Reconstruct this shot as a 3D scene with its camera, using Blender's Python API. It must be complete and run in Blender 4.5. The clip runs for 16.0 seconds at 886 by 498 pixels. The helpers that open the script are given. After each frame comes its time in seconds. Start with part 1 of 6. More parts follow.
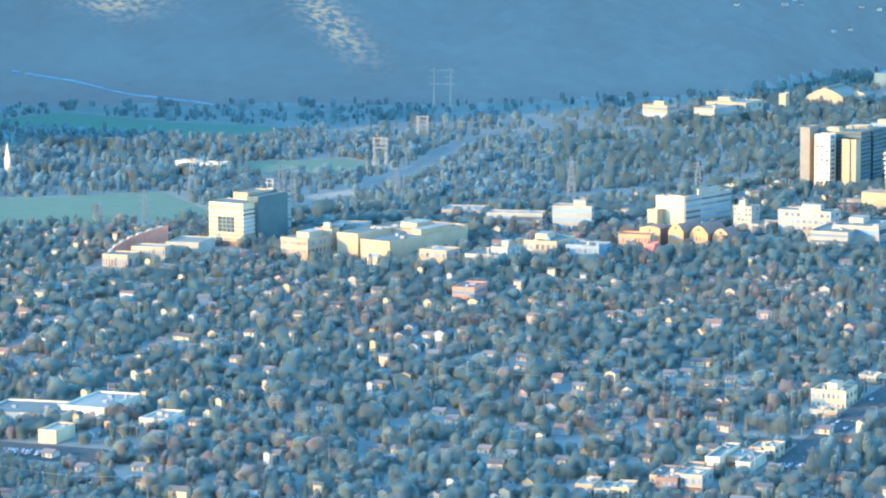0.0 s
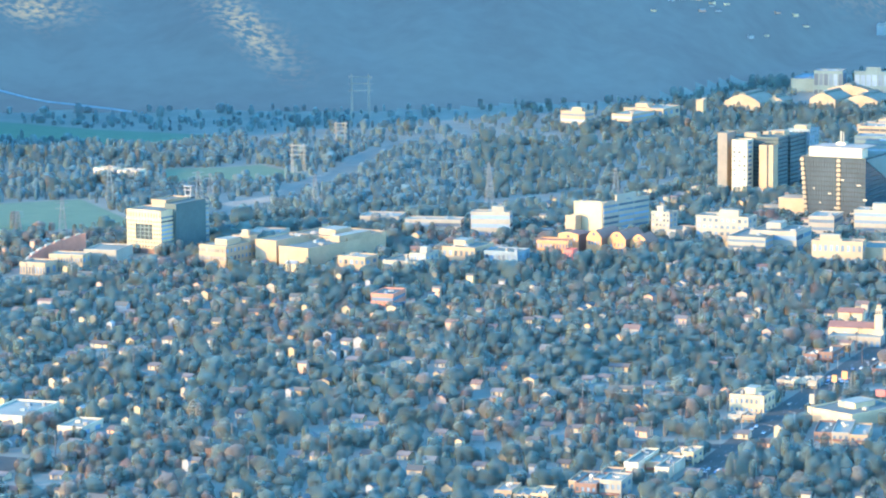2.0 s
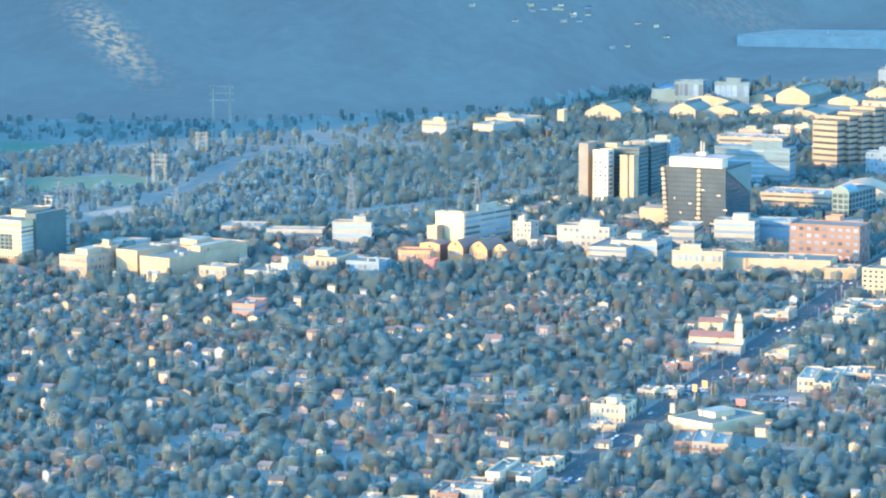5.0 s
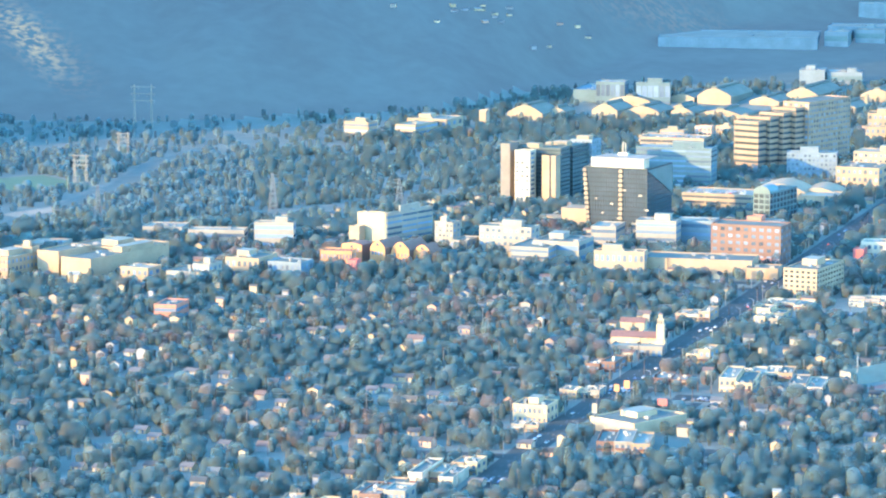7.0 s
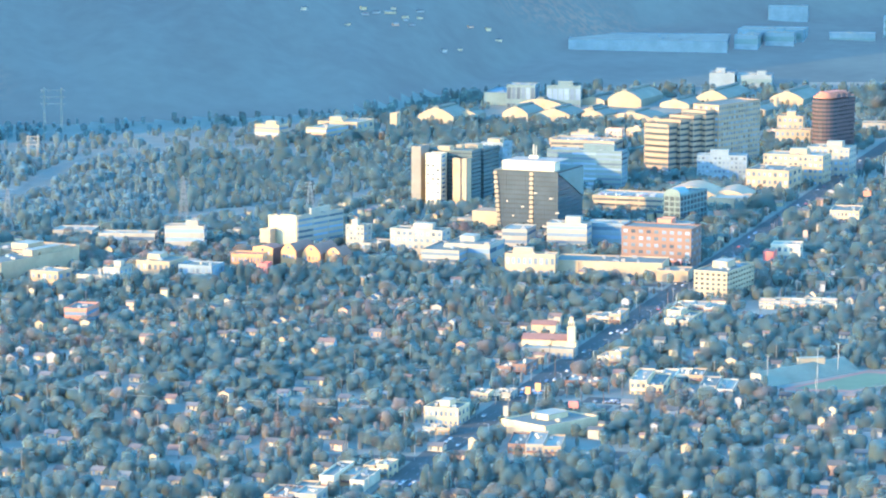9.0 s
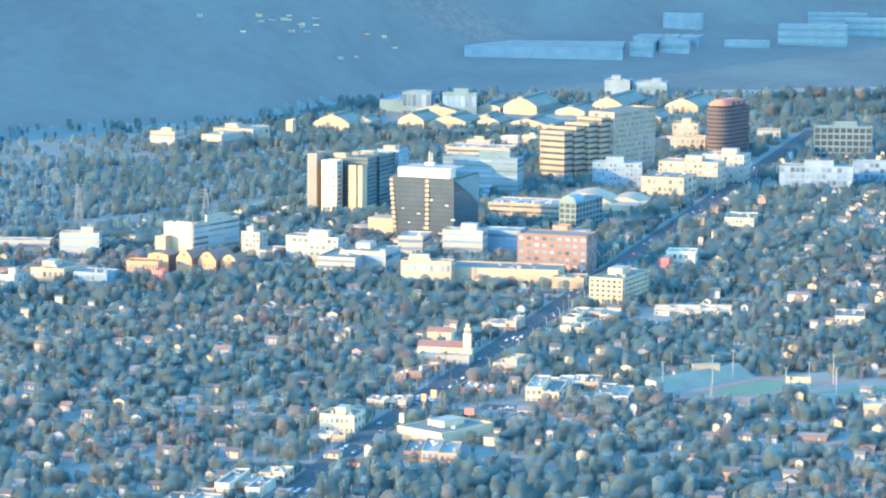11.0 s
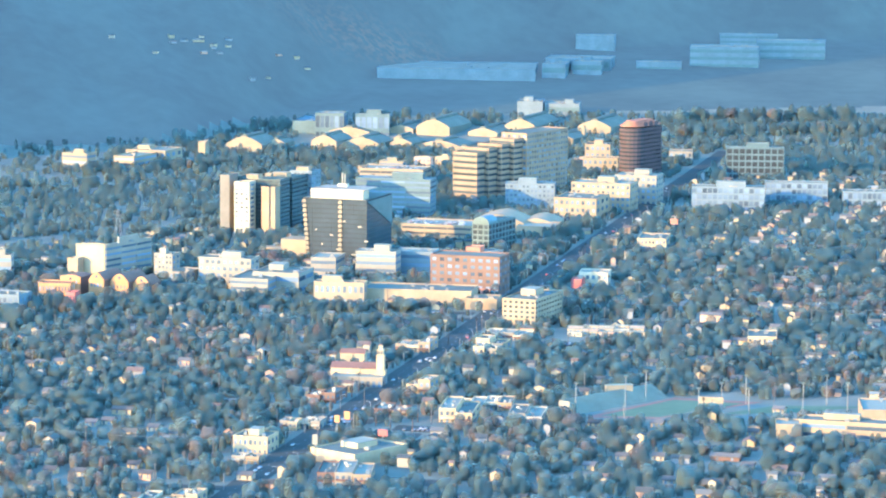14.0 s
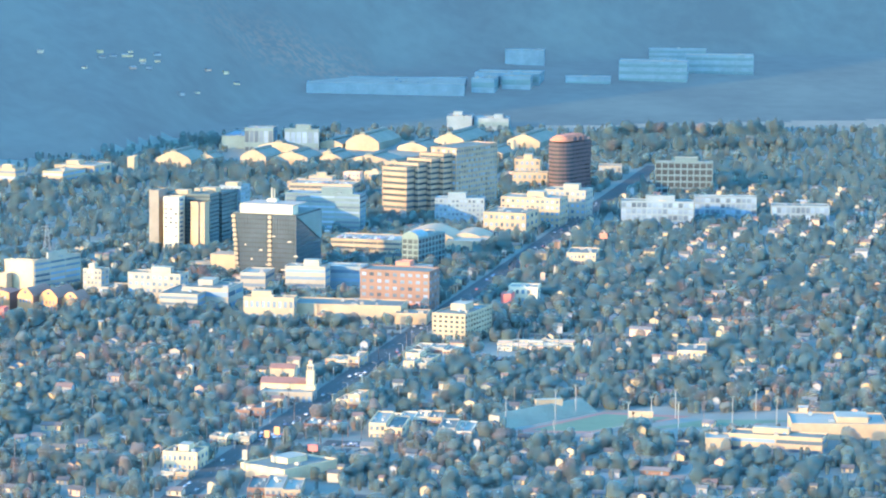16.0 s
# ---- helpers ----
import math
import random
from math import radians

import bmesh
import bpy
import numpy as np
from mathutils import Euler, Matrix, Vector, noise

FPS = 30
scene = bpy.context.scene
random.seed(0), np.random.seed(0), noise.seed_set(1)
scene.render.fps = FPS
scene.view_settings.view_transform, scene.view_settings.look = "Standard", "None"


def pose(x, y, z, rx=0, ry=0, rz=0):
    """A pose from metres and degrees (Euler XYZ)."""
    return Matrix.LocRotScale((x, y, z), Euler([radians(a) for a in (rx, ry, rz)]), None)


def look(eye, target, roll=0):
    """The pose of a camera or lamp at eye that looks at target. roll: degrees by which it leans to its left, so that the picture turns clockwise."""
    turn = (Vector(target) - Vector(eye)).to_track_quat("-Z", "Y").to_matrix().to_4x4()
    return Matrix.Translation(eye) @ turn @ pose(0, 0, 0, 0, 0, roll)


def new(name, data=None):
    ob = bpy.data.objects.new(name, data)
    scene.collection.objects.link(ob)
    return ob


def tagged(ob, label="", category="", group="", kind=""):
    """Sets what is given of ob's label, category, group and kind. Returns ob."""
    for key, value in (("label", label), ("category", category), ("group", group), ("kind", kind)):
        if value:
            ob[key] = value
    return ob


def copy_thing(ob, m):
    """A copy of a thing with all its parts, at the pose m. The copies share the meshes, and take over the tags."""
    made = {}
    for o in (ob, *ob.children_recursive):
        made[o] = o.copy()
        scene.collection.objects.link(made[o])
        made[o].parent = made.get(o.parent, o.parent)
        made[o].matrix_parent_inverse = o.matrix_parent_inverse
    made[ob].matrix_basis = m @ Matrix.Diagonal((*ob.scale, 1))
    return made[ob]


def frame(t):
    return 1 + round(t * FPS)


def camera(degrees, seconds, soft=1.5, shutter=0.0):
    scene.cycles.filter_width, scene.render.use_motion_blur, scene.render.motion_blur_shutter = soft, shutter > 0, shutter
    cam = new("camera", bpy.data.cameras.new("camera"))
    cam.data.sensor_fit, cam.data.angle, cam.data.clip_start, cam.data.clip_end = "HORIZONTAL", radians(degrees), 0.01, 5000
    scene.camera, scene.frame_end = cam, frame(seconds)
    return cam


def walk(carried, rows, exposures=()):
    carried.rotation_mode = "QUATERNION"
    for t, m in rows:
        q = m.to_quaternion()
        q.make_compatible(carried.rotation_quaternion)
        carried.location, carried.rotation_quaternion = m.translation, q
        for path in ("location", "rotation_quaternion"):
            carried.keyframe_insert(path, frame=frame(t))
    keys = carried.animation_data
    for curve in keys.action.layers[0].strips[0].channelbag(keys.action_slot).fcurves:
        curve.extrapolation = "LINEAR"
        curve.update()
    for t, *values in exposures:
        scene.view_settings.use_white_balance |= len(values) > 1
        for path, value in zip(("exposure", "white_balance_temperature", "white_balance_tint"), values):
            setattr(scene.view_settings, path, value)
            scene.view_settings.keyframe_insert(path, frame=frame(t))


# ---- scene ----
# ---------------------------------------------------------------- camera
EYE_HEIGHT = 380.0
LENS = 14.886


def aim(yaw, pitch, roll):
    """The pose of the camera on its lookout; yaw clockwise from north, in degrees."""
    a, b = radians(yaw), radians(pitch)
    eye = Vector((0, 0, EYE_HEIGHT))
    return look(eye, eye + 1000 * Vector((math.sin(a) * math.cos(b), math.cos(a) * math.cos(b), math.sin(b))), roll)


cam = camera(LENS, 16.0, soft=2.05)
WALK = (
    (0.0, -5.0829, -8.1213, -0.440),
    (0.5, -4.6451, -8.1051, -0.445),
    (1.0, -4.2338, -8.0812, -0.400),
    (1.5, -3.9112, -8.0612, -0.416),
    (2.0, -3.6909, -8.0215, -0.435),
    (2.5, -3.4558, -7.9936, -0.400),
    (3.0, -3.1455, -7.9497, -0.346),
    (3.5, -2.6885, -7.9097, -0.291),
    (4.0, -2.1721, -7.8771, -0.168),
    (4.2, -1.9694, -7.8741, -0.150),
    (6.5, -0.3780, -7.8588, -0.046),
    (7.0, 0.0000, -7.8600, 0.000),
    (7.5, 0.3238, -7.8485, 0.000),
    (8.0, 0.6944, -7.8422, 0.040),
    (8.5, 1.0742, -7.8260, 0.060),
    (9.0, 1.5173, -7.8088, 0.110),
    (11.5, 3.7158, -7.6716, 0.361),
    (12.0, 4.0994, -7.6889, 0.357),
    (12.5, 4.3398, -7.7022, 0.345),
    (13.0, 4.5010, -7.5565, 0.374),
    (13.5, 4.6283, -7.3697, 0.420),
    (14.0, 4.7711, -7.3156, 0.425),
    (14.5, 4.8802, -7.1879, 0.400),
    (15.0, 5.0411, -7.0993, 0.408),
    (15.5, 5.4660, -7.0963, 0.453),
    (16.0, 5.9669, -7.0571, 0.466),
)
walk(cam, [(t, aim(y, p, r)) for t, y, p, r in WALK], exposures=((0.0, 2.93, 4730, -3), (4.2, 2.93, 4730, -3), (6.5, 3.04, 4730, -3), (11.5, 3.04, 4730, -3), (13.0, 2.94, 4730, -3), (16.0, 2.94, 4730, -3)))

# ---------------------------------------------------------------- light
SUN_SIDE = (-0.85, -0.53)          # the way to the sun on the plan
SUN_ELEVATION = 12.0
world = bpy.data.worlds.new("sky")
scene.world = world
world.use_nodes = True
wn = world.node_tree.nodes
sky = wn.new("ShaderNodeTexSky")
sky.sky_type, sky.sun_disc = "NISHITA", False
sky.sun_elevation = radians(SUN_ELEVATION)
sky.sun_rotation = math.atan2(SUN_SIDE[0], SUN_SIDE[1])
sky.air_density, sky.dust_density, sky.ozone_density = 1.0, 0.3, 3.0
world.node_tree.links.new(sky.outputs[0], wn["Background"].inputs["Color"])
wn["Background"].inputs["Strength"].default_value = 0.15
sun_data = bpy.data.lights.new("sun", "SUN")
sun_data.energy, sun_data.angle, sun_data.color = 1.6, radians(0.5), (1.0, 0.51, 0.13)
sun = new("sun", sun_data)
e = radians(SUN_ELEVATION)
n = math.hypot(*SUN_SIDE)
sun.matrix_world = look((0, 0, 900), Vector((0, 0, 900)) - 100 * Vector((SUN_SIDE[0] / n * math.cos(e), SUN_SIDE[1] / n * math.cos(e), math.sin(e))))

# ---------------------------------------------------------------- materials


def material(name, colour, second=None, rough=0.8, grain=0.35, spread=0.06, bump=0.15, metal=0.0, spec=0.06, per="", vary=(0.65, 1.3)):
    """A surface of two colours mixed by stains (large) and grain (fine); per: 'object' or 'island' shifts its brightness piece by piece."""
    m = bpy.data.materials.new(name)
    m.use_nodes = True
    t = m.node_tree
    b = t.nodes["Principled BSDF"]
    b.inputs["Roughness"].default_value, b.inputs["Metallic"].default_value = rough, metal
    b.inputs["Specular IOR Level"].default_value = spec
    second = second or tuple(c * 0.78 for c in colour)
    co = t.nodes.new("ShaderNodeTexCoord")
    big, fine = t.nodes.new("ShaderNodeTexNoise"), t.nodes.new("ShaderNodeTexNoise")
    big.inputs["Scale"].default_value, fine.inputs["Scale"].default_value = spread, grain
    big.inputs["Detail"].default_value, fine.inputs["Detail"].default_value = 5, 3
    mix = t.nodes.new("ShaderNodeMix")
    mix.data_type = "RGBA"
    mix.inputs["A"].default_value, mix.inputs["B"].default_value = (*colour, 1), (*second, 1)
    both = t.nodes.new("ShaderNodeMath")
    both.operation = "MULTIPLY_ADD"
    ramp = t.nodes.new("ShaderNodeMapRange")
    ramp.inputs["From Min"].default_value, ramp.inputs["From Max"].default_value = 0.55, 0.95
    for nd in (big, fine):
        t.links.new(co.outputs["Object"], nd.inputs["Vector"])
    t.links.new(fine.outputs["Fac"], both.inputs[0])
    both.inputs[1].default_value = 0.5
    t.links.new(big.outputs["Fac"], both.inputs[2])
    t.links.new(both.outputs[0], ramp.inputs["Value"])
    t.links.new(ramp.outputs["Result"], mix.inputs["Factor"])
    out = mix.outputs["Result"]
    if per:
        src = t.nodes.new("ShaderNodeObjectInfo" if per == "object" else "ShaderNodeNewGeometry")
        spread_by = t.nodes.new("ShaderNodeMapRange")
        spread_by.inputs["To Min"].default_value, spread_by.inputs["To Max"].default_value = vary
        t.links.new(src.outputs["Random" if per == "object" else "Random Per Island"], spread_by.inputs["Value"])
        hsv = t.nodes.new("ShaderNodeHueSaturation")
        t.links.new(spread_by.outputs["Result"], hsv.inputs["Value"])
        t.links.new(out, hsv.inputs["Color"])
        out = hsv.outputs["Color"]
    t.links.new(out, b.inputs["Base Color"])
    if bump:
        bp = t.nodes.new("ShaderNodeBump")
        bp.inputs["Strength"].default_value, bp.inputs["Distance"].default_value = bump, 0.3
        t.links.new(fine.outputs["Fac"], bp.inputs["Height"])
        t.links.new(bp.outputs["Normal"], b.inputs["Normal"])
    return m


def palette(name, stops, source="tint", rough=0.9, bump=0.0, spec=0.15, shift=0.25, thin=0.0, gaps=0.0):
    """Colours picked along a ramp by a stored number or by the island, with small shifts island by island."""
    m = bpy.data.materials.new(name)
    m.use_nodes = True
    t = m.node_tree
    b = t.nodes["Principled BSDF"]
    b.inputs["Roughness"].default_value, b.inputs["Specular IOR Level"].default_value = rough, spec
    geo = t.nodes.new("ShaderNodeNewGeometry")
    if source == "tint":
        src = t.nodes.new("ShaderNodeAttribute")
        src.attribute_name = "tint"
        val = src.outputs["Fac"]
    elif source == "object":
        val = t.nodes.new("ShaderNodeObjectInfo").outputs["Random"]
    else:
        val = geo.outputs["Random Per Island"]
    ramp = t.nodes.new("ShaderNodeValToRGB")
    ramp.color_ramp.interpolation = "LINEAR" if source == "tint" else "CONSTANT"
    el = ramp.color_ramp.elements
    while len(el) < len(stops):
        el.new(0.5)
    for k, (at, c) in enumerate(stops):
        el[k].position, el[k].color = at, (*c, 1)
    t.links.new(val, ramp.inputs["Fac"])
    vary = t.nodes.new("ShaderNodeMapRange")
    vary.inputs["To Min"].default_value, vary.inputs["To Max"].default_value = 1 - shift, 1 + shift
    t.links.new(geo.outputs["Random Per Island"], vary.inputs["Value"])
    hsv = t.nodes.new("ShaderNodeHueSaturation")
    t.links.new(ramp.outputs["Color"], hsv.inputs["Color"])
    t.links.new(vary.outputs["Result"], hsv.inputs["Value"])
    t.links.new(hsv.outputs["Color"], b.inputs["Base Color"])
    if thin:
        lean, turn = t.nodes.new("ShaderNodeAttribute"), t.nodes.new("ShaderNodeVectorTransform")
        lean.attribute_name, turn.vector_type, turn.convert_from, turn.convert_to = "lean", "NORMAL", "OBJECT", "WORLD"
        t.links.new(lean.outputs["Vector"], turn.inputs["Vector"])
        t.links.new(turn.outputs["Vector"], b.inputs["Normal"])
        leaf, both = t.nodes.new("ShaderNodeBsdfTranslucent"), t.nodes.new("ShaderNodeMixShader")
        both.inputs["Fac"].default_value = thin
        t.links.new(hsv.outputs["Color"], leaf.inputs["Color"])
        t.links.new(turn.outputs["Vector"], leaf.inputs["Normal"])
        t.links.new(b.outputs[0], both.inputs[1])
        t.links.new(leaf.outputs[0], both.inputs[2])
        gap, airy = t.nodes.new("ShaderNodeBsdfTransparent"), t.nodes.new("ShaderNodeMixShader")
        airy.inputs["Fac"].default_value = gaps      # the share of light that passes between the leaves of a spray
        t.links.new(both.outputs[0], airy.inputs[1])
        t.links.new(gap.outputs[0], airy.inputs[2])
        t.links.new(airy.outputs[0], t.nodes["Material Output"].inputs["Surface"])
    return m


MAT = {
    "cream": material("cream_plaster", (0.449, 0.341, 0.206), rough=0.85),
    "white": material("white_plaster", (0.390, 0.334, 0.242), rough=0.8),
    "sand": material("sand_plaster", (0.456, 0.330, 0.192), rough=0.85),
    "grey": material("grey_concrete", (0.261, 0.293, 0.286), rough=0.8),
    "brick": material("red_brick", (0.255, 0.158, 0.108), (0.200, 0.128, 0.090), rough=0.9),
    "pink": material("salmon_plaster", (0.540, 0.240, 0.145), rough=0.85),
    "red": material("red_paint", (0.569, 0.187, 0.143), rough=0.6),
    "roof": material("flat_roof_gravel", (0.190, 0.201, 0.153), (0.150, 0.160, 0.130), rough=0.95),
    "roof_white": material("white_roof_coating", (0.325, 0.318, 0.233), (0.258, 0.254, 0.194), rough=0.8),
    "tile": material("clay_roof_tile", (0.275, 0.150, 0.107), rough=0.9),
    "glass": material("window_glass", (0.143, 0.173, 0.201), rough=0.25, spec=0.2, bump=0, per="object", vary=(0.5, 2.2)),
    "curtain": material("curtain_wall_glass", (0.065, 0.079, 0.084), rough=0.18, spec=0.7, bump=0.02, per="object"),
    "dark": material("dark_opening", (0.109, 0.109, 0.109), rough=0.9),
    "steel": material("galvanised_steel", (0.288, 0.275, 0.242), rough=0.5, metal=0.3),
    "metal_roof": material("standing_seam_roof", (0.270, 0.254, 0.180), rough=0.85),
    "asphalt": material("asphalt", (0.098, 0.098, 0.080), (0.078, 0.080, 0.066), rough=0.9),
    "concrete": material("pale_concrete", (0.190, 0.205, 0.165), rough=0.9),
    "grass": material("watered_grass", (0.165, 0.210, 0.125), (0.135, 0.180, 0.110), rough=0.95),
    "paint": material("white_road_paint", (0.280, 0.280, 0.272), rough=0.7),
    "bark": material("bark", (0.13, 0.10, 0.08), rough=0.95),
    "track": material("red_running_track", (0.330, 0.190, 0.140), rough=0.9),
    "bleacher": material("blue_grey_bleacher", (0.314, 0.316, 0.236), rough=0.6),
    "spandrel": material("dark_spandrel_metal", (0.061, 0.063, 0.061), rough=0.5, metal=0.0),
    # real panels, and painted shade on some of the offices
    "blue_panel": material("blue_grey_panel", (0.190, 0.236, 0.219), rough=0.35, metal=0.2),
    "dark_metal": material("dark_grey_cladding", (0.118, 0.140, 0.125), rough=0.5),
    "grey_tan": material("grey_tan_concrete", (0.268, 0.229, 0.171), rough=0.85),
    "brown_dark": material("red_brown_brick", (0.150, 0.100, 0.090), (0.120, 0.085, 0.078), rough=0.85),
    "orange_brick": material("orange_brick", (0.640, 0.330, 0.135), (0.540, 0.265, 0.110), rough=0.9),
    "sand_soil": material("pale_sandy_soil", (0.42, 0.33, 0.22), rough=0.95),
    # lighter copy of the white, for walls and crowns bright with sun
    "bright": material("bright_white_paint", (0.640, 0.523, 0.339), rough=0.7),
    "shingle": material("grey_shingle", (0.175, 0.155, 0.130), rough=0.95, per="object"),
    # lighter copy of the cream plaster, sunlight put into the colour
    "cream_bright": material("sunlit_cream_plaster", (0.615, 0.456, 0.256), rough=0.8),
    "orange_plaster": material("apricot_plaster", (0.783, 0.479, 0.293), rough=0.85),
    "tan_panel": material("tan_precast_panel", (0.400, 0.280, 0.170), rough=0.85),
    "wood": material("timber_pole", (0.15, 0.135, 0.12), rough=0.9),
}
# the first stop is paler: haze put into the leaf colour
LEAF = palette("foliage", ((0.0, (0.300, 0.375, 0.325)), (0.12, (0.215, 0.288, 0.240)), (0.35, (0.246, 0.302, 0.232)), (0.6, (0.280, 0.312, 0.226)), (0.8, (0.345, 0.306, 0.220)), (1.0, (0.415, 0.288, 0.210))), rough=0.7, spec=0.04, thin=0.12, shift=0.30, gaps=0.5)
WALLS = palette("house_walls", ((0.0, (0.510, 0.383, 0.204)), (0.22, (0.595, 0.451, 0.255)), (0.44, (0.442, 0.365, 0.255)), (0.62, (0.323, 0.306, 0.272)), (0.85, (0.510, 0.323, 0.204))), "island", shift=0.12)
ROOFS = palette("house_roofs", ((0.0, (0.111, 0.113, 0.102)), (0.3, (0.138, 0.131, 0.106)), (0.55, (0.154, 0.150, 0.131)), (0.75, (0.175, 0.120, 0.091)), (0.95, (0.262, 0.253, 0.210))), "island", shift=0.15)

# ---------------------------------------------------------------- ground and mountains


def ramp(x, pairs):
    return np.interp(x, [p[0] for p in pairs], [p[1] for p in pairs])


def hills(x, y):
    """Small gullies and spurs of the slopes."""
    g = np.sin(x * 0.021 + 1.3 * np.sin(y * 0.004)) * 14 + np.sin(x * 0.047 + y * 0.013) * 6
    return g + np.sin(x * 0.11 + y * 0.05 + np.sin(x * 0.03) * 2) * 2.2 + np.sin(x * 0.19 - y * 0.16) * 1.0


def mountain(x, y):
    """The part of the mountains in the ground's height."""
    foot = ramp(x, ((-900, 3720), (-300, 3740), (0, 3850), (200, 4250), (400, 4560), (800, 4700), (1300, 4740)))
    s = np.clip(y - foot, 0, None)
    slope = s * s * ramp(x, ((0, 0.38), (700, 0.95))) / (s + 60)
    return slope + hills(x, y) * np.clip(slope / 70, 0, 1) * 0.7


def ground_height(x, y):
    """Metres of the ground over the plain: level town, a gentle rise behind it, mountains at the back, and to the west
    an unseen ridge added to shade them.
    """
    x, y = np.asarray(x, float), np.asarray(y, float)
    rise = np.clip(y - 3850, 0, None) * 0.075 * ramp(x, ((0, 0), (250, 1)))
    slope = mountain(x, y)
    # unseen ridge added west of the view; blocks the sun from the far valley
    w = np.clip((-x - 0.235 * y - 350) / 420, 0, 1)
    west = w * w * (3 - 2 * w) * ramp(y, ((2650, 0), (2900, 30), (2990, 150), (3090, 800), (3450, 1000), (3600, 1250), (5200, 1300)))
    return rise + slope + west


def far_line(x):
    """Where the far side of the valley begins, behind the studio lot, and with it the haze glow."""
    return ramp(x, ((-200, 9000), (-20, 4200), (100, 4060), (300, 4075), (700, 4120), (1300, 4190)))


def sunlit_spurs_and_grass(x, y):
    """Sunlight on two spurs, put in as tan colour, and a dry-grass slope of the mountains."""
    total = np.zeros(len(x))
    for cx, cy, long, short, turn, weight in ((-752, 4034, 48, 30, 10, 1.0), (-488, 3985, 82, 24, -58, 1.0), (285, 4475, 130, 42, 28, 0.12)):
        a = radians(turn)
        u, v = (x - cx) * math.cos(a) + (y - cy) * math.sin(a), -(x - cx) * math.sin(a) + (y - cy) * math.cos(a)
        total += weight * np.exp(-(u / long) ** 2 - (v / short) ** 2)
    return np.clip(total, 0, 1)


def ground_sheet():
    xs = np.concatenate([np.arange(-4200, -1400, 140), np.arange(-1400, 1500, 14), np.arange(1500, 4300, 140)])
    ys = np.concatenate([np.arange(-1500, -200, 130), np.arange(-200, 1200, 50), np.arange(1200, 3600, 40), np.arange(3600, 5300, 12)])
    gx, gy = np.meshgrid(xs, ys)
    gz = ground_height(gx, gy)
    gz = gz + np.clip(376 - 0.62 * np.hypot(gx, gy), 0, None)      # the lookout's own hill
    nx, ny = len(xs), len(ys)
    idx = np.arange(nx * ny).reshape(ny, nx)
    faces = np.stack([idx[:-1, :-1], idx[:-1, 1:], idx[1:, 1:], idx[1:, :-1]], -1).reshape(-1, 4)
    points = np.stack([gx, gy, gz], -1).reshape(-1, 3)
    steep = (mountain(gx, gy).reshape(-1)[faces].min(1) > 3.0) | ((gy - far_line(gx)).reshape(-1)[faces].min(1) > 0)
    for name, chosen, mat, label, category in (("ground", ~steep, GROUND, "dry brown-green valley floor with paved lots", "ground"), ("backdrop_mountains", steep, MOUNTAIN, "brushy mountains with blue haze painted as glow", "mountain")):
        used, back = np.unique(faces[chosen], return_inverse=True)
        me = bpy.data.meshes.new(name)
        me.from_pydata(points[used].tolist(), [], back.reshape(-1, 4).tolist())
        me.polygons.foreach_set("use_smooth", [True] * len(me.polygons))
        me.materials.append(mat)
        # share of the haze glow at each vertex
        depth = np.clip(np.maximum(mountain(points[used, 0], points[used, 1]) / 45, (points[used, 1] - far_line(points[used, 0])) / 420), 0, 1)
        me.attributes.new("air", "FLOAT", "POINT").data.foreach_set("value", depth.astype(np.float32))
        me.attributes.new("sun_and_grass", "FLOAT", "POINT").data.foreach_set("value", sunlit_spurs_and_grass(points[used, 0], points[used, 1]).astype(np.float32))
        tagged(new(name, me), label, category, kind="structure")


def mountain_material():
    """Distant backdrop brush, with sunlit spurs painted tan and haze as a faint glow."""
    m = material("mountain_brush", (0.060, 0.078, 0.058), (0.034, 0.046, 0.036), rough=0.95, grain=0.045, spread=0.006, bump=0.6)
    b = m.node_tree.nodes["Principled BSDF"]
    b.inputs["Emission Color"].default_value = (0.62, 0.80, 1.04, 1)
    t = m.node_tree
    sun_patch, patchy, cover, tan = t.nodes.new("ShaderNodeAttribute"), t.nodes.new("ShaderNodeTexNoise"), t.nodes.new("ShaderNodeMath"), t.nodes.new("ShaderNodeMix")
    sun_patch.attribute_name, tan.data_type, cover.operation, cover.use_clamp = "sun_and_grass", "RGBA", "MULTIPLY_ADD", True
    patchy.inputs["Scale"].default_value, patchy.inputs["Detail"].default_value = 0.11, 6
    spots = t.nodes.new("ShaderNodeMapRange")
    spots.inputs["From Min"].default_value, spots.inputs["From Max"].default_value = 0.42, 0.62
    place = t.nodes.new("ShaderNodeTexCoord")
    t.links.new(place.outputs["Object"], patchy.inputs["Vector"])
    t.links.new(patchy.outputs["Fac"], spots.inputs["Value"])
    t.links.new(sun_patch.outputs["Fac"], cover.inputs[0])
    t.links.new(spots.outputs["Result"], cover.inputs[1])
    cover.inputs[2].default_value = 0.0
    t.links.new(b.inputs["Base Color"].links[0].from_socket, tan.inputs["A"])
    # tan colour that stands for sunlight on the spurs
    tan.inputs["B"].default_value = (0.66, 0.27, 0.07, 1)
    t.links.new(cover.outputs[0], tan.inputs["Factor"])
    t.links.new(tan.outputs["Result"], b.inputs["Base Color"])
    # emission grows up the slopes and stands in for haze
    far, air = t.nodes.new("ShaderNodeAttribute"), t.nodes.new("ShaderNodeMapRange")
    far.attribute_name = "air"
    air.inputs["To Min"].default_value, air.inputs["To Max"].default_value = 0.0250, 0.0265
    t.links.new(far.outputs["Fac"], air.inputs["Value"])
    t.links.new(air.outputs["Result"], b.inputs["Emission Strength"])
    return m


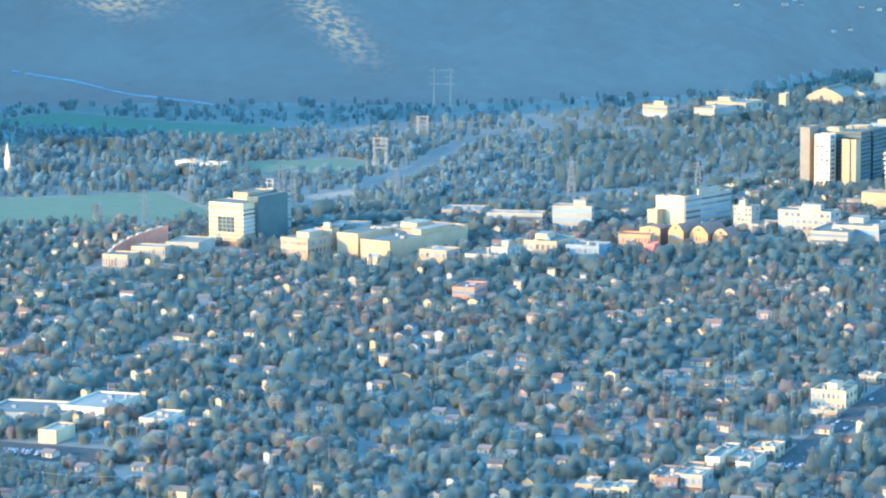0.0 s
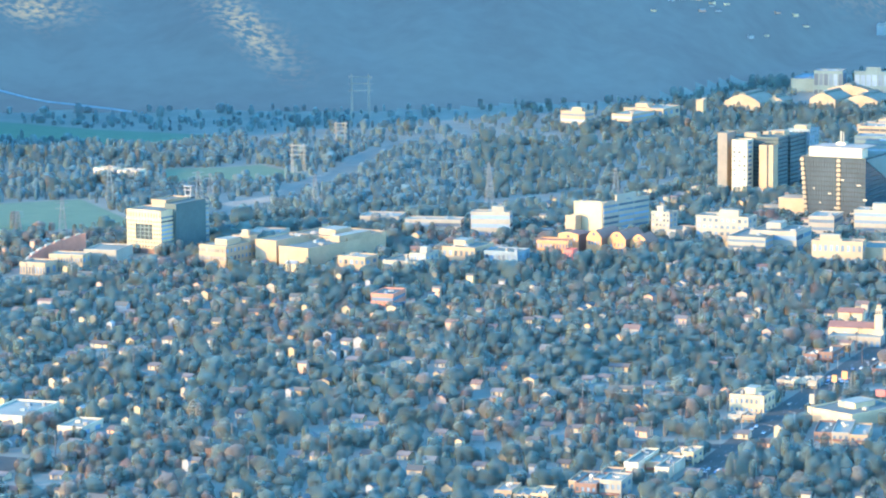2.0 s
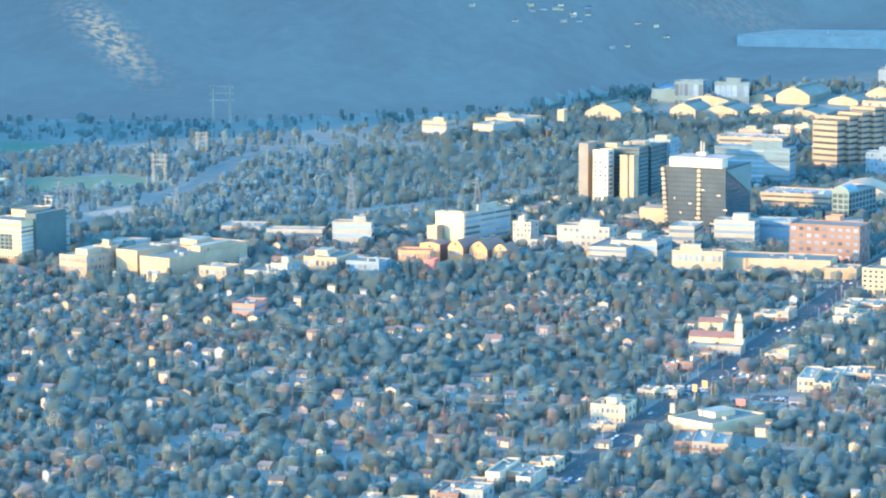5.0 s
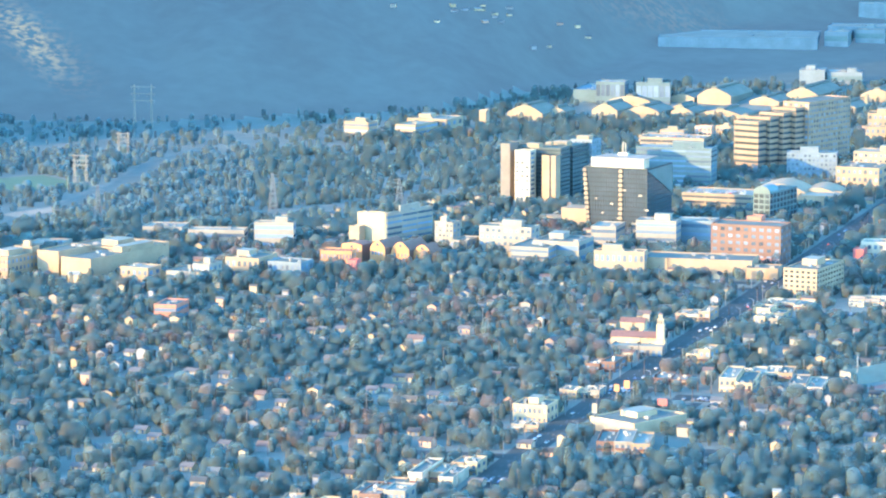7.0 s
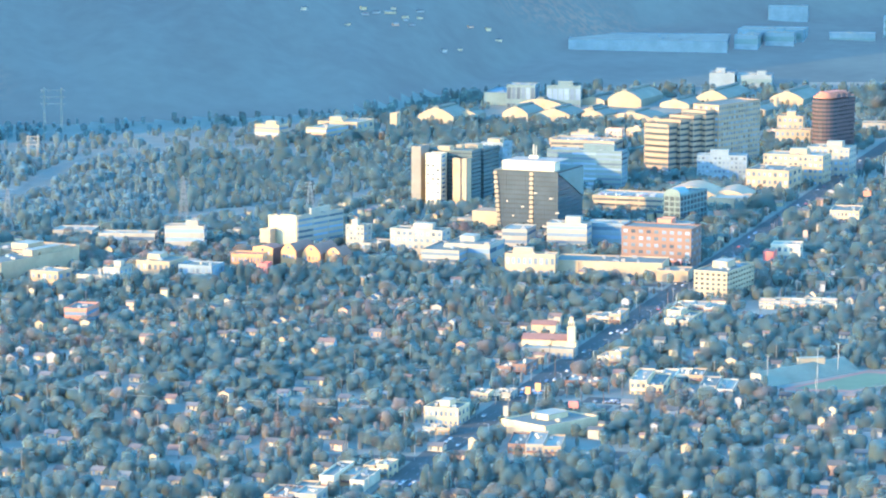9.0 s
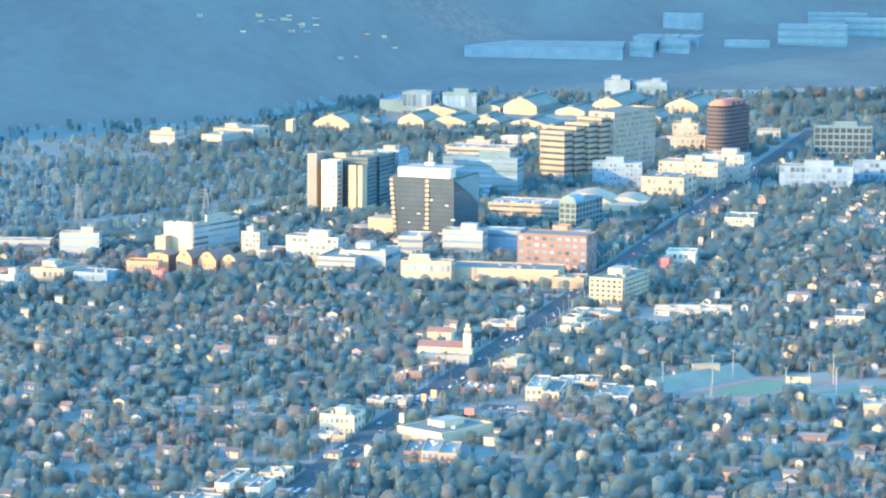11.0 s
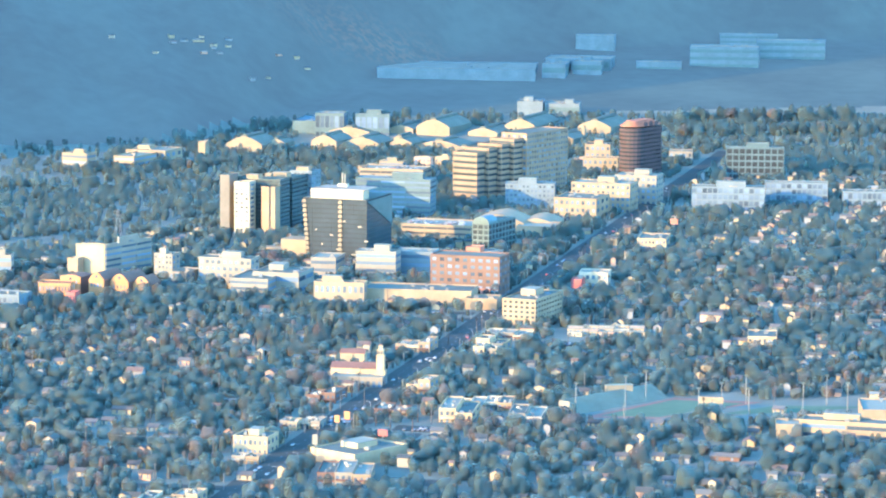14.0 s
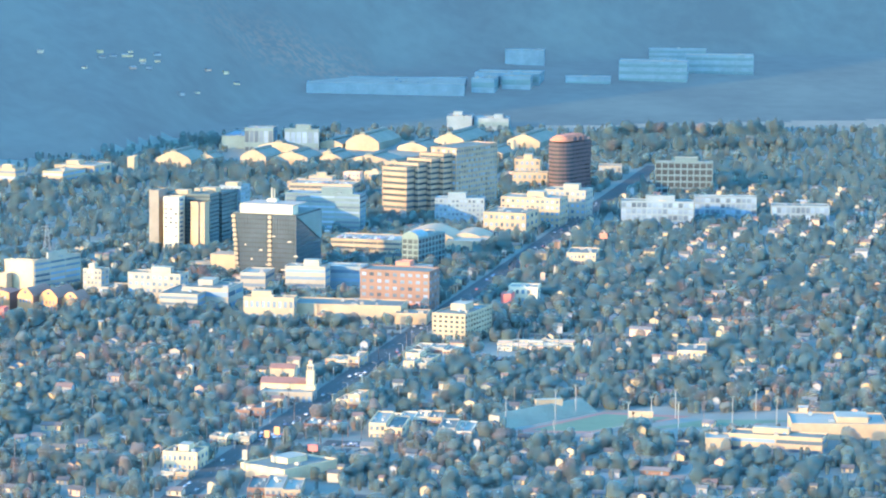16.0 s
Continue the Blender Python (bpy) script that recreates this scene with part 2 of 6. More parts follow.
GROUND = material("dry_soil_and_paving", (0.242, 0.242, 0.183), (0.183, 0.187, 0.146), rough=0.95, grain=0.06, spread=0.02, bump=0.4)
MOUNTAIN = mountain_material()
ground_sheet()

# ---------------------------------------------------------------- building kit
GRID = -17.4                       # the town's streets, degrees on the plan
TAKEN = []                         # footprints, and strips cleared for the view, on which no tree or house may stand


class Solid:
    """Collects quads and boxes for one mesh."""

    def __init__(self):
        self.v, self.f = [], []

    def quad(self, *p):
        k = len(self.v)
        self.v += [tuple(q) for q in p]
        self.f.append(tuple(range(k, k + len(p))))
        return self

    def box(self, x0, x1, y0, y1, z0, z1):
        k = len(self.v)
        self.v += [(x, y, z) for z in (z0, z1) for x, y in ((x0, y0), (x1, y0), (x1, y1), (x0, y1))]
        self.f += [tuple(k + i for i in q) for q in ((3, 2, 1, 0), (4, 5, 6, 7), (0, 1, 5, 4), (1, 2, 6, 5), (2, 3, 7, 6), (3, 0, 4, 7))]
        return self

    def beam(self, a, b, w):
        """A square bar of width w from a to b."""
        a, b = Vector(a), Vector(b)
        d = (b - a).normalized()
        s = d.cross(Vector((0, 0, 1)) if abs(d.z) < 0.95 else Vector((1, 0, 0))).normalized() * w / 2
        u = d.cross(s).normalized() * w / 2
        k = len(self.v)
        self.v += [tuple(p + i * s + j * u) for p in (a, b) for i, j in ((-1, -1), (1, -1), (1, 1), (-1, 1))]
        self.f += [tuple(k + i for i in q) for q in ((3, 2, 1, 0), (4, 5, 6, 7), (0, 1, 5, 4), (1, 2, 6, 5), (2, 3, 7, 6), (3, 0, 4, 7))]
        return self

    def prism(self, outline, z0, z1):
        """An upright prism over an outline that runs anticlockwise."""
        n, k = len(outline), len(self.v)
        self.v += [(x, y, z0) for x, y in outline] + [(x, y, z1) for x, y in outline]
        self.f += [tuple(range(k + n - 1, k - 1, -1)), tuple(range(k + n, k + 2 * n))]
        self.f += [(k + i, k + (i + 1) % n, k + n + (i + 1) % n, k + n + i) for i in range(n)]
        return self

    def along(self, profile, y0, y1):
        """A bar along y with the profile of (x, z), clockwise seen from the front."""
        n, k = len(profile), len(self.v)
        self.v += [(x, y0, z) for x, z in profile] + [(x, y1, z) for x, z in profile]
        self.f += [tuple(range(k, k + n)), tuple(range(k + 2 * n - 1, k + n - 1, -1))]
        self.f += [(k + (i + 1) % n, k + i, k + n + i, k + n + (i + 1) % n) for i in range(n)]
        return self

    def mesh(self, name, mat):
        me = bpy.data.meshes.new(name)
        me.from_pydata(self.v, [], self.f)
        me.materials.append(mat)
        return me


def part(name, solid, mat, parent, label=""):
    """One mesh under a thing or under a part."""
    ob = new(name, solid.mesh(name, MAT[mat] if isinstance(mat, str) else mat) if isinstance(solid, Solid) else solid)
    ob.parent = parent
    if label:
        ob["label"] = label
    return ob


def thing(name, x, y, z, rot, label, category, group=""):
    ob = new(name)
    ob.empty_display_size = 2
    ob.matrix_basis = pose(x, y, z, 0, 0, rot)
    return tagged(ob, label, category, group)


def taken(x, y, length, depth, rot, pad=3.0):
    TAKEN.append((x, y, length / 2 + pad, depth / 2 + pad, math.cos(radians(rot)), math.sin(radians(rot))))


def facade(solid, place, length, z0, z1, cols, rows, recess=0.35):
    """A wall face with real openings; place(s, z, d) gives the point s along the face, z up and d into it."""
    def q(s0, s1, a, b):
        solid.quad(place(s0, a, 0), place(s1, a, 0), place(s1, b, 0), place(s0, b, 0))
    z = z0
    for a, b in rows:
        q(0, length, z, a)
        s = 0.0
        for c, d in cols:
            q(s, c, a, b)
            solid.quad(place(c, a, 0), place(d, a, 0), place(d, a, recess), place(c, a, recess))
            solid.quad(place(c, b, recess), place(d, b, recess), place(d, b, 0), place(c, b, 0))
            solid.quad(place(c, a, recess), place(c, b, recess), place(c, b, 0), place(c, a, 0))
            solid.quad(place(d, a, 0), place(d, b, 0), place(d, b, recess), place(d, a, recess))
            s = d
        q(s, length, a, b)
        z = b
    q(0, length, z, z1)


def sides(length, depth):
    """The four faces of a block centred on its place: width and the map into it."""
    x, y = length / 2, depth / 2
    return ((length, lambda s, z, d: (s - x, d - y, z), 0), (depth, lambda s, z, d: (x - d, s - y, z), 90),
            (length, lambda s, z, d: (x - s, y - d, z), 180), (depth, lambda s, z, d: (d - x, y - s, z), 270))


def openings(width, count, share):
    """Even openings along a face, each taking its share of the bay."""
    bay = width / count
    return [(bay * (k + 0.5 - share / 2), bay * (k + 0.5 + share / 2)) for k in range(count)]


def block(root, length, depth, z0, z1, floors, bays, side_bays, wall, glass, style, recess=0.35, lip=0.9, roof="roof", faces=(0, 1), at=None):
    """One storeyed block under a thing: walls with openings, panes, roof deck and parapet."""
    at = at or Matrix()
    share, tall = {"P": (0.55, 0.5), "R": (0.97, 0.42), "G": (0.8, 0.72), "N": (0, 0)}[style]
    s = Solid()
    top = z1 - lip
    step = (top - z0) / max(1, floors)
    rows = [(z0 + step * (k + 0.5 - tall / 2), z0 + step * (k + 0.5 + tall / 2)) for k in range(floors)] if style != "N" else []
    for k, (width, place, turn) in enumerate(sides(length, depth)):
        n = (bays, side_bays)[k % 2]
        if style == "R":
            n = max(1, round(width / 24))
        if not rows or k not in faces:
            facade(s, place, width, z0, z1, [], [])
            continue
        cols = openings(width, n, share)
        facade(s, place, width, z0, z1, cols, rows, recess)
        w, h = cols[0][1] - cols[0][0], rows[0][1] - rows[0][0]
        pane = Solid().box(-w / 2, w / 2, 0, 0.08, -h / 2, h / 2).mesh("window", MAT[glass])
        for i, (a, b) in enumerate(rows):
            for j, (c, d) in enumerate(cols):
                ob = part("window", pane, glass, root)
                ob.matrix_basis = at @ pose(*place((c + d) / 2, (a + b) / 2, recess - 0.02), 0, 0, turn)
    part("wall", s, wall, root).matrix_basis = at
    part("roof", Solid().box(0.4 - length / 2, length / 2 - 0.4, 0.4 - depth / 2, depth / 2 - 0.4, top - 0.5, top), roof, root).matrix_basis = at
    cap = Solid()
    for x0, x1, y0, y1 in ((-length / 2 - 0.15, length / 2 + 0.15, -depth / 2 - 0.15, 0.3 - depth / 2), (-length / 2 - 0.15, length / 2 + 0.15, depth / 2 - 0.3, depth / 2 + 0.15),
                           (-length / 2 - 0.15, 0.3 - length / 2, 0.3 - depth / 2, depth / 2 - 0.3), (length / 2 - 0.3, length / 2 + 0.15, 0.3 - depth / 2, depth / 2 - 0.3)):
        cap.box(x0, x1, y0, y1, top - 0.1, z1 + 0.12)
    part("parapet", cap, wall, root).matrix_basis = at


def roof_plant(root, rng, length, depth, z, count, wall="white"):
    """Plant boxes on a flat roof."""
    for _ in range(count):
        w, d, h = rng.uniform(1.5, 4.5), rng.uniform(1.5, 4), rng.uniform(0.9, 2.2)
        x, y = rng.uniform(-0.4, 0.4) * (length - w), rng.uniform(-0.4, 0.4) * (depth - d)
        unit = Solid().box(x, x + w, y, y + d, z, z + h * 0.8).box(x - 0.1, x + w + 0.1, y - 0.1, y + d + 0.1, z + h * 0.8, z + h)
        part("roof_unit", unit, rng.choice((wall, "steel", "grey")), root)


def office(name, label, category, x, y, z, rot, length, depth, height, floors, bays, side_bays, wall, glass, style, penthouse=0, group=""):
    rng = random.Random(round(x * 7 + y * 13))
    root = thing(name, x, y, z, rot, label, category, group)
    if name == "shop":
        # a row of shop units of uneven depth and height under one owner
        units = max(2, round(length / 10))
        wide = length / units
        for k in range(units):
            deep, high = depth * rng.uniform(0.55, 0.95), height * rng.uniform(0.6, 1.0)
            at = Matrix.Translation((-length / 2 + wide * (k + 0.5), (depth - deep) * rng.uniform(-0.45, 0.2), 0))
            block(root, wide - 0.4, deep, -2, high, 1 if high < 5.5 else floors, max(2, round(wide / 3.5)), 2, rng.choice((wall, wall, "white", "sand")), glass, style, roof=rng.choice(("roof", "roof_white", "white")), at=at)
            awning = Solid().quad((-wide * 0.42, -deep / 2 - 1.6, 2.5), (wide * 0.42, -deep / 2 - 1.6, 2.5), (wide * 0.42, -deep / 2 - 0.02, 3.1), (-wide * 0.42, -deep / 2 - 0.02, 3.1))
            awning.box(-wide * 0.42, wide * 0.42, -deep / 2 - 1.6, -deep / 2 - 1.5, 2.2, 2.5)
            part("awning", awning, rng.choice(("tile", "bright", "sand", "dark_metal")), root).matrix_basis = at
            for _ in range(3):
                x0, y0, w0 = rng.uniform(-0.4, 0.25) * wide, rng.uniform(-0.4, 0.3) * deep, rng.uniform(0.9, 2.2)
                part("roof_unit", Solid().box(x0, x0 + w0, y0, y0 + w0 * 0.8, high - 0.9, high + rng.uniform(0.0, 0.9)), rng.choice(("bright", "steel", "grey")), root).matrix_basis = at
        taken(x, y, length, depth, rot)
        return root
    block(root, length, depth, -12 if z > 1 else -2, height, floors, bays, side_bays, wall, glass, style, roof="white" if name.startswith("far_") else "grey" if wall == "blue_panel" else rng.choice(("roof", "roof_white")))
    if penthouse:
        w, d, h = length * rng.uniform(0.25, 0.45), depth * rng.uniform(0.3, 0.5), min(4.5, 1.5 + height * 0.12)
        px, py = rng.uniform(-0.2, 0.2) * length, rng.uniform(-0.1, 0.2) * depth
        ph = part("penthouse", Solid().box(px - w / 2, px + w / 2, py - d / 2, py + d / 2, height - 0.9, height + h), wall, root)
        part("penthouse_cap", Solid().box(px - w / 2 - 0.2, px + w / 2 + 0.2, py - d / 2 - 0.2, py + d / 2 + 0.2, height + h, height + h + 0.3), "roof_white", ph)
    roof_plant(root, rng, length * 0.9, depth * 0.9, height - 0.9, min(7, 1 + int(length * depth / 400)))
    taken(x, y, length, depth, rot)
    if category in ("shop", "store", "school"):
        taken(x - 3, y - depth / 2 - 7, length, 10, rot)      # trees kept off so that the camera sees the front
    return root


def wing(root, x, y, z, rot, length, depth, height, floors, bays, side_bays, wall, glass, style, roof="roof"):
    """A further block of a building, placed on the plan."""
    at = root.matrix_basis.inverted() @ pose(x, y, z, 0, 0, rot)
    block(root, length, depth, -2, height, floors, bays, side_bays, wall, glass, style, roof=roof, at=at)
    taken(x, y, length, depth, rot)
    return at


def arc_profile(width, eave, rise, n=10):
    """The outline of a barrel-roofed end wall, clockwise from the foot."""
    pts = [(-width / 2, -2.0)]
    for k in range(n + 1):
        u = -1 + 2 * k / n
        pts.append((width / 2 * u, eave + rise * (1 - abs(u) ** 1.7)))
    return pts + [(width / 2, -2.0)]

# ---------------------------------------------------------------- blocks of the town
office("hospital_tower", "cream plastered hospital block with blank sunlit stair tower", "hospital", -56.7, 2778.1, 0.0, -30, 26.9, 9.3, 27.2, 7, 3, 1, "cream_bright", "glass", "N", 0)
office("hospital_wing", "white hospital wing with long ribbon windows under flat roof", "hospital", -29.7, 2794.7, 0.0, -36, 5.8, 63.4, 27.2, 6, 2, 8, "white", "glass", "R", 1)
office("hospital_stair", "cream blank-walled lower block of the hospital", "hospital", -71.0, 2773.1, 0.0, -30, 9.7, 9.3, 16.9, 1, 1, 1, "cream", "glass", "N", 0)
office("hospital_annexe", "white stepped hospital annexe with square windows", "hospital", 3.9, 2779.1, 0.0, -30, 17.2, 13.0, 19.7, 5, 5, 2, "white", "glass", "P", 1)
office("clinic_block", "white clinic building with shaded front and blank end wall", "clinic", 54.2, 2748.5, 0.0, -22, 45.6, 19.6, 20.4, 4, 9, 2, "white", "glass", "P", 1)
office("clinic_entrance", "low white clinic entrance pavilion beside the hospital", "clinic", 18.5, 2751.8, 0.0, -25, 15.2, 28.3, 9.3, 2, 4, 3, "white", "glass", "P", 0)
office("terraced_office", "long white office building with banded windows in trees", "office building", -138.5, 2774.0, 0.0, -6, 32.8, 14.9, 20.2, 3, 6, 1, "white", "glass", "R", 1)
office("terraced_office", "low white office wing with flat roof beside trees", "office building", -186.2, 2782.2, 0.0, -6, 46.9, 18.7, 13.2, 2, 8, 1, "white", "glass", "R", 0)
office("studio_hall", "cream windowless studio hall with sunlit end wall", "studio building", -336.9, 2607.2, 0.0, -30, 26.4, 38.6, 16.8, 3, 12, 8, "sand", "glass", "P", 1)
office("studio_hall", "tall cream studio block with blank walls", "studio building", -325.2, 2623.3, 0.0, -30, 17.4, 8.9, 20.6, 1, 1, 1, "sand", "glass", "N", 1)
office("studio_hall", "cream studio block with shaded side wall", "studio building", -295.2, 2621.6, 0.0, -30, 20.3, 44.0, 19.5, 3, 1, 6, "sand", "glass", "N", 0)
office("studio_hall", "large cream blank-walled sound stage with flat grey roof", "studio building", -256.2, 2623.7, 0.0, -32, 28.8, 98.7, 16.7, 1, 1, 1, "sand", "glass", "N", 1)
office("studio_hall", "wide cream sound stage with flat grey roof and roof plant", "studio building", -255.2, 2660.5, 0.0, -32, 57.6, 50.2, 17.9, 1, 1, 1, "sand", "glass", "N", 1)
office("studio_annexe", "low tan studio annexe with vertical openings", "studio building", -231.5, 2572.3, 0.0, -25, 23.9, 20.5, 12.2, 2, 5, 2, "sand", "glass", "P", 0)
office("white_office", "white low office with deep window openings among trees", "office building", -179.7, 2561.2, 0.0, -22, 13.9, 23.0, 16.5, 3, 4, 3, "white", "glass", "P", 1)
office("white_office", "low white office wing with long flat roof", "office building", -190.8, 2557.1, 0.0, -22, 27.7, 34.3, 12.1, 2, 7, 3, "white", "glass", "R", 0)
office("white_office", "white flat-roofed office with sunlit roof boxes", "office building", -148.9, 2612.3, 0.0, -22, 28.3, 35.0, 15.0, 2, 6, 3, "cream", "glass", "P", 1)
office("white_office", "shaded low office with flat roof behind trees", "office building", -117.9, 2596.0, 0.0, -22, 28.2, 23.2, 13.2, 2, 6, 3, "grey", "glass", "P", 0)
office("low_white_office", "long low white office with ribbon windows", "office building", 77.4, 2690.3, 0.0, -20, 31.5, 52.4, 13.6, 3, 8, 4, "white", "glass", "R", 0)
office("low_white_office", "long white office with stepped flat roofs", "office building", 96.8, 2698.9, 0.0, -20, 38.4, 39.5, 16.4, 2, 8, 4, "white", "glass", "R", 1)
office("low_white_office", "white flat-roofed office with blank sunlit wall", "office building", 138.4, 2613.6, 0.0, -14, 39.8, 14.0, 18.6, 2, 9, 1, "cream", "glass", "P", 1)
office("bank_office", "white office with stepped ribbon floors and roof terrace", "office building", 177.6, 2770.4, 0.0, -16, 33.8, 20.2, 22.5, 4, 7, 2, "white", "glass", "R", 1)
office("bank_office", "grey office block with flat white roof edge", "office building", 211.1, 2792.4, 0.0, -16, 32.2, 23.8, 19.8, 3, 6, 2, "grey", "glass", "R", 0)
office("bank_office", "stepped white office with stacked flat roofs", "office building", 136.3, 2775.1, 0.0, -16, 21.3, 33.7, 17.8, 3, 5, 2, "white", "glass", "R", 0)
office("studio_lot_hall", "long low studio hall with bright flat roof edge", "studio building", 201.3, 2623.4, 0.0, -14, 86.0, 35.1, 12.4, 1, 1, 1, "cream", "glass", "N", 0)
office("studio_lot_hall", "low sunlit tan hall beside the boulevard", "studio building", 248.1, 2592.8, 0.0, -14, 24.7, 24.4, 8.8, 1, 1, 1, "sand", "glass", "N", 0)
office("cream_office", "cream five-storey office with small square windows", "office building", 278.9, 2523.3, 0.0, -27, 26.6, 57.7, 20.5, 6, 6, 10, "cream", "curtain", "P", 1)
# the slab's shade is put into its blue-grey wall colour
office("blue_office", "office slab behind the glass tower with shade painted as blue-grey wall", "office building", 221.8, 3200.5, 0.0, -18, 73.1, 24.2, 36.7, 8, 16, 2, "blue_panel", "glass", "R", 1)
office("blue_office", "pale office block with gridded windows in shade", "office building", 228.5, 3230.0, 0.0, -18, 22.7, 45.4, 30.5, 8, 4, 3, "grey", "glass", "P", 0)
office("parking_deck", "concrete parking deck with open bands and rooftop cars", "parking garage", 240.9, 3484.0, 0.0, -18, 67.2, 37.6, 17.0, 3, 1, 1, "cream", "dark", "R", 0)
office("parking_deck", "concrete parking deck covered with parked cars", "parking garage", 253.0, 3039.5, 0.0, -20, 64.8, 44.5, 13.3, 3, 1, 1, "cream", "dark", "R", 0)
# grey wall colour carries the shade on this white block
office("white_office_block", "white six-storey office with square windows, shade painted grey", "office building", 357.9, 3266.2, 0.0, -10, 48.0, 22.0, 24.4, 6, 12, 2, "grey", "glass", "P", 1)
office("cream_office_block", "cream sunlit office block with square windows", "office building", 428.1, 3246.6, 0.0, -22, 58.9, 32.0, 27.5, 5, 12, 4, "cream", "glass", "P", 1)
office("cream_office_block", "white office wing with rooftop plant", "office building", 470.3, 3308.2, 0.0, -22, 42.1, 29.8, 28.1, 5, 8, 3, "white", "glass", "P", 1)
office("cream_office_block", "tan low office block with blank parapet", "office building", 398.3, 3188.0, 0.0, -22, 41.5, 48.5, 20.5, 3, 8, 3, "sand", "glass", "P", 0)
# blue-grey panel colour replaces shade on the front
office("office_grid", "office with gridded windows and round penthouse, shade painted blue-grey", "office building", 625.5, 3533.7, 0.0, -8, 60.6, 14.4, 32.7, 5, 9, 1, "blue_panel", "spandrel", "G", 1)
office("apartment_block", "white modern apartment block with dark recessed bays", "apartment building", 548.7, 3243.9, 0.0, -10, 70.4, 22.0, 23.3, 4, 14, 2, "grey", "glass", "G", 1)
office("apartment_block", "white apartment block with vertical bays and flat roof", "apartment building", 625.4, 3295.7, 0.0, -8, 61.2, 18.0, 21.5, 4, 12, 1, "grey", "glass", "G", 0)
office("apartment_block", "low apartment block with flat pale roof", "apartment building", 697.9, 3281.5, 0.0, -8, 56.7, 22.4, 14.2, 2, 12, 1, "grey", "glass", "G", 0)
office("hill_office", "white flat-roofed office with overhanging roof on tree-covered rise", "office building", -88.7, 3644.2, 0.0, -28, 30.3, 20.7, 16.6, 3, 6, 3, "cream", "glass", "R", 1)
office("hill_office", "pale low office with sunlit end wall", "office building", -28.5, 3644.9, 0.0, -28, 24.7, 51.6, 14.7, 3, 5, 4, "cream", "glass", "R", 0)
office("hill_office", "low office wing with bright roof boxes", "office building", -8.6, 3693.5, 0.0, -24, 47.0, 45.3, 16.1, 2, 7, 3, "cream", "glass", "P", 1)
office("hill_office", "small cream cube-shaped roof house on a low office", "office building", 45.7, 3742.3, 0.0, -24, 8.2, 9.2, 18.9, 2, 1, 1, "cream", "glass", "N", 0)
# white halls given blue-grey walls: mountain shade put into the colour
office("colonnade_office", "large white office with tall columned front, shade painted blue-grey", "office building", 245.7, 3944.1, 6.2, -10, 40.2, 10.6, 25.3, 2, 6, 1, "blue_panel", "glass", "G", 1)
office("colonnade_office", "large white hall with columned side, shade painted blue-grey", "office building", 198.3, 3957.5, 5.7, -14, 34.0, 26.4, 26.7, 2, 6, 1, "blue_panel", "glass", "G", 0)
office("colonnade_office", "low white hall with flat roof, shade painted blue-grey", "office building", 182.5, 4005.4, 6.3, -14, 41.1, 79.7, 14.7, 1, 1, 1, "blue_panel", "glass", "N", 0)
# grey walls and panel-coloured panes: shade and haze put into the far buildings
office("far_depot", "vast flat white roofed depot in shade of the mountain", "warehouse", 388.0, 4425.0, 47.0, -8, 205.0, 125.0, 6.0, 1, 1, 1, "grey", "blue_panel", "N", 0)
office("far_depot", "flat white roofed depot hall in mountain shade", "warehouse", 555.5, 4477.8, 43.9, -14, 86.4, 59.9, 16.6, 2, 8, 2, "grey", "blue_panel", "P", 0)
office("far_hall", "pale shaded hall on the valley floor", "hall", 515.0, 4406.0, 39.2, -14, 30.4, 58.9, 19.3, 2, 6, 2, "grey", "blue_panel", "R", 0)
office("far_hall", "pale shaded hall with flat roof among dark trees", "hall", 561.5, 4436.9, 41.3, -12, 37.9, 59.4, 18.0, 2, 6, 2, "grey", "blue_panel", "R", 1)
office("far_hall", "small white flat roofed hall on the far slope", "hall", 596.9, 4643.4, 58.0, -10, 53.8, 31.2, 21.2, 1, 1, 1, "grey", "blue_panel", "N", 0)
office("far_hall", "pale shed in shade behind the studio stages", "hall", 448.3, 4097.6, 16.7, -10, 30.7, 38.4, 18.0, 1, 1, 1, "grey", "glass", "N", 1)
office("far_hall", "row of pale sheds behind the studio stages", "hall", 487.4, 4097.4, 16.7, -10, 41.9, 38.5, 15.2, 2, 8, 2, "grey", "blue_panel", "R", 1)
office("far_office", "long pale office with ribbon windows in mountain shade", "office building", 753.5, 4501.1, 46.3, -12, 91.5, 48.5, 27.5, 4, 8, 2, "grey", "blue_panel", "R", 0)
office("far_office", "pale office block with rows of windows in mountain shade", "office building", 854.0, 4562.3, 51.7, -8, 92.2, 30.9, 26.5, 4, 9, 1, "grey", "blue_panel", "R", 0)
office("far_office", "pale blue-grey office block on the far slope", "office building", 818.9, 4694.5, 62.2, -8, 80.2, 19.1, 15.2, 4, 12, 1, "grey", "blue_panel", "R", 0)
office("lot_office", "cluster of tan studio bungalows in low sun", "studio building", 479.8, 3693.8, 0.0, -12, 28.0, 29.8, 21.3, 3, 5, 2, "sand", "glass", "P", 1)
office("lot_office", "low orange-roofed studio building", "studio building", 471.1, 3607.0, 0.0, -12, 37.3, 19.4, 14.7, 2, 7, 1, "cream", "glass", "P", 0)
office("lot_office", "small pale office beside the boulevard", "office building", 572.4, 3701.4, 0.0, -10, 25.4, 25.0, 12.6, 2, 5, 1, "white", "glass", "P", 0)
office("lot_office", "low cream office with flat roof on the studio lot", "studio building", 218.5, 3572.0, 0.0, -18, 20.0, 14.0, 9.0, 2, 5, 2, "sand", "glass", "R", 1)
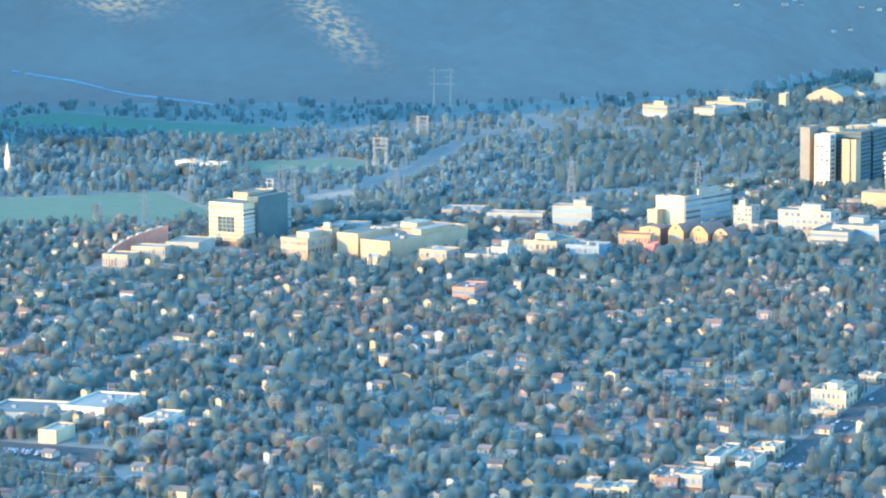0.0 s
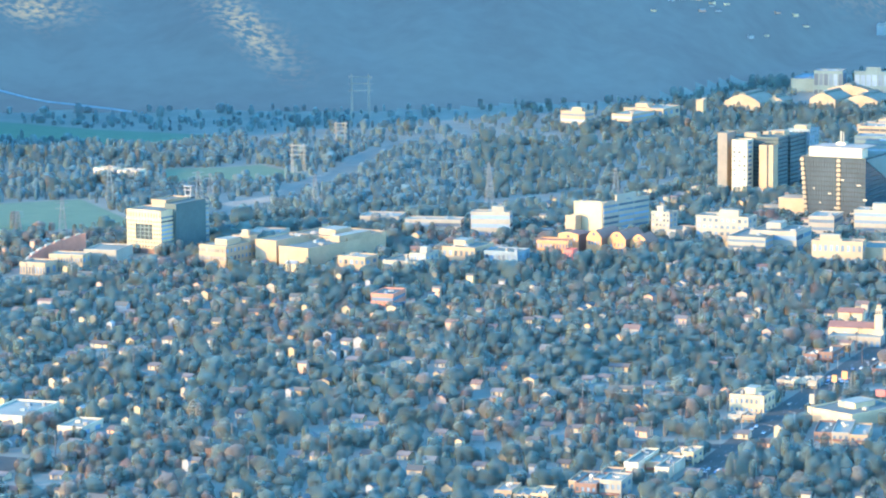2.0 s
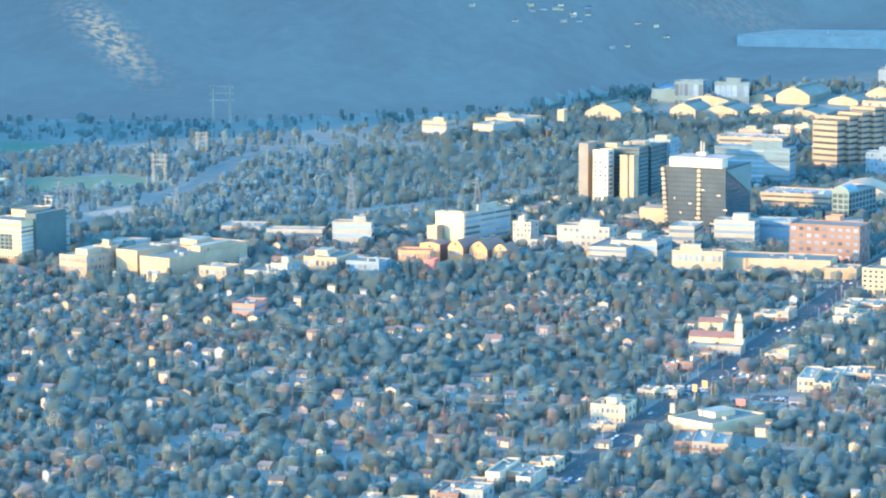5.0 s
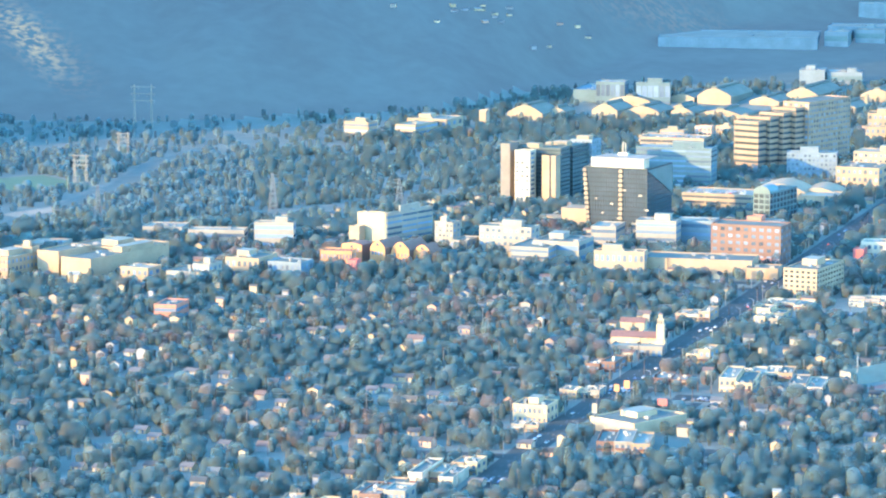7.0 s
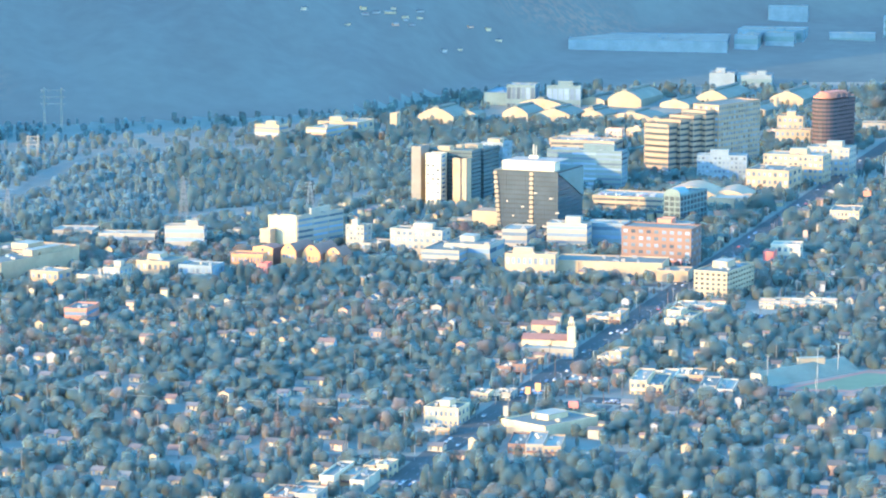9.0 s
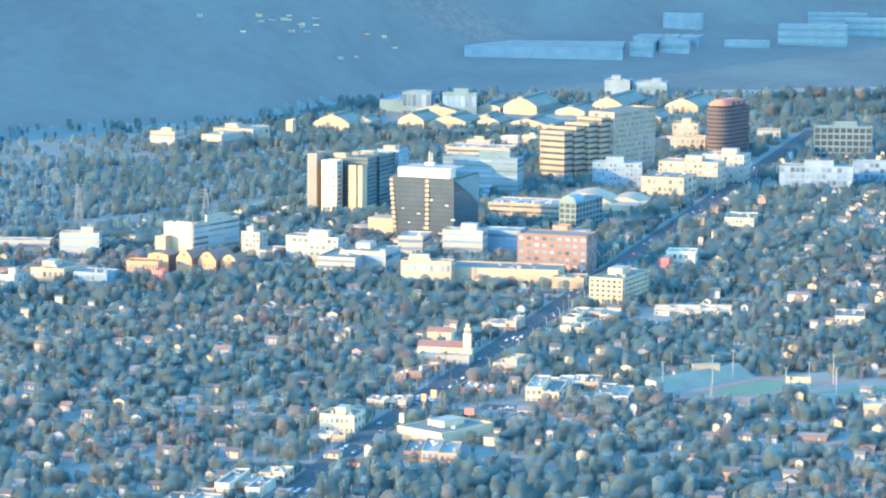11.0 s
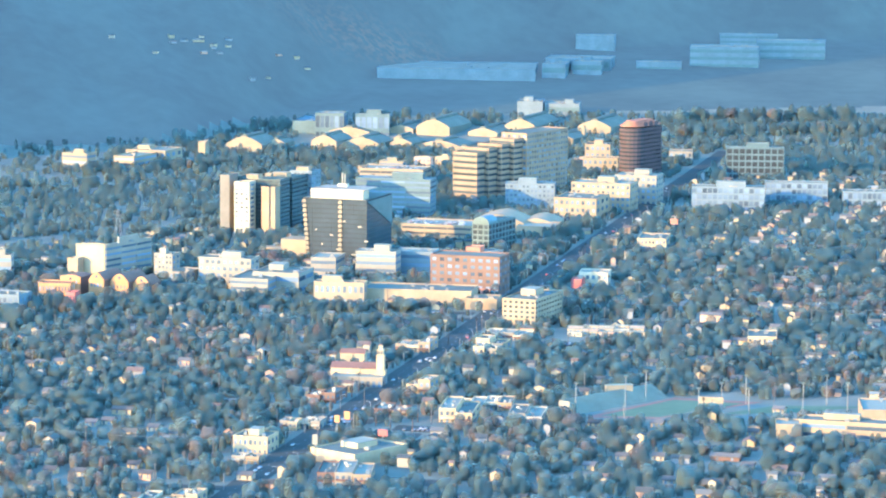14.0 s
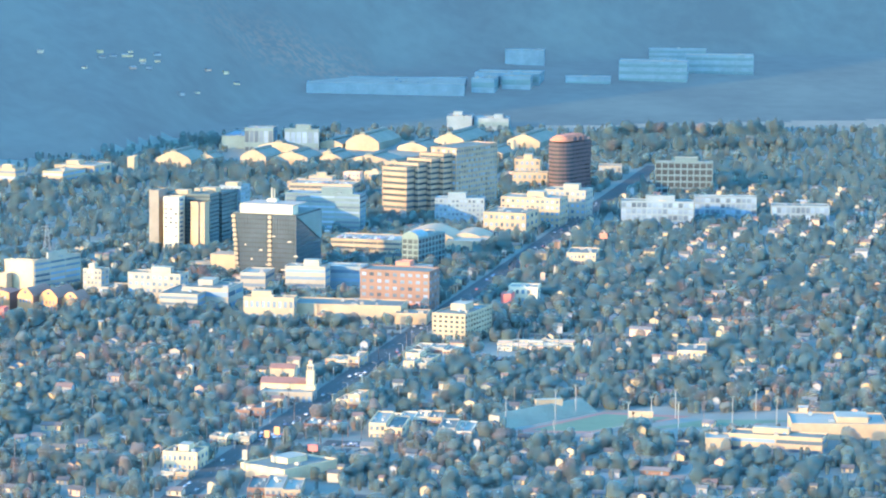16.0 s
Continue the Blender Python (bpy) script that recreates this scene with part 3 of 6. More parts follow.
office("lot_office", "pale stepped office with roof plant on the studio lot", "studio building", 246.0, 3598.0, 0.0, -18, 26.0, 16.0, 12.0, 3, 6, 2, "cream", "glass", "R", 1)
office("lot_office", "small orange plastered office on the studio lot", "studio building", 280.4, 3618.0, 0.0, -18, 18.0, 14.0, 14.0, 3, 4, 2, "orange_plaster", "glass", "P", 0)
office("lot_office", "cream roof-plant building beside the sound stages", "studio building", 304.3, 3650.0, 0.0, -18, 16.0, 12.0, 11.0, 2, 4, 2, "cream_bright", "glass", "P", 1)
office("lot_office", "long low tan office wing on the studio lot", "studio building", 466.0, 3652.0, 0.0, -18, 34.0, 14.0, 9.0, 2, 8, 2, "orange_plaster", "glass", "P", 0)
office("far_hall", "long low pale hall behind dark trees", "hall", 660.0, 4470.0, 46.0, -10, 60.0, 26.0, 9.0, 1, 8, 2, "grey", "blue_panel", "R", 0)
office("market_hall", "long low white store building with bright roof", "store", 116.0, 1977.1, 0.0, -45, 34.7, 46.9, 8.0, 1, 1, 1, "cream_bright", "glass", "N", 1)
office("school_hall", "long cream school building with sunlit wall", "school", 423.4, 2041.0, 0.0, -22, 58.6, 18.7, 9.9, 2, 14, 3, "sand", "glass", "R", 1)
office("school_hall", "cream school wing with flat white roof", "school", 471.5, 2090.6, 0.0, -8, 59.9, 43.2, 10.2, 2, 14, 3, "sand", "glass", "N", 1)
office("gym_hall", "cream curved-roof school gymnasium", "school", 386.7, 2047.1, 0.0, -10, 15.7, 19.7, 7.8, 1, 1, 1, "cream", "glass", "N", 0)
office("corner_office", "white stucco corner store with penthouse box", "store", 55.7, 2008.0, 0.0, -20, 21.6, 21.8, 10.2, 2, 7, 3, "cream_bright", "glass", "P", 1)
office("shop", "low cream shop beside the boulevard", "shop", 50.5, 1970.7, 0.0, -20, 17.0, 19.5, 6.7, 2, 6, 3, "cream_bright", "glass", "P", 0)
office("shop", "small white flat-roofed shop beside the boulevard", "shop", 94.0, 2084.4, 0.0, -18, 12.6, 20.5, 6.4, 2, 4, 3, "bright", "glass", "P", 0)
office("shop", "two-storey cream shop beside the boulevard", "shop", 79.5, 2078.2, 0.0, -18, 11.8, 15.9, 6.4, 2, 3, 2, "cream_bright", "glass", "P", 0)
office("shop", "white flat-roofed shop beside the boulevard", "shop", 180.7, 2388.4, 0.0, -18, 26.2, 31.2, 8.1, 2, 9, 4, "bright", "glass", "P", 1)
office("shop", "cream stepped shop building", "shop", 235.4, 2381.3, 0.0, -22, 20.8, 27.8, 10.5, 2, 5, 3, "cream_bright", "glass", "P", 1)
office("shop", "cream shop building with sunlit wall", "shop", 228.7, 2352.5, 0.0, -22, 16.3, 21.2, 8.8, 2, 4, 3, "cream_bright", "glass", "P", 0)
office("shop", "row of white shops with flat roofs", "shop", 253.1, 2441.4, 0.0, -18, 32.8, 31.9, 6.6, 2, 9, 4, "bright", "glass", "P", 0)
office("shop", "brown brick two-storey shop near the church", "shop", 107.1, 2182.3, 0.0, -20, 19.5, 36.4, 8.1, 2, 5, 3, "brick", "glass", "P", 0)
office("shop", "orange brick shop row", "shop", 147.0, 2133.0, 0.0, -14, 22.2, 28.7, 5.8, 1, 6, 2, "brick", "glass", "P", 0)
office("shop", "tan shop with arched front", "shop", 171.9, 2211.3, 0.0, -22, 16.9, 25.9, 9.8, 2, 4, 3, "cream_bright", "glass", "P", 1)
office("shop", "tan and white store with flat roof", "shop", 187.9, 2114.5, 0.0, -12, 21.8, 56.7, 11.4, 2, 8, 4, "cream_bright", "glass", "P", 1)
office("shop", "white low store with flat roof", "shop", 230.5, 2107.6, 0.0, -12, 21.8, 42.6, 6.5, 2, 8, 3, "bright", "glass", "P", 0)
office("shop", "white long store with flat roof", "shop", 207.8, 2149.5, 0.0, -12, 37.0, 43.4, 6.6, 2, 12, 3, "bright", "glass", "P", 0)
office("shop", "red-walled shop front with white sign band", "shop", 105.4, 1919.8, 0.0, -8, 31.3, 46.5, 7.2, 2, 11, 3, "brick", "glass", "P", 1)
office("shop", "low cream workshop with flat roof", "shop", 14.6, 1848.2, 0.0, -20, 14.6, 23.7, 7.6, 2, 6, 3, "cream_bright", "glass", "P", 0)
office("shop", "grey low workshop with flat white roof", "shop", -1.2, 1826.3, 0.0, -16, 25.5, 44.5, 8.0, 1, 6, 2, "bright", "glass", "N", 1)
office("shop", "tan brick two-storey row at the street corner", "shop", -32.7, 1778.3, 0.0, -14, 21.6, 47.8, 10.3, 2, 6, 3, "brick", "glass", "P", 1)
office("shop", "tan low row with flat roof", "shop", -69.9, 1749.3, 0.0, -12, 29.1, 23.7, 7.8, 2, 11, 3, "cream_bright", "glass", "P", 0)
office("shop", "brick building with round-topped windows", "shop", -28.7, 1763.9, 0.0, -16, 24.8, 32.4, 10.8, 2, 6, 3, "brick", "glass", "P", 1)
office("pink_block", "salmon plastered two-storey block among trees", "apartment building", -194.1, 2395.8, 0.0, -14, 16.6, 29.0, 11.4, 2, 6, 2, "pink", "glass", "R", 0)
office("warehouse", "long white low warehouse with sunlit wall", "warehouse", -379.9, 1962.6, 0.0, -16, 28.5, 48.5, 7.4, 1, 8, 2, "bright", "glass", "N", 0)
office("warehouse", "white low warehouse with grey flat roof", "warehouse", -417.3, 1947.9, 0.0, -10, 50.8, 40.0, 5.4, 1, 8, 2, "bright", "glass", "N", 0)
office("warehouse", "pale low shed with flat roof", "warehouse", -389.3, 1876.9, 0.0, -16, 11.4, 23.5, 7.8, 1, 3, 2, "cream_bright", "glass", "N", 0)
office("warehouse", "pale low storage shed", "warehouse", -337.4, 1929.1, 0.0, -16, 15.8, 28.7, 5.3, 1, 4, 2, "bright", "glass", "P", 0)
office("white_villa", "white stucco house complex in the park", "house", -525.5, 3182.3, 0.0, -20, 20.7, 15.8, 8.7, 2, 4, 1, "bright", "glass", "P", 0)
office("white_villa", "white stucco house with gabled wing in the park", "house", -500.4, 3174.0, 0.0, -14, 22.1, 17.2, 7.6, 2, 6, 1, "bright", "glass", "P", 0)
office("red_store", "red-painted store front beside the boulevard", "store", 335.0, 2698.1, 0.0, -18, 8.6, 14.8, 8.3, 2, 2, 1, "red", "glass", "N", 0)
office("white_store", "white low store with arched openings", "store", 351.0, 2716.3, 0.0, -14, 23.6, 22.0, 12.0, 2, 5, 1, "bright", "glass", "P", 0)
office("street_store", "low tan store row beside the boulevard", "store", 435.7, 2966.9, 0.0, -14, 25.8, 40.0, 9.1, 2, 8, 1, "cream_bright", "glass", "P", 0)
office("blue_shed", "white and blue low shed near the freeway", "shed", -321.0, 2748.7, 0.0, -10, 28.2, 29.6, 7.5, 1, 5, 1, "white", "glass", "N", 0)
office("shed_row", "low pale shed near the freeway", "shed", -234.6, 2849.5, 0.0, -8, 33.8, 30.6, 7.7, 1, 5, 1, "white", "glass", "N", 0)
office("apartment_row", "white low apartment house", "apartment building", 434.3, 2408.2, 0.0, -10, 20.8, 32.8, 7.4, 2, 6, 2, "cream_bright", "glass", "P", 0)

# ---------------------------------------------------------------- roads, river, greens


def strip(name, label, category, points, width, mat, lift, kind="structure", crown=None):
    """A flat band that follows points on the plan, laid on the ground; with a thickness."""
    pts = [Vector((*p, 0)) for p in points]
    fine = []
    for a, b in zip(pts, pts[1:]):
        n = max(1, int((b - a).length / 25))
        fine += [a.lerp(b, k / n) for k in range(n)]
    fine.append(pts[-1])
    s = Solid()
    left, right = [], []
    for k, p in enumerate(fine):
        d = (fine[min(k + 1, len(fine) - 1)] - fine[max(k - 1, 0)]).normalized()
        o = Vector((-d.y, d.x, 0)) * width / 2
        left.append(p + o), right.append(p - o)
    for k in range(len(fine) - 1):
        q = [right[k], right[k + 1], left[k + 1], left[k]]
        top = [(v.x, v.y, float(ground_height(v.x, v.y)) + lift) for v in q]
        s.quad(*top)
        for i in (0, 2):
            a, b = top[i], top[i + 1]
            s.quad((a[0], a[1], a[2] - 0.6), (b[0], b[1], b[2] - 0.6), b, a)
    for a, b in zip(pts, pts[1:]):
        m = (a + b) / 2
        taken(m.x, m.y, (b - a).length, width, math.degrees(math.atan2(b.y - a.y, b.x - a.x)), 1.0)
    return tagged(new(name, s.mesh(name, MAT[mat])), label, category, kind=kind)


BOULEVARD = ((13.63, 1779.5), (54.1, 1930.7), (212.4, 2435.8), (527.8, 3448.5), (641.6, 3813.8))
strip("road_boulevard", "straight wide asphalt boulevard", "road", BOULEVARD, 19, "asphalt", 0.12)
strip("road_cross_street", "asphalt cross street between low shops", "road", ((-27.1, 1904.5), (72.3, 1884.9), (194.1, 1856.2)), 13, "asphalt", 0.10)
strip("road_avenue", "asphalt avenue through the studio district", "road", ((-94.7, 2508.4), (49.9, 2551.4), (232.9, 2531.2), (428.6, 2502.8)), 14, "asphalt", 0.10)
strip("road_freeway", "pale concrete freeway along the river", "road", ((-639.4, 2734.5), (-523.4, 2772.8), (-376.4, 2812.8), (-268.5, 2889.3), (-97.5, 3027.2), (-43.7, 3098.8), (51.3, 3186.7)), 20, "concrete", 0.10)
strip("river_channel", "pale concrete flood channel", "river", ((-384.5, 2874.7), (-343.4, 3032.9), (-306.5, 3185.5), (-289.7, 3368.1), (-243.8, 3527.7)), 22, "concrete", 0.08)
strip("river_bed", "sandy dry river bank", "river", ((-383.5, 2963.1), (-359.6, 2995.7), (-342.0, 3020.6)), 26, "sand_soil", 0.30)
strip("golf_green", "mown green lawn in the park", "lawn", ((-667.1, 2855.0), (-568.2, 2880.5), (-480.6, 2921.2)), 190, "grass", 0.06)
strip("golf_fairway", "mown green fairway beside trees", "lawn", ((-469.8, 3190.8), (-405.8, 3201.4), (-360.0, 3230.3)), 110, "grass", 0.06)
strip("park_slope", "mown green hillside lawn", "lawn", ((-788.5, 3657.8), (-638.2, 3554.8), (-489.5, 3490.4)), 120, "grass", 0.15)
strip("park_road", "pale path along the grassy hillside", "path", ((-841.0, 3845.7), (-742.9, 3815.7), (-590.5, 3757.2)), 4.5, "grey", 0.8)
# painted lane lines of the boulevard
lanes = Solid()
ax, ay = BOULEVARD[0]
bx, by = BOULEVARD[3]
length = math.hypot(bx - ax, by - ay)
dx, dy = (bx - ax) / length, (by - ay) / length
for k in range(int(length / 14)):
    for o in (-6.5, -0.2, 0.2, 6.5):
        s = 14 * k
        p = [(ax + dx * (s + u) - dy * (o + w), ay + dy * (s + u) + dx * (o + w), 0.126) for u, w in ((0, -0.15), (0, 0.15), (5, 0.15), (5, -0.15))]
        lanes.quad(*reversed(p))
lane_ob = part("lane_lines", lanes, "paint", bpy.data.objects["road_boulevard"], "white and yellow dashed lane lines")

# ---------------------------------------------------------------- landmark buildings

# glass tower with white crown
gt = thing("glass_office_tower", 159.2, 2901.9, 0, -24.0, "dark glass office tower with white roof crown and mast", "office tower")
L, W, H = 59.1, 61.6, 52.5
taken(*gt.location[:2], L, W, -24)
FLOORS = 13
edge = lambda z: -L / 2 + 4.2 * (1 - z / H)      # the west end leans outwards towards the top
core = Solid().prism([(edge(0) + 0.4, 0.4 - W / 2), (L / 2 - 0.4, 0.4 - W / 2), (L / 2 - 0.4, W / 2 - 0.4), (edge(0) + 0.4, W / 2 - 0.4)], -2, H)
core.v = [(edge(z) + 0.4 if x < 0 else x, y, z) for x, y, z in core.v]
part("curtain_wall", core, "curtain", gt, "dark green-blue curtain glass")
for k in range(FLOORS + 1):
    z = H * k / FLOORS
    part("spandrel", Solid().box(edge(z), L / 2, -W / 2, W / 2, z - 0.38, z + 0.38), "spandrel", gt)
for k in range(1, 22):
    x = edge(0) + (L / 2 - edge(0)) * k / 22
    part("mullion", Solid().box(x - 0.11, x + 0.11, -W / 2 + 0.12, -W / 2 + 0.39, 0, H - 0.5), "spandrel", gt)
# pale corner bays; the second column is a reflection built as bays
for c in (-0.475, 0.09):
    for k in range(FLOORS):
        z = H * (k + 0.5) / FLOORS
        x = edge(z) + 1.6 if c < 0 else c * L
        part("pale_bay", Solid().box(x - 1.7, x + 1.7, -W / 2 - 1.1, -W / 2 + 0.38, z - 1.2, z + 0.6).box(x - 1.3, x + 1.3, -W / 2 - 0.7, -W / 2 + 0.38, z + 0.6, z + 1.4), "cream", gt, "pale facade bay, the middle column for a bright reflection")
# bright patches set on the glass as painted sun glints
for n in range(9):
    x, k = (n * 0.37 % 1 - 0.45) * L * 0.9, n * 5 % 9
    part("window_blind", Solid().box(x, x + 1.6 + n % 3, -W / 2 + 0.3, -W / 2 + 0.395, H * (k + 0.3) / FLOORS, H * (k + 0.62) / FLOORS), "bright", gt, "pale patch on the glass painted for a sun glint")
# light triangle of a sky reflection, put on the side face as a panel
wedge = Solid()
k = L / 2 + 0.06
wedge.prism([(k, 0), (k + 0.35, 0), (k + 0.35, 1), (k, 1)], 0, 1)
wedge.v = [(x, -W / 2 + 0.2 if y < 0.5 and z > 0.5 else W / 2 - (0.2 if y > 0.5 else 0.4), H * (0.99 if z > 0.5 else 0.5)) for x, y, z in wedge.v]
part("sloped_panel", wedge, "blue_panel", gt, "pale blue-grey triangle for a sky reflection on the facade")
part("roof_deck", Solid().box(-L / 2 + 1, L / 2 - 1, -W / 2 + 1, W / 2 - 1, H + 0.39, H + 0.8), "roof", gt)
part("roof_crown", Solid().box(-L * 0.36, L * 0.43, -W / 2 + 1.2, -W / 2 + 15, H + 0.81, H + 8.4).box(-L * 0.375, -L * 0.345, -W / 2 + 0.8, -W / 2 + 14, H + 0.81, H + 8.9), "bright", gt, "bright white roof storey")
part("roof_slab", Solid().box(-L * 0.35, L * 0.455, -W / 2 + 2, W * 0.02, H + 8.42, H + 9.1), "white", gt)
mast = part("mast_base", Solid().box(-5, 3.5, -11, -6, H + 9.1, H + 11.6), "bright", gt)
part("mast", Solid().beam((-1.6, -8, H + 11.6), (-1.6, -8, H + 21), 1.2).beam((0.8, -8, H + 11.6), (0.8, -8, H + 20), 0.9), "white", mast)
podium = part("podium", Solid().box(-L / 2 - 27, -L / 2 - 4, -W / 2 + 18, W / 2 - 20, -1, 13.5), "sand", gt, "blank tan podium block beside the tower")
part("podium_cap", Solid().box(-L / 2 - 27.3, -L / 2 - 3.7, -W / 2 + 17.7, W / 2 - 19.7, 13.5, 14.1), "cream", podium)
part("canopy", Solid().box(-L / 2 - 45, -L / 2 - 27, -W / 2 + 17, -W / 2 + 30, 4.6, 6.2).box(-L / 2 - 44, -L / 2 - 43, -W / 2 + 18, -W / 2 + 19, -1, 4.6), "cream", gt, "low pale entrance canopy")
taken(gt.location.x - 45, gt.location.y + 14, 46, 34, -24)

# white slab tower
st = thing("white_slab_tower", 63.6, 3071.5, 0, -25.0, "white slab office tower with dark glass recesses", "office tower")
# left slab grey for shade, middle slab bright for sun, both by wall colour
for spec in ((61.0, 3081.0, 0, -25.0, 9.4, 20.0, 53.0, 1, 1, 1, "grey_tan", "glass", "N"), (75.0, 3068.0, 0, -25.0, 14.8, 14.6, 47.5, 12, 3, 1, "bright", "glass", "P"),
             (99.0, 3068.0, 0, -25.0, 13.6, 14.0, 43.0, 1, 1, 1, "sand", "glass", "N"), (92.0, 3088.0, 0, -25.0, 44.0, 22.0, 49.0, 14, 8, 3, "dark_metal", "curtain", "R"),
             (116.0, 3119.0, 0, -25.0, 26.0, 40.0, 48.0, 13, 6, 4, "dark_metal", "curtain", "R"), (133.0, 3141.5, 0, -25.0, 22.0, 22.0, 50.3, 12, 6, 4, "grey", "glass", "P")):
    wing(st, *spec)
for x, y, lx, ly, z in ((84, 3084, 12, 9, 49), (110, 3112, 14, 12, 48), (132, 3140, 12, 10, 50), (98, 3098, 6, 6, 48.5)):
    part("roof_house", Solid().box(-lx / 2, lx / 2, -ly / 2, ly / 2, 0, 3.6).box(-lx / 2 - 0.3, lx / 2 + 0.3, -ly / 2 - 0.3, ly / 2 + 0.3, 3.6, 4.1), "cream", st).matrix_basis = st.matrix_basis.inverted() @ pose(x, y, z - 0.9, 0, 0, -25)
seam = Solid().box(-0.5, 0.5, -0.4, 0, 3, 43.2)
part("dark_seam", seam, "dark", st).matrix_basis = st.matrix_basis.inverted() @ pose(97.2, 3060.7, 0, 0, 0, -25)
part("dark_seam", seam, "dark", st).matrix_basis = st.matrix_basis.inverted() @ pose(57.8, 3072.0, 6, 0, 0, -25)
taken(st.location.x, st.location.y, 30, 30, -25)

# gridded cube with a great square window
cu = thing("gridded_cube_office", -405.5, 2675.1, 0, -28.0, "cream office cube with square windows and great gridded window", "office building")
L, W, H = 33.8, 24.1, 35.1
taken(*cu.location[:2], L, W, -28)
s = Solid()
front, right, back, left = sides(L, W)
pane = Solid().box(-0.75, 0.75, 0, 0.08, -0.75, 0.75).mesh("window", MAT["curtain"])
tall = Solid().box(-0.6, 0.6, 0, 0.08, -1.7, 1.7).mesh("window", MAT["curtain"])
z0, z1 = 4.0, H - 1.0
step = (z1 - z0) / 9
thirds = ((0, L * 0.24, 3, False), (L * 0.24, L * 0.76, 6, True), (L * 0.76, L, 3, False))
for a, b, n, middle in thirds:
    place = lambda u, z, d, a=a: front[1](u + a, z, d)
    cols = openings(b - a, n, 1.5 * n / (b - a))
    rows = [(z0 + step * (k + 0.5) - 0.75, z0 + step * (k + 0.5) + 0.75) for k in range(7)]
    if middle:
        low, high = rows[:2], rows[6:]
        facade(s, place, b - a, z0, z0 + step * 2.05, cols, low)
        facade(s, place, b - a, z0 + step * 2.05, z0 + step * 5.95, [(0.3, b - a - 0.3)], [(z0 + step * 2.1, z0 + step * 5.9)], 1.4)
        facade(s, place, b - a, z0 + step * 5.95, z0 + step * 7.2, cols, high)
        rows = low + high
    else:
        facade(s, place, b - a, z0, z0 + step * 7.2, cols, rows)
    topc = openings(b - a, n, 1.2 * n / (b - a))
    facade(s, place, b - a, z0 + step * 7.2, H, topc, [(z0 + step * 7.5, z0 + step * 7.5 + 3.4)])
    for c, d in topc:
        part("window", tall, "curtain", cu).matrix_basis = pose(*place((c + d) / 2, z0 + step * 7.5 + 1.7, 0.33))
    for p, q in rows:
        for c, d in cols:
            part("window", pane, "curtain", cu).matrix_basis = pose(*place((c + d) / 2, (p + q) / 2, 0.33))
big = part("great_window", Solid().box(-L * 0.25, L * 0.25, -W / 2 + 1.3, -W / 2 + 1.38, z0 + step * 2.1, z0 + step * 5.9), "curtain", cu, "great square window with dark grid")
for k in range(5):
    u = -L * 0.25 + L * 0.5 * k / 4
    w = z0 + step * (2.1 + 3.8 * k / 4)
    part("mullion", Solid().box(u - 0.3, u + 0.3, -W / 2 + 0.7, -W / 2 + 1.29, z0 + step * 2.1, z0 + step * 5.9), "blue_panel", big)
    part("mullion", Solid().box(-L * 0.25, L * 0.25, -W / 2 + 0.75, -W / 2 + 1.28, w - 0.25, w + 0.25), "blue_panel", big)
rowsr = [(z0 + step * (k + 0.3), z0 + step * (k + 0.72)) for k in range(8)]
facade(s, right[1], W, z0, H, [(0.6, W - 0.6)], rowsr)
for p, q in rowsr:
    part("ribbon_window", Solid().box(-W / 2 + 0.6, W / 2 - 0.6, 0, 0.08, p, q), "glass", cu).matrix_basis = pose(*right[1](W / 2, 0, 0.33), 0, 0, 90)
for fc in (back, left):
    facade(s, fc[1], fc[0], z0, H, [], [])
part("wall", s, "cream_bright", cu)
part("base", Solid().box(-L / 2 + 0.05, L / 2 - 0.05, -W / 2 + 0.05, W / 2 - 0.05, -2, z0), "brick", cu, "red brick ground storey")
part("roof", Solid().box(-L / 2 + 0.3, L / 2 - 0.3, -W / 2 + 0.3, W / 2 - 0.3, H - 1.2, H - 0.6), "roof", cu)
wing(cu, -381.3, 2690.3, 0, -28.0, 11.31, 40.6, 38.9, 1, 4, 1, "dark_metal", "curtain", "N")
wing(cu, -370.8, 2716.1, 0, -28.0, 4, 12.74, 35.7, 10, 1, 3, "white", "glass", "R")
wing(cu, -400.2, 2731.7, 0, -28.0, 14.64, 29.5, 36.3, 1, 1, 1, "sand", "glass", "N")
hl = part("roof_frame", Solid().box(-3.5, 3.5, -3, 3, 0, 1.2).box(-3, -2.4, -2.5, 2.5, 1.2, 8).box(2.4, 3, -2.5, 2.5, 1.2, 8).box(-4.5, 4.5, -3, 3, 5, 5.6).box(-4, 4, -3, 3, 8, 8.6), "steel", cu, "steel roof frame with lights")
hl.matrix_basis = cu.matrix_basis.inverted() @ pose(-381.6, 2719.5, 39.1, 0, 0, -28)

# red arc wall with the low wings
arc = thing("arc_wall_building", -465.2, 2567.2, 0, 0, "low studio building behind a curved red wall with pale ribs", "studio building")
s, ribs = Solid(), Solid()
R1 = 42.0
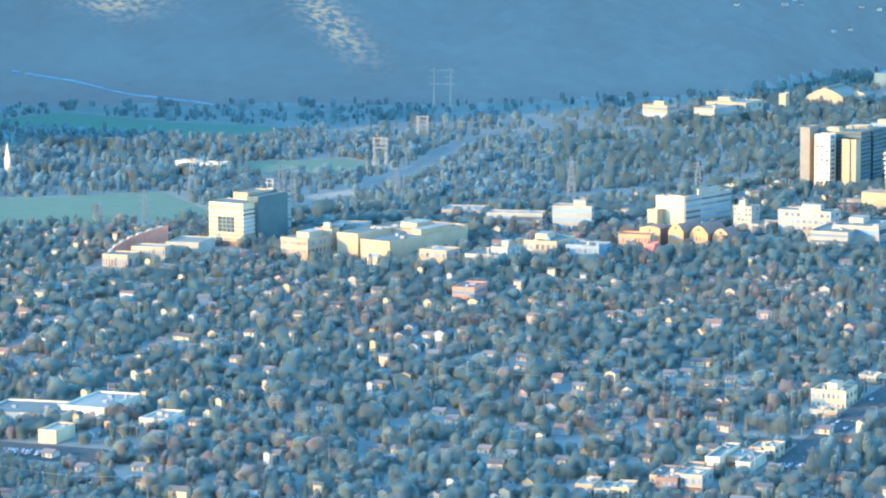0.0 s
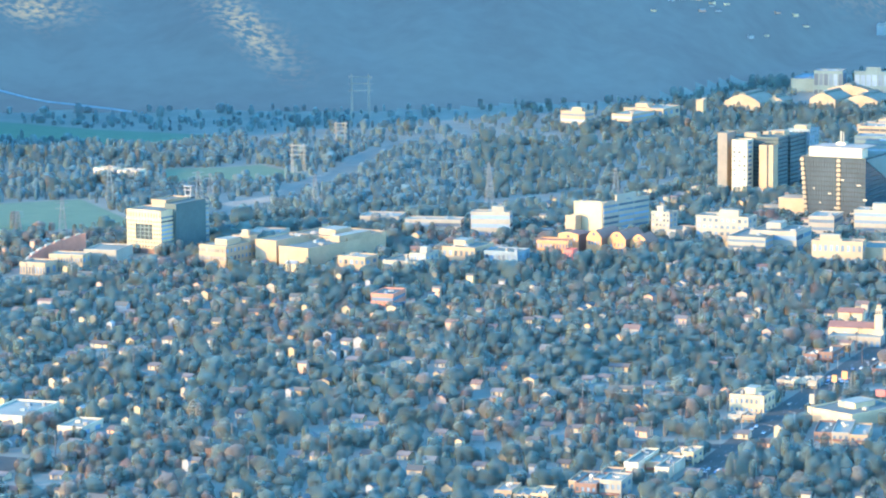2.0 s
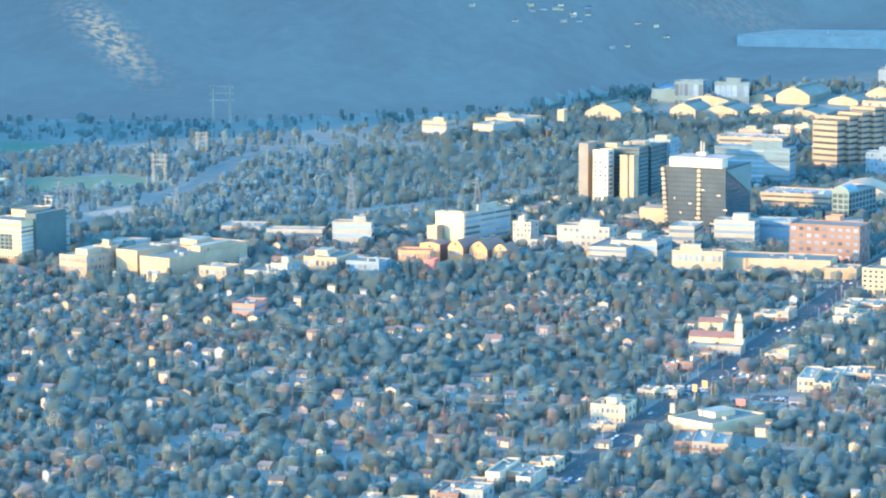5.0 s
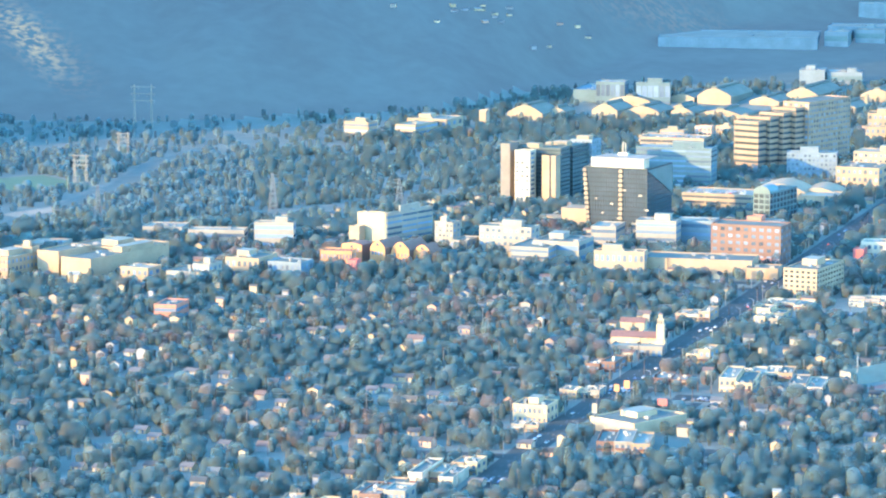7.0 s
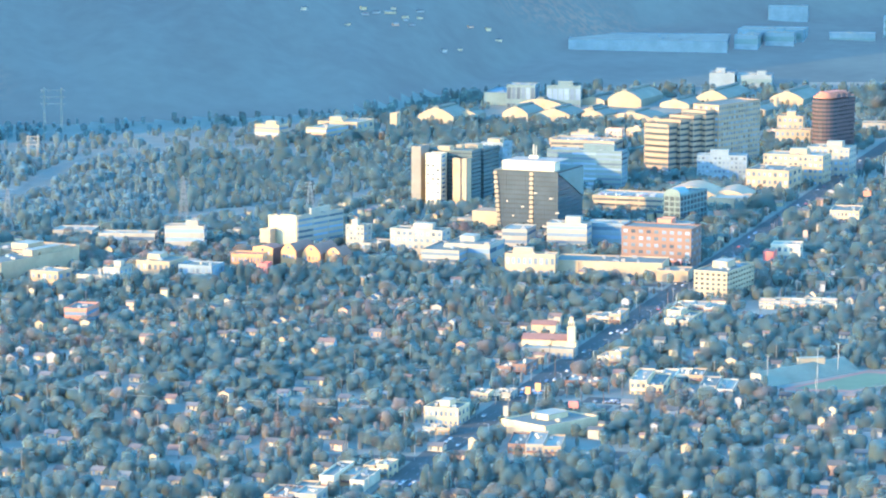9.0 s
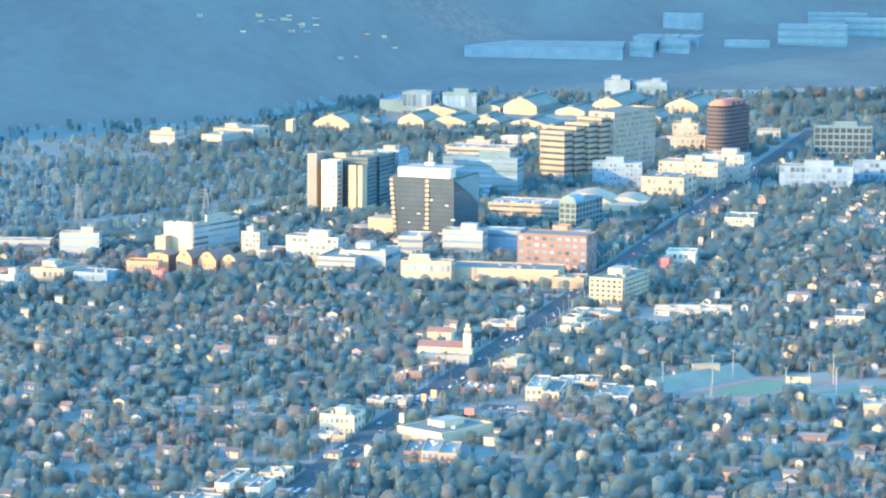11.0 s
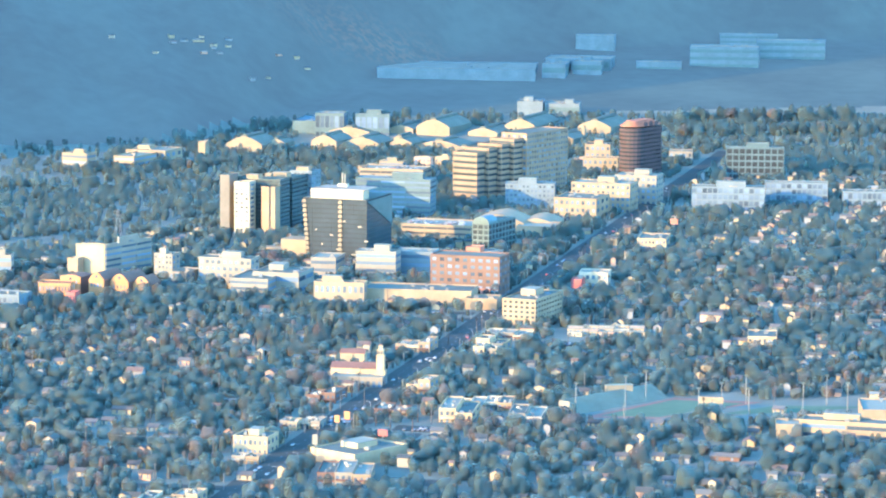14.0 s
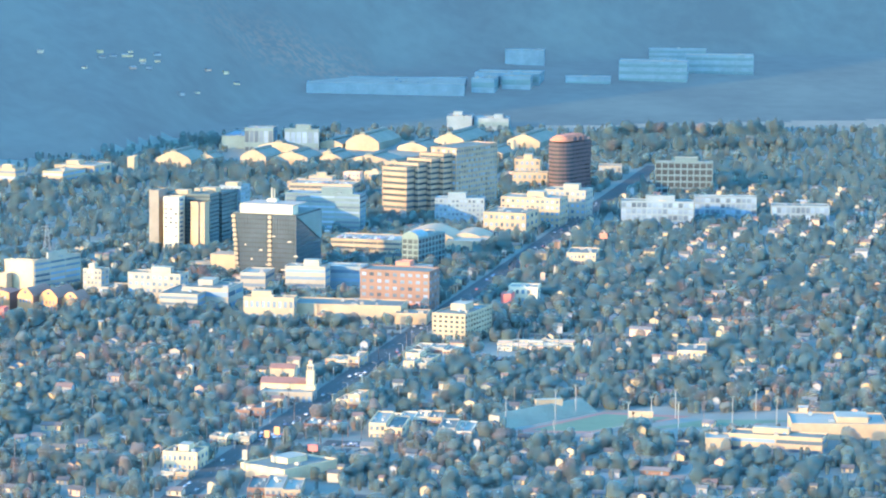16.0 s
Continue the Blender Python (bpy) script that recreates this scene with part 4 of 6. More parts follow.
for k in range(16):
    a0, a1 = [radians(192 - 92 * (k + j) / 16) for j in (0, 1)]
    h0, h1 = [7 + 12 * (k + j) / 16 for j in (0, 1)]
    p = [(R1 * math.cos(a) * (1 if q else 0.94) + R1 * 0.42, R1 * 1.9 * math.sin(a) * (1 if q else 0.96), h) for a, h in ((a0, h0), (a1, h1)) for q in (0, 1)]
    (x0, y0, g0), (X0, Y0, _), (x1, y1, g1), (X1, Y1, _) = p
    s.quad((X0, Y0, -2), (X1, Y1, -2), (X1, Y1, g1), (X0, Y0, g0)).quad((x1, y1, -2), (x0, y0, -2), (x0, y0, g0), (x1, y1, g1)).quad((x0, y0, g0), (X0, Y0, g0), (X1, Y1, g1), (x1, y1, g1))
    if k % 2 == 0:
        ribs.beam(((x0 + X0) / 2, (y0 + Y0) / 2, g0 + 0.3), ((x1 + X1) / 2, (y1 + Y1) / 2, g1 + 0.3), 1.5)
part("curved_wall", s, "pink", arc, "curved salmon red wall")
part("rib", ribs, "bright", arc)
wing(arc, -476.7, 2556.0, 0, -18, 22.0, 19.74, 9.67, 1, 9, 2, "cream", "glass", "P")
wing(arc, -455.3, 2573.4, 0, -12, 27.8, 17.52, 13.25, 2, 12, 2, "cream", "glass", "P", "roof_white")
wing(arc, -429.7, 2600.9, 0, -12, 27.0, 35.2, 14.21, 1, 1, 1, "white", "glass", "N", "metal_roof")
taken(arc.location.x, arc.location.y + 20, 50, 60, 0)
taken(-474.2, 2519.6, 40, 26, 0)
taken(-404.2, 2630.8, 44, 22, -28)
taken(-289.4, 2549.7, 40, 16, -20)
taken(-343.0, 2559.6, 30, 14, -20)
taken(-58.9, 2661.7, 40, 10, -10)
taken(239.3, 2626.5, 56, 18, -20)

# stepped office with banded terraces
so = thing("stepped_office", 305.8, 3344.7, 0, -38.0, "stepped tan office block with terraces and banded windows", "office building")
wing(so, 307.0, 3346.2, 0, -38.0, 28.5, 23.7, 46.9, 8, 3, 4, "tan_panel", "curtain", "R")
wing(so, 319.6, 3356.1, 0, -38.0, 28.6, 23.8, 50.5, 9, 3, 4, "tan_panel", "curtain", "R")
wing(so, 333.5, 3366.1, 0, -38.0, 28.6, 23.8, 53.5, 10, 3, 4, "tan_panel", "curtain", "R")
wing(so, 346.8, 3376.1, 0, -38.0, 28.7, 23.9, 57.7, 11, 3, 4, "tan_panel", "curtain", "R")
wing(so, 377.3, 3408.5, 0, -38.0, 30.3, 79.4, 62.5, 12, 5, 17, "tan_panel", "glass", "P")

# brown tower
bt = thing("brown_office_tower", 503.4, 3551.1, 0, -38.0, "red-brown office tower with horizontal window bands", "office tower")
L, W, H = 27.0, 54.0, 53.0


def bay_outline(grow):
    """The plan of the tower: a round bay to the front, a straight block behind it."""
    r = L / 2 + grow
    return [(r * math.cos(a), -W / 2 + L / 2 + r * math.sin(a)) for a in (math.pi + math.pi * k / 10 for k in range(11))] + [(r, W / 2 + grow), (-r, W / 2 + grow)]


part("glass_body", Solid().prism(bay_outline(-0.5), -2, H), "curtain", bt, "dark window bands")
for k in range(13):
    z = H * k / 12.5
    part("brick_band", Solid().prism(bay_outline(0), z - 1.25, z + 1.05), "brown_dark", bt, "red-brown brick band")
for k in range(1, 9):
    y = -W / 2 + L / 2 + (W - L / 2) * k / 9
    part("pier", Solid().box(L / 2 - 0.5, L / 2 + 0.25, y - 0.5, y + 0.5, -2, H), "brown_dark", bt)
for grow, z0, z1 in ((-1.2, H + 1.1, H + 3.0), (-4.0, H + 3.0, H + 5.2), (-7.0, H + 5.2, H + 7.0)):
    part("stepped_crown", Solid().prism(bay_outline(grow), z0, z1), "pink", bt, "stepped red crown storey")
for k in range(3):
    part("arched_gable", Solid().along([(-4, 0), (-3.5, 2.4), (-1.8, 4.2), (0, 4.8), (1.8, 4.2), (3.5, 2.4), (4, 0)], 0, 1.2), "brown_dark", bt).matrix_basis = pose(L / 2 - 1.0, -6 + 11 * k, H + 1.1, 0, 0, 90)
taken(*bt.location[:2], L, W, -38)

# red brick block on the boulevard
rb = thing("red_brick_office", 245.2, 2675.5, 0, -22.0, "red-brown brick office block with rows of wide windows", "office building")
wing(rb, 245.2, 2675.5, 0, -22.0, 57.6, 28.7, 31.7, 6, 9, 4, "brick", "glass", "P")
wing(rb, 257.3, 2764.0, 0, -22.0, 12.05, 12.43, 26.3, 1, 1, 1, "pink", "glass", "N")
wing(rb, 266.6, 2766.7, 0, -22.0, 26.1, 12.44, 22.6, 1, 1, 1, "grey", "glass", "N", "metal_roof")
base = part("brick_base", Solid().box(-1, 1, -0.3, 0.3, 0, 6), "pink", rb, "paler brick ground storey")
L, W, H = 57.6, 28.7, 31.7
base.matrix_basis = rb.matrix_basis.inverted() @ pose(rb.location.x, rb.location.y, 0, 0, 0, -22) @ Matrix.Translation((0, -W / 2 - 0.2, 0)) @ Matrix.Diagonal((L / 2, 1, 1, 1))

# glass-fronted block with rounded top
cg = thing("round_top_glass_office", 289.7, 2934.8, 0, -30.0, "dark glass office with rounded top", "office building")
wing(cg, 289.7, 2934.8, 0, -30.0, 15.87, 56.9, 27.7, 6, 3, 8, "blue_panel", "curtain", "G")
L, W, H = 15.87, 56.9, 27.7
cap = Solid().along([(L / 2 * math.cos(math.pi * (1 - k / 8)), H - 0.5 + 6 * math.sin(math.pi * (1 - k / 8))) for k in range(9)], -W / 2, -W / 2 + W * 0.35)
part("round_top", cap, "blue_panel", cg)

# hall with low curved roofs
ar = thing("curved_roof_hall", 315.2, 3099.7, 0, -16, "cream exhibition hall with low curved roofs", "hall")
for spec, rise in (((312.0, 3086.9, 0, -16, 49.4, 48.7, 15.62), 5), ((348.9, 3093.4, 0, -16, 35.6, 48.9, 11.5), 5)):
    x, y, z, rot, L, W, H = spec
    at = ar.matrix_basis.inverted() @ pose(x, y, 0, 0, 0, rot)
    part("vault", Solid().along(arc_profile(L, H * 0.6, H * 0.5), -W / 2, W / 2), "cream", ar).matrix_basis = at
    taken(x, y, L, W, rot)
wing(ar, 342.6, 3054.6, 0, -16, 35.2, 37.2, 9.31, 1, 8, 2, "sand", "glass", "N", "roof_white")

# ---------------------------------------------------------------- sound stages
taken(304.9, 3891.9, 300, 110, -12)


def stage(x, y, z, rot, L, W, H, rise):
    st = thing("sound_stage", x, y, z, rot, "barrel-roofed sound stage with cream sunlit end wall", "sound stage", "sound stages of the studio lot")
    part("end_wall", Solid().along(arc_profile(L, H - rise, rise), -W / 2, -W / 2 + 0.6), "cream", st)
    part("body", Solid().along(arc_profile(L - 0.4, H - rise - 0.2, rise - 0.1), -W / 2 + 0.6, W / 2), "metal_roof", st, "grey barrel roof and side walls")
    part("monitor", Solid().along([(-L * 0.09, H - 0.6), (-L * 0.09, H + 1.6), (0, H + 2.4), (L * 0.09, H + 1.6), (L * 0.09, H - 0.6)], -W / 2 + 0.5, W / 2 - 1), "roof", st)
    part("stage_door", Solid().box(-L * 0.12, L * 0.12, -W / 2 - 0.12, -W / 2, -2, min(6, H * 0.5)), "sand", st)
    taken(x, y, L, W, rot)


for spec, rise in (((103.0, 3832.5, 0, -24.0, 43.2, 53.2, 17.98), 9), ((194.0, 3856.9, 0, -24.0, 30.9, 53.6, 16.83), 7), ((237.2, 3864.3, 0, -24.0, 40.8, 53.7, 13.62), 6), ((281.4, 3866.0, 0, -24.0, 26.8, 47.5, 11.7), 5),
                   ((332.1, 3973.5, 5.55, -24.0, 41.2, 81.1, 19.97), 9), ((324.7, 3847.1, 0, -24.0, 50.5, 53.6, 11.64), 6), ((135.1, 3843.4, 0, -24.0, 21.0, 31.5, 12.93), 4), ((230.2, 3960.6, 4.92, -24.0, 50.4, 64.7, 11.94), 5),
                   ((440.3, 4005.0, 7.68, -24.0, 37.9, 98.2, 16.11), 8), ((524.4, 3991.3, 6.9, -24.0, 40.8, 81.9, 16.13), 8), ((386.7, 3959.9, 5.22, -24.0, 36.1, 64.9, 10.65), 5), ((347.0, 3790.7, 0, -24.0, 34.6, 46.7, 10.22), 4),
                   ((279.7, 3891.9, 1.35, -24.0, 25.6, 38.3, 10.48), 4), ((470.5, 3911.5, 1.84, -24.0, 35.8, 64.3, 10.55), 4), ((292.9, 3979.2, 6.71, -24.0, 29.0, 65.1, 10.68), 4)):
    stage(*spec, rise)
wt = thing("studio_silo", 491.4, 3921.6, 0, 0, "round cream silo tower beside a stage", "tower")
part("shaft", Solid().prism([(2.6 * math.cos(k * math.pi / 6), 2.6 * math.sin(k * math.pi / 6)) for k in range(12)], -1, 19), "cream", wt)
part("cap", Solid().prism([(3.1 * math.cos(k * math.pi / 6), 3.1 * math.sin(k * math.pi / 6)) for k in range(12)], 19, 20), "sand", wt)

# ---------------------------------------------------------------- brick hall with arched gables
bh = thing("arched_brick_hall", -34.3, 2663.1, 0, -25.0, "orange brick hall with round-arched gables and small windows", "hall")
for spec, rise in (((-44.4, 2681.3, 0, -25.0, 13.35, 36.1, 18.99), 6.0), ((-26.4, 2682.5, 0, -25.0, 15.83, 36.1, 17.64), 6.5), ((-68.2, 2687.7, 0, -25.0, 17.89, 21.3, 15.44), 1.5), ((-12.17, 2676.1, 0, -25.0, 14.84, 21.2, 15.38), 6.0)):
    x, y, z, rot, L, W, H = spec
    at = bh.matrix_basis.inverted() @ pose(x, y, 0, 0, 0, rot)
    gable = part("gable", Solid().along(arc_profile(L, H - rise, rise), -W / 2, -W / 2 + 0.5), "orange_brick", bh)
    gable.matrix_basis = at
    part("vault", Solid().along(arc_profile(L - 0.5, H - rise - 0.3, rise - 0.1), -W / 2 + 0.5, W / 2), "brick", bh).matrix_basis = at
    for k in range(4):
        u = L * (-0.3 + 0.2 * k)
        part("window", Solid().box(u - 0.7, u + 0.7, -W / 2 - 0.08, -W / 2, H - rise - 5.5, H - rise - 2.8), "glass", gable)
    part("round_window", Solid().prism([(1.3 * math.cos(q * math.pi / 5), 1.3 * math.sin(q * math.pi / 5)) for q in range(10)], 0, 0.1), "glass", gable).matrix_basis = pose(0, -W / 2, H - 3.2, 90)
    taken(x, y, L, W, rot)
wing(bh, -82.7, 2653.4, 0, -10, 25.3, 17.8, 13.47, 2, 10, 2, "orange_brick", "glass", "P", "tile")
wing(bh, -68.7, 2599.6, 0, -20.0, 7.44, 10.22, 13.22, 2, 3, 2, "red", "glass", "P", "tile")

# ---------------------------------------------------------------- church with bell tower
ch = thing("mission_church", 132.6, 2267.9, 0, -14, "white mission church with red tile roof and bell tower", "church")


def gabled(root, x, y, z, rot, L, W, H, wall, roof, rise):
    at = root.matrix_basis.inverted() @ pose(x, y, 0, 0, 0, rot)
    s = Solid()
    for width, place, _ in sides(L, W):
        facade(s, place, width, -1, H, [], [])
    s.quad((L / 2, -W / 2, H), (L / 2, W / 2, H), (L / 2, 0, H + rise)).quad((-L / 2, W / 2, H), (-L / 2, -W / 2, H), (-L / 2, 0, H + rise))
    part("wall", s, wall, root).matrix_basis = at
    r = Solid()
    for sg in (-1, 1):
        e = [(-L / 2 - 0.6, sg * (W / 2 + 0.7), H - 0.4), (L / 2 + 0.6, sg * (W / 2 + 0.7), H - 0.4), (L / 2 + 0.6, 0, H + rise), (-L / 2 - 0.6, 0, H + rise)]
        up = [(a, b, c + 0.4) for a, b, c in e]
        if sg > 0:
            e, up = e[::-1], up[::-1]
        r.quad(*up).quad(*e[::-1])
        for i in range(4):
            r.quad(e[i], e[(i + 1) % 4], up[(i + 1) % 4], up[i])
    part("roof", r, roof, root).matrix_basis = at
    w = Solid().box(-0.6, 0.6, -0.05, 0.05, -1.2, 1.2).mesh("window", MAT["glass"])
    for k in range(max(2, int(L / 6.5))):
        part("window", w, "glass", root).matrix_basis = at @ pose(-L / 2 + (k + 0.5) * L / max(2, int(L / 6.5)), -W / 2 - 0.05, H * 0.55)
    taken(x, y, L, W, rot)


gabled(ch, 129.6, 2256.1, 0, -14, 30.6, 15.21, 9.97, "cream_bright", "tile", 2.6)
gabled(ch, 132.0, 2317.8, 0, -14, 16.92, 10.95, 9.86, "cream_bright", "tile", 2.0)
wing(ch, 128.3, 2319.0, 0, -14, 8.06, 15.63, 8.67, 2, 3, 2, "cream", "glass", "N")
wing(ch, 131.2, 2240.0, 0, -14, 35.0, 18.11, 6.85, 1, 9, 2, "white", "glass", "P", "roof_white")
tw = pose(146.0, 2245.0, 0, 0, 0, -14)
u = 0.38
for a, z0, z1 in ((9, -1, 24), (6.6, 24, 50), (5.0, 50, 60), (2.8, 60, 67)):
    s = Solid().box(-a * u, a * u, -a * u, a * u, z0 * u, z1 * u).box(-a * u - 0.3, a * u + 0.3, -a * u - 0.3, a * u + 0.3, z1 * u - 0.6, z1 * u + 0.1)
    part("tower_stage", s, "cream_bright", ch).matrix_basis = ch.matrix_basis.inverted() @ tw
part("tower_cap", Solid().prism([(3 * u * math.cos(k * math.pi / 4), 3 * u * math.sin(k * math.pi / 4)) for k in range(8)], 67 * u, 70 * u), "tile", ch).matrix_basis = ch.matrix_basis.inverted() @ tw
for q in (-1, 1):
    part("belfry_opening", Solid().box(q * 2.2 * u - 0.6, q * 2.2 * u + 0.6, -5.0 * u - 0.1, -5.0 * u, 52 * u, 58 * u), "dark", ch).matrix_basis = ch.matrix_basis.inverted() @ tw
taken(*tw.translation[:2], 9, 9, 0)

# white steeple in the park
sp = thing("park_steeple", -696.3, 3158.0, 0, 0, "white church steeple among park trees", "steeple")
part("shaft", Solid().box(-2.6, 2.6, -2.6, 2.6, -1, 15), "bright", sp)
part("lantern", Solid().box(-1.8, 1.8, -1.8, 1.8, 15, 19), "bright", sp)
s = Solid()
for k in range(8):
    a, b = k * math.pi / 4, (k + 1) * math.pi / 4
    s.quad((1.9 * math.cos(a), 1.9 * math.sin(a), 19), (1.9 * math.cos(b), 1.9 * math.sin(b), 19), (0, 0, 30))
part("spire", s, "bright", sp)
taken(*sp.location[:2], 8, 8, 0)

# round white tank on the studio roof
tk = thing("round_tank", -274.0, 2660.1, 0, 0, "white domed tank above the studio roof", "tank")
rr = 4.49
part("drum", Solid().prism([(rr * math.cos(k * math.pi / 8), rr * math.sin(k * math.pi / 8)) for k in range(16)], -1, 15.27), "white", tk)
dome = Solid()
for i in range(4):
    for k in range(16):
        p = []
        for a, b in ((i, k), (i, k + 1), (i + 1, k + 1), (i + 1, k)):
            e, z = a * math.pi / 8, b * math.pi / 8
            p.append((rr * math.cos(e) * math.cos(z), rr * math.cos(e) * math.sin(z), 15.27 + rr * 0.8 * math.sin(e)))
        dome.quad(*p)
part("dome", dome, "white", tk)

# ---------------------------------------------------------------- stadium
FIELD = [Vector((*p, 0)) for p in ((265.4, 2109.0), (313.8, 2100.9), (390.6, 2160.3), (335.9, 2179.8))]
mid = sum(FIELD, Vector()) / 4
tagged(new("track_field", Solid().quad(*[(p.x, p.y, 0.08) for p in FIELD]).mesh("track_field", MAT["track"])), "red running track round the stadium field", "running track", kind="structure")
tagged(new("playing_field", Solid().quad(*[((mid + (p - mid) * 0.8).x, (mid + (p - mid) * 0.8).y, 0.12) for p in FIELD]).mesh("playing_field", MAT["grass"])), "mown green stadium field", "playing field", kind="structure")
far_field = [Vector((*p, 0)) for p in ((351.7, 2115.7), (407.6, 2121.6), (459.4, 2140.4), (397.6, 2147.2))]
tagged(new("practice_field", Solid().quad(*[(p.x, p.y, 0.10) for p in far_field]).mesh("practice_field", MAT["grass"])), "green school practice field", "playing field", kind="structure")
for quadr in (FIELD, far_field):
    c = sum(quadr, Vector()) / 4
    taken(c.x, c.y, (quadr[2] - quadr[0]).length * 0.95, 60, math.degrees(math.atan2(*(quadr[2] - quadr[0]).yx)))


def stand(name, a, b, rows, rise, run, label, mat):
    """Stepped seating from a to b, climbing away from its right-hand side."""
    a, b = Vector((*a, 0)), Vector((*b, 0))
    n = (b - a).length
    ob = thing(name, a.x, a.y, 0, math.degrees(math.atan2(b.y - a.y, b.x - a.x)), label, "bleachers")
    for k in range(rows):
        part("bench", Solid().box(0, n, k * run, (k + 1) * run, -0.5 if k == 0 else (k - 1) * rise, (k + 1) * rise), mat, ob)
    rail = Solid()
    for k in range(int(n / 6) + 1):
        rail.beam((k * 6, rows * run - 0.1, rows * rise), (k * 6, rows * run - 0.1, rows * rise + 1.2), 0.12)
    rail.beam((0, rows * run - 0.1, rows * rise + 1.2), (n, rows * run - 0.1, rows * rise + 1.2), 0.12)
    part("back_rail", rail, "steel", ob)
    part("end_wall", Solid().box(-0.4, 0, rows * run * 0.4, rows * run, -0.5, rows * rise), "white", ob)
    m = (a + b) / 2
    taken(m.x, m.y, n, rows * run * 2 + 4, math.degrees(math.atan2(b.y - a.y, b.x - a.x)))


stand("home_bleachers", (263.4, 2119.3), (331.4, 2180.0), 16, 0.48, 0.95, "long blue-grey stadium bleachers facing the field", "bleacher")
stand("visitor_bleachers", (308.4, 2081.1), (363.1, 2140.2), 4, 0.5, 0.9, "small pale stadium bleachers", "white")
press = thing("press_box", 297.5, 2172.7, 7, 10, "small white press box over the bleachers", "press box")
part("cabin", Solid().box(-9, 9, -2, 2, -7, 3), "cream", press)
part("roof", Solid().box(-9.5, 9.5, -2.6, 2.4, 3, 3.4), "roof_white", press)


def light_mast(x, y, h):
    m = thing("light_mast", x, y, 0, -20, "tall steel floodlight mast", "floodlight", "floodlight masts")
    part("pole", Solid().beam((0, 0, -0.5), (0, 0, h), 0.5), "steel", m)
    part("lamp_rack", Solid().box(-1.5, 1.5, -0.3, 0.3, h - 0.2, h + 0.8), "dark_metal", m)


for x, y in ((263.7, 2127.6), (299.0, 2151.2), (315.3, 2171.9), (339.3, 2103.9), (357.4, 2123.7), (371.3, 2102.6), (409.8, 2121.5), (438.6, 2120.3), (378.1, 2152.2), (430.9, 2150.1)):
    light_mast(x, y, 19)
goal = thing("goal_frame", 292.4, 2107.9, 0, 70, "white steel football goal frame", "goal")
part("post", Solid().beam((-2.8, 0, 3), (-2.8, 0, 9), 0.2).beam((2.8, 0, 3), (2.8, 0, 9), 0.2).beam((-2.9, 0, 3), (2.9, 0, 3), 0.2).beam((0, 0, 0), (0, 0, 3), 0.3), "white", goal)
board = thing("scoreboard", 350.5, 2124.0, 0, -10, "pale stadium scoreboard on steel posts", "scoreboard")
part("panel", Solid().box(-8, 8, -0.3, 0.3, 6, 10), "cream", board)
for q in (-6, 0, 6):
    part("post", Solid().beam((q, 0, -0.5), (q, 0, 6), 0.4), "steel", board)

# ---------------------------------------------------------------- power towers


def h_tower(x, y, h):
    t = thing("h_frame_power_tower", x, y, float(ground_height(x, y)), -8, "grey steel lattice power tower with three crossarms", "power tower", "power towers")
    w = h * 0.2
    for q in (-1, 1):
        s = Solid()
        for o in (-1, 1):
            for p in (-1, 1):
                s.beam((q * w + o * 1.1, p * 1.1, -1), (q * w + o * 0.45, p * 0.45, h), 0.28)
        for k in range(12):
            z0, z1 = h * k / 12, h * (k + 1) / 12
            s.beam((q * w - 1 + 0.045 * k, -0.8, z0), (q * w + 1 - 0.045 * k, -0.8, z1), 0.16).beam((q * w + 1 - 0.045 * k, 0.8, z0), (q * w - 1 + 0.045 * k, 0.8, z1), 0.16)
        part("leg", s, "white", t)
    for z in (0.62, 0.78, 0.94):
        a = Solid().box(-w * 1.45, w * 1.45, -0.4, 0.4, h * z - 0.3, h * z + 0.3)
        arm = part("crossarm", a, "white", t)
        for q in (-1.3, -0.5, 0.5, 1.3):
            part("insulator", Solid().beam((q * w, 0, h * z - 2.6), (q * w, 0, h * z - 0.35), 0.3), "white", arm)
    taken(x, y, 6, 6, 0)


def lattice_tower(x, y, h):
    t = thing("lattice_power_tower", x, y, float(ground_height(x, y)), 20, "grey tapered steel lattice power tower", "power tower", "power towers")
    s = Solid()
    f = lambda z: 3.4 * (1 - 0.82 * z / h)
    c = ((-1, -1), (1, -1), (1, 1), (-1, 1))
    for i, j in c:
        s.beam((i * f(0), j * f(0), -1), (i * f(h), j * f(h), h), 0.3)
    for k in range(7):
        z0, z1 = h * k / 7, h * (k + 1) / 7
        for q in range(4):
            (i, j), (m, n) = c[q], c[(q + 1) % 4]
            s.beam((i * f(z0), j * f(z0), z0), (m * f(z1), n * f(z1), z1), 0.16).beam((m * f(z0), n * f(z0), z0), (i * f(z1), j * f(z1), z1), 0.16)
    part("frame", s, "steel", t)
    for z in (0.7, 0.83, 0.95):
        part("crossarm", Solid().beam((-5.5, 0, h * z), (5.5, 0, h * z), 0.4), "steel", t)
    taken(x, y, 6, 6, 0)


h_tower(-331.9, 3738.1, 47.8)
h_tower(-327.0, 3450.3, 24.4)
h_tower(-345.5, 3212.1, 28.2)
for x, y, h in ((-304.1, 2965.3, 28.0), (-495.1, 2766.8, 33.1), (-493.4, 3000.1, 32.7), (-411.0, 2986.2, 28.4), (-400.3, 2986.5, 26.3), (-150.5, 2969.6, 38.0), (-39.2, 3020.6, 27.4), (-151.2, 3003.5, 30.3), (-537.8, 2793.5, 17.22)):
    lattice_tower(x, y, h)

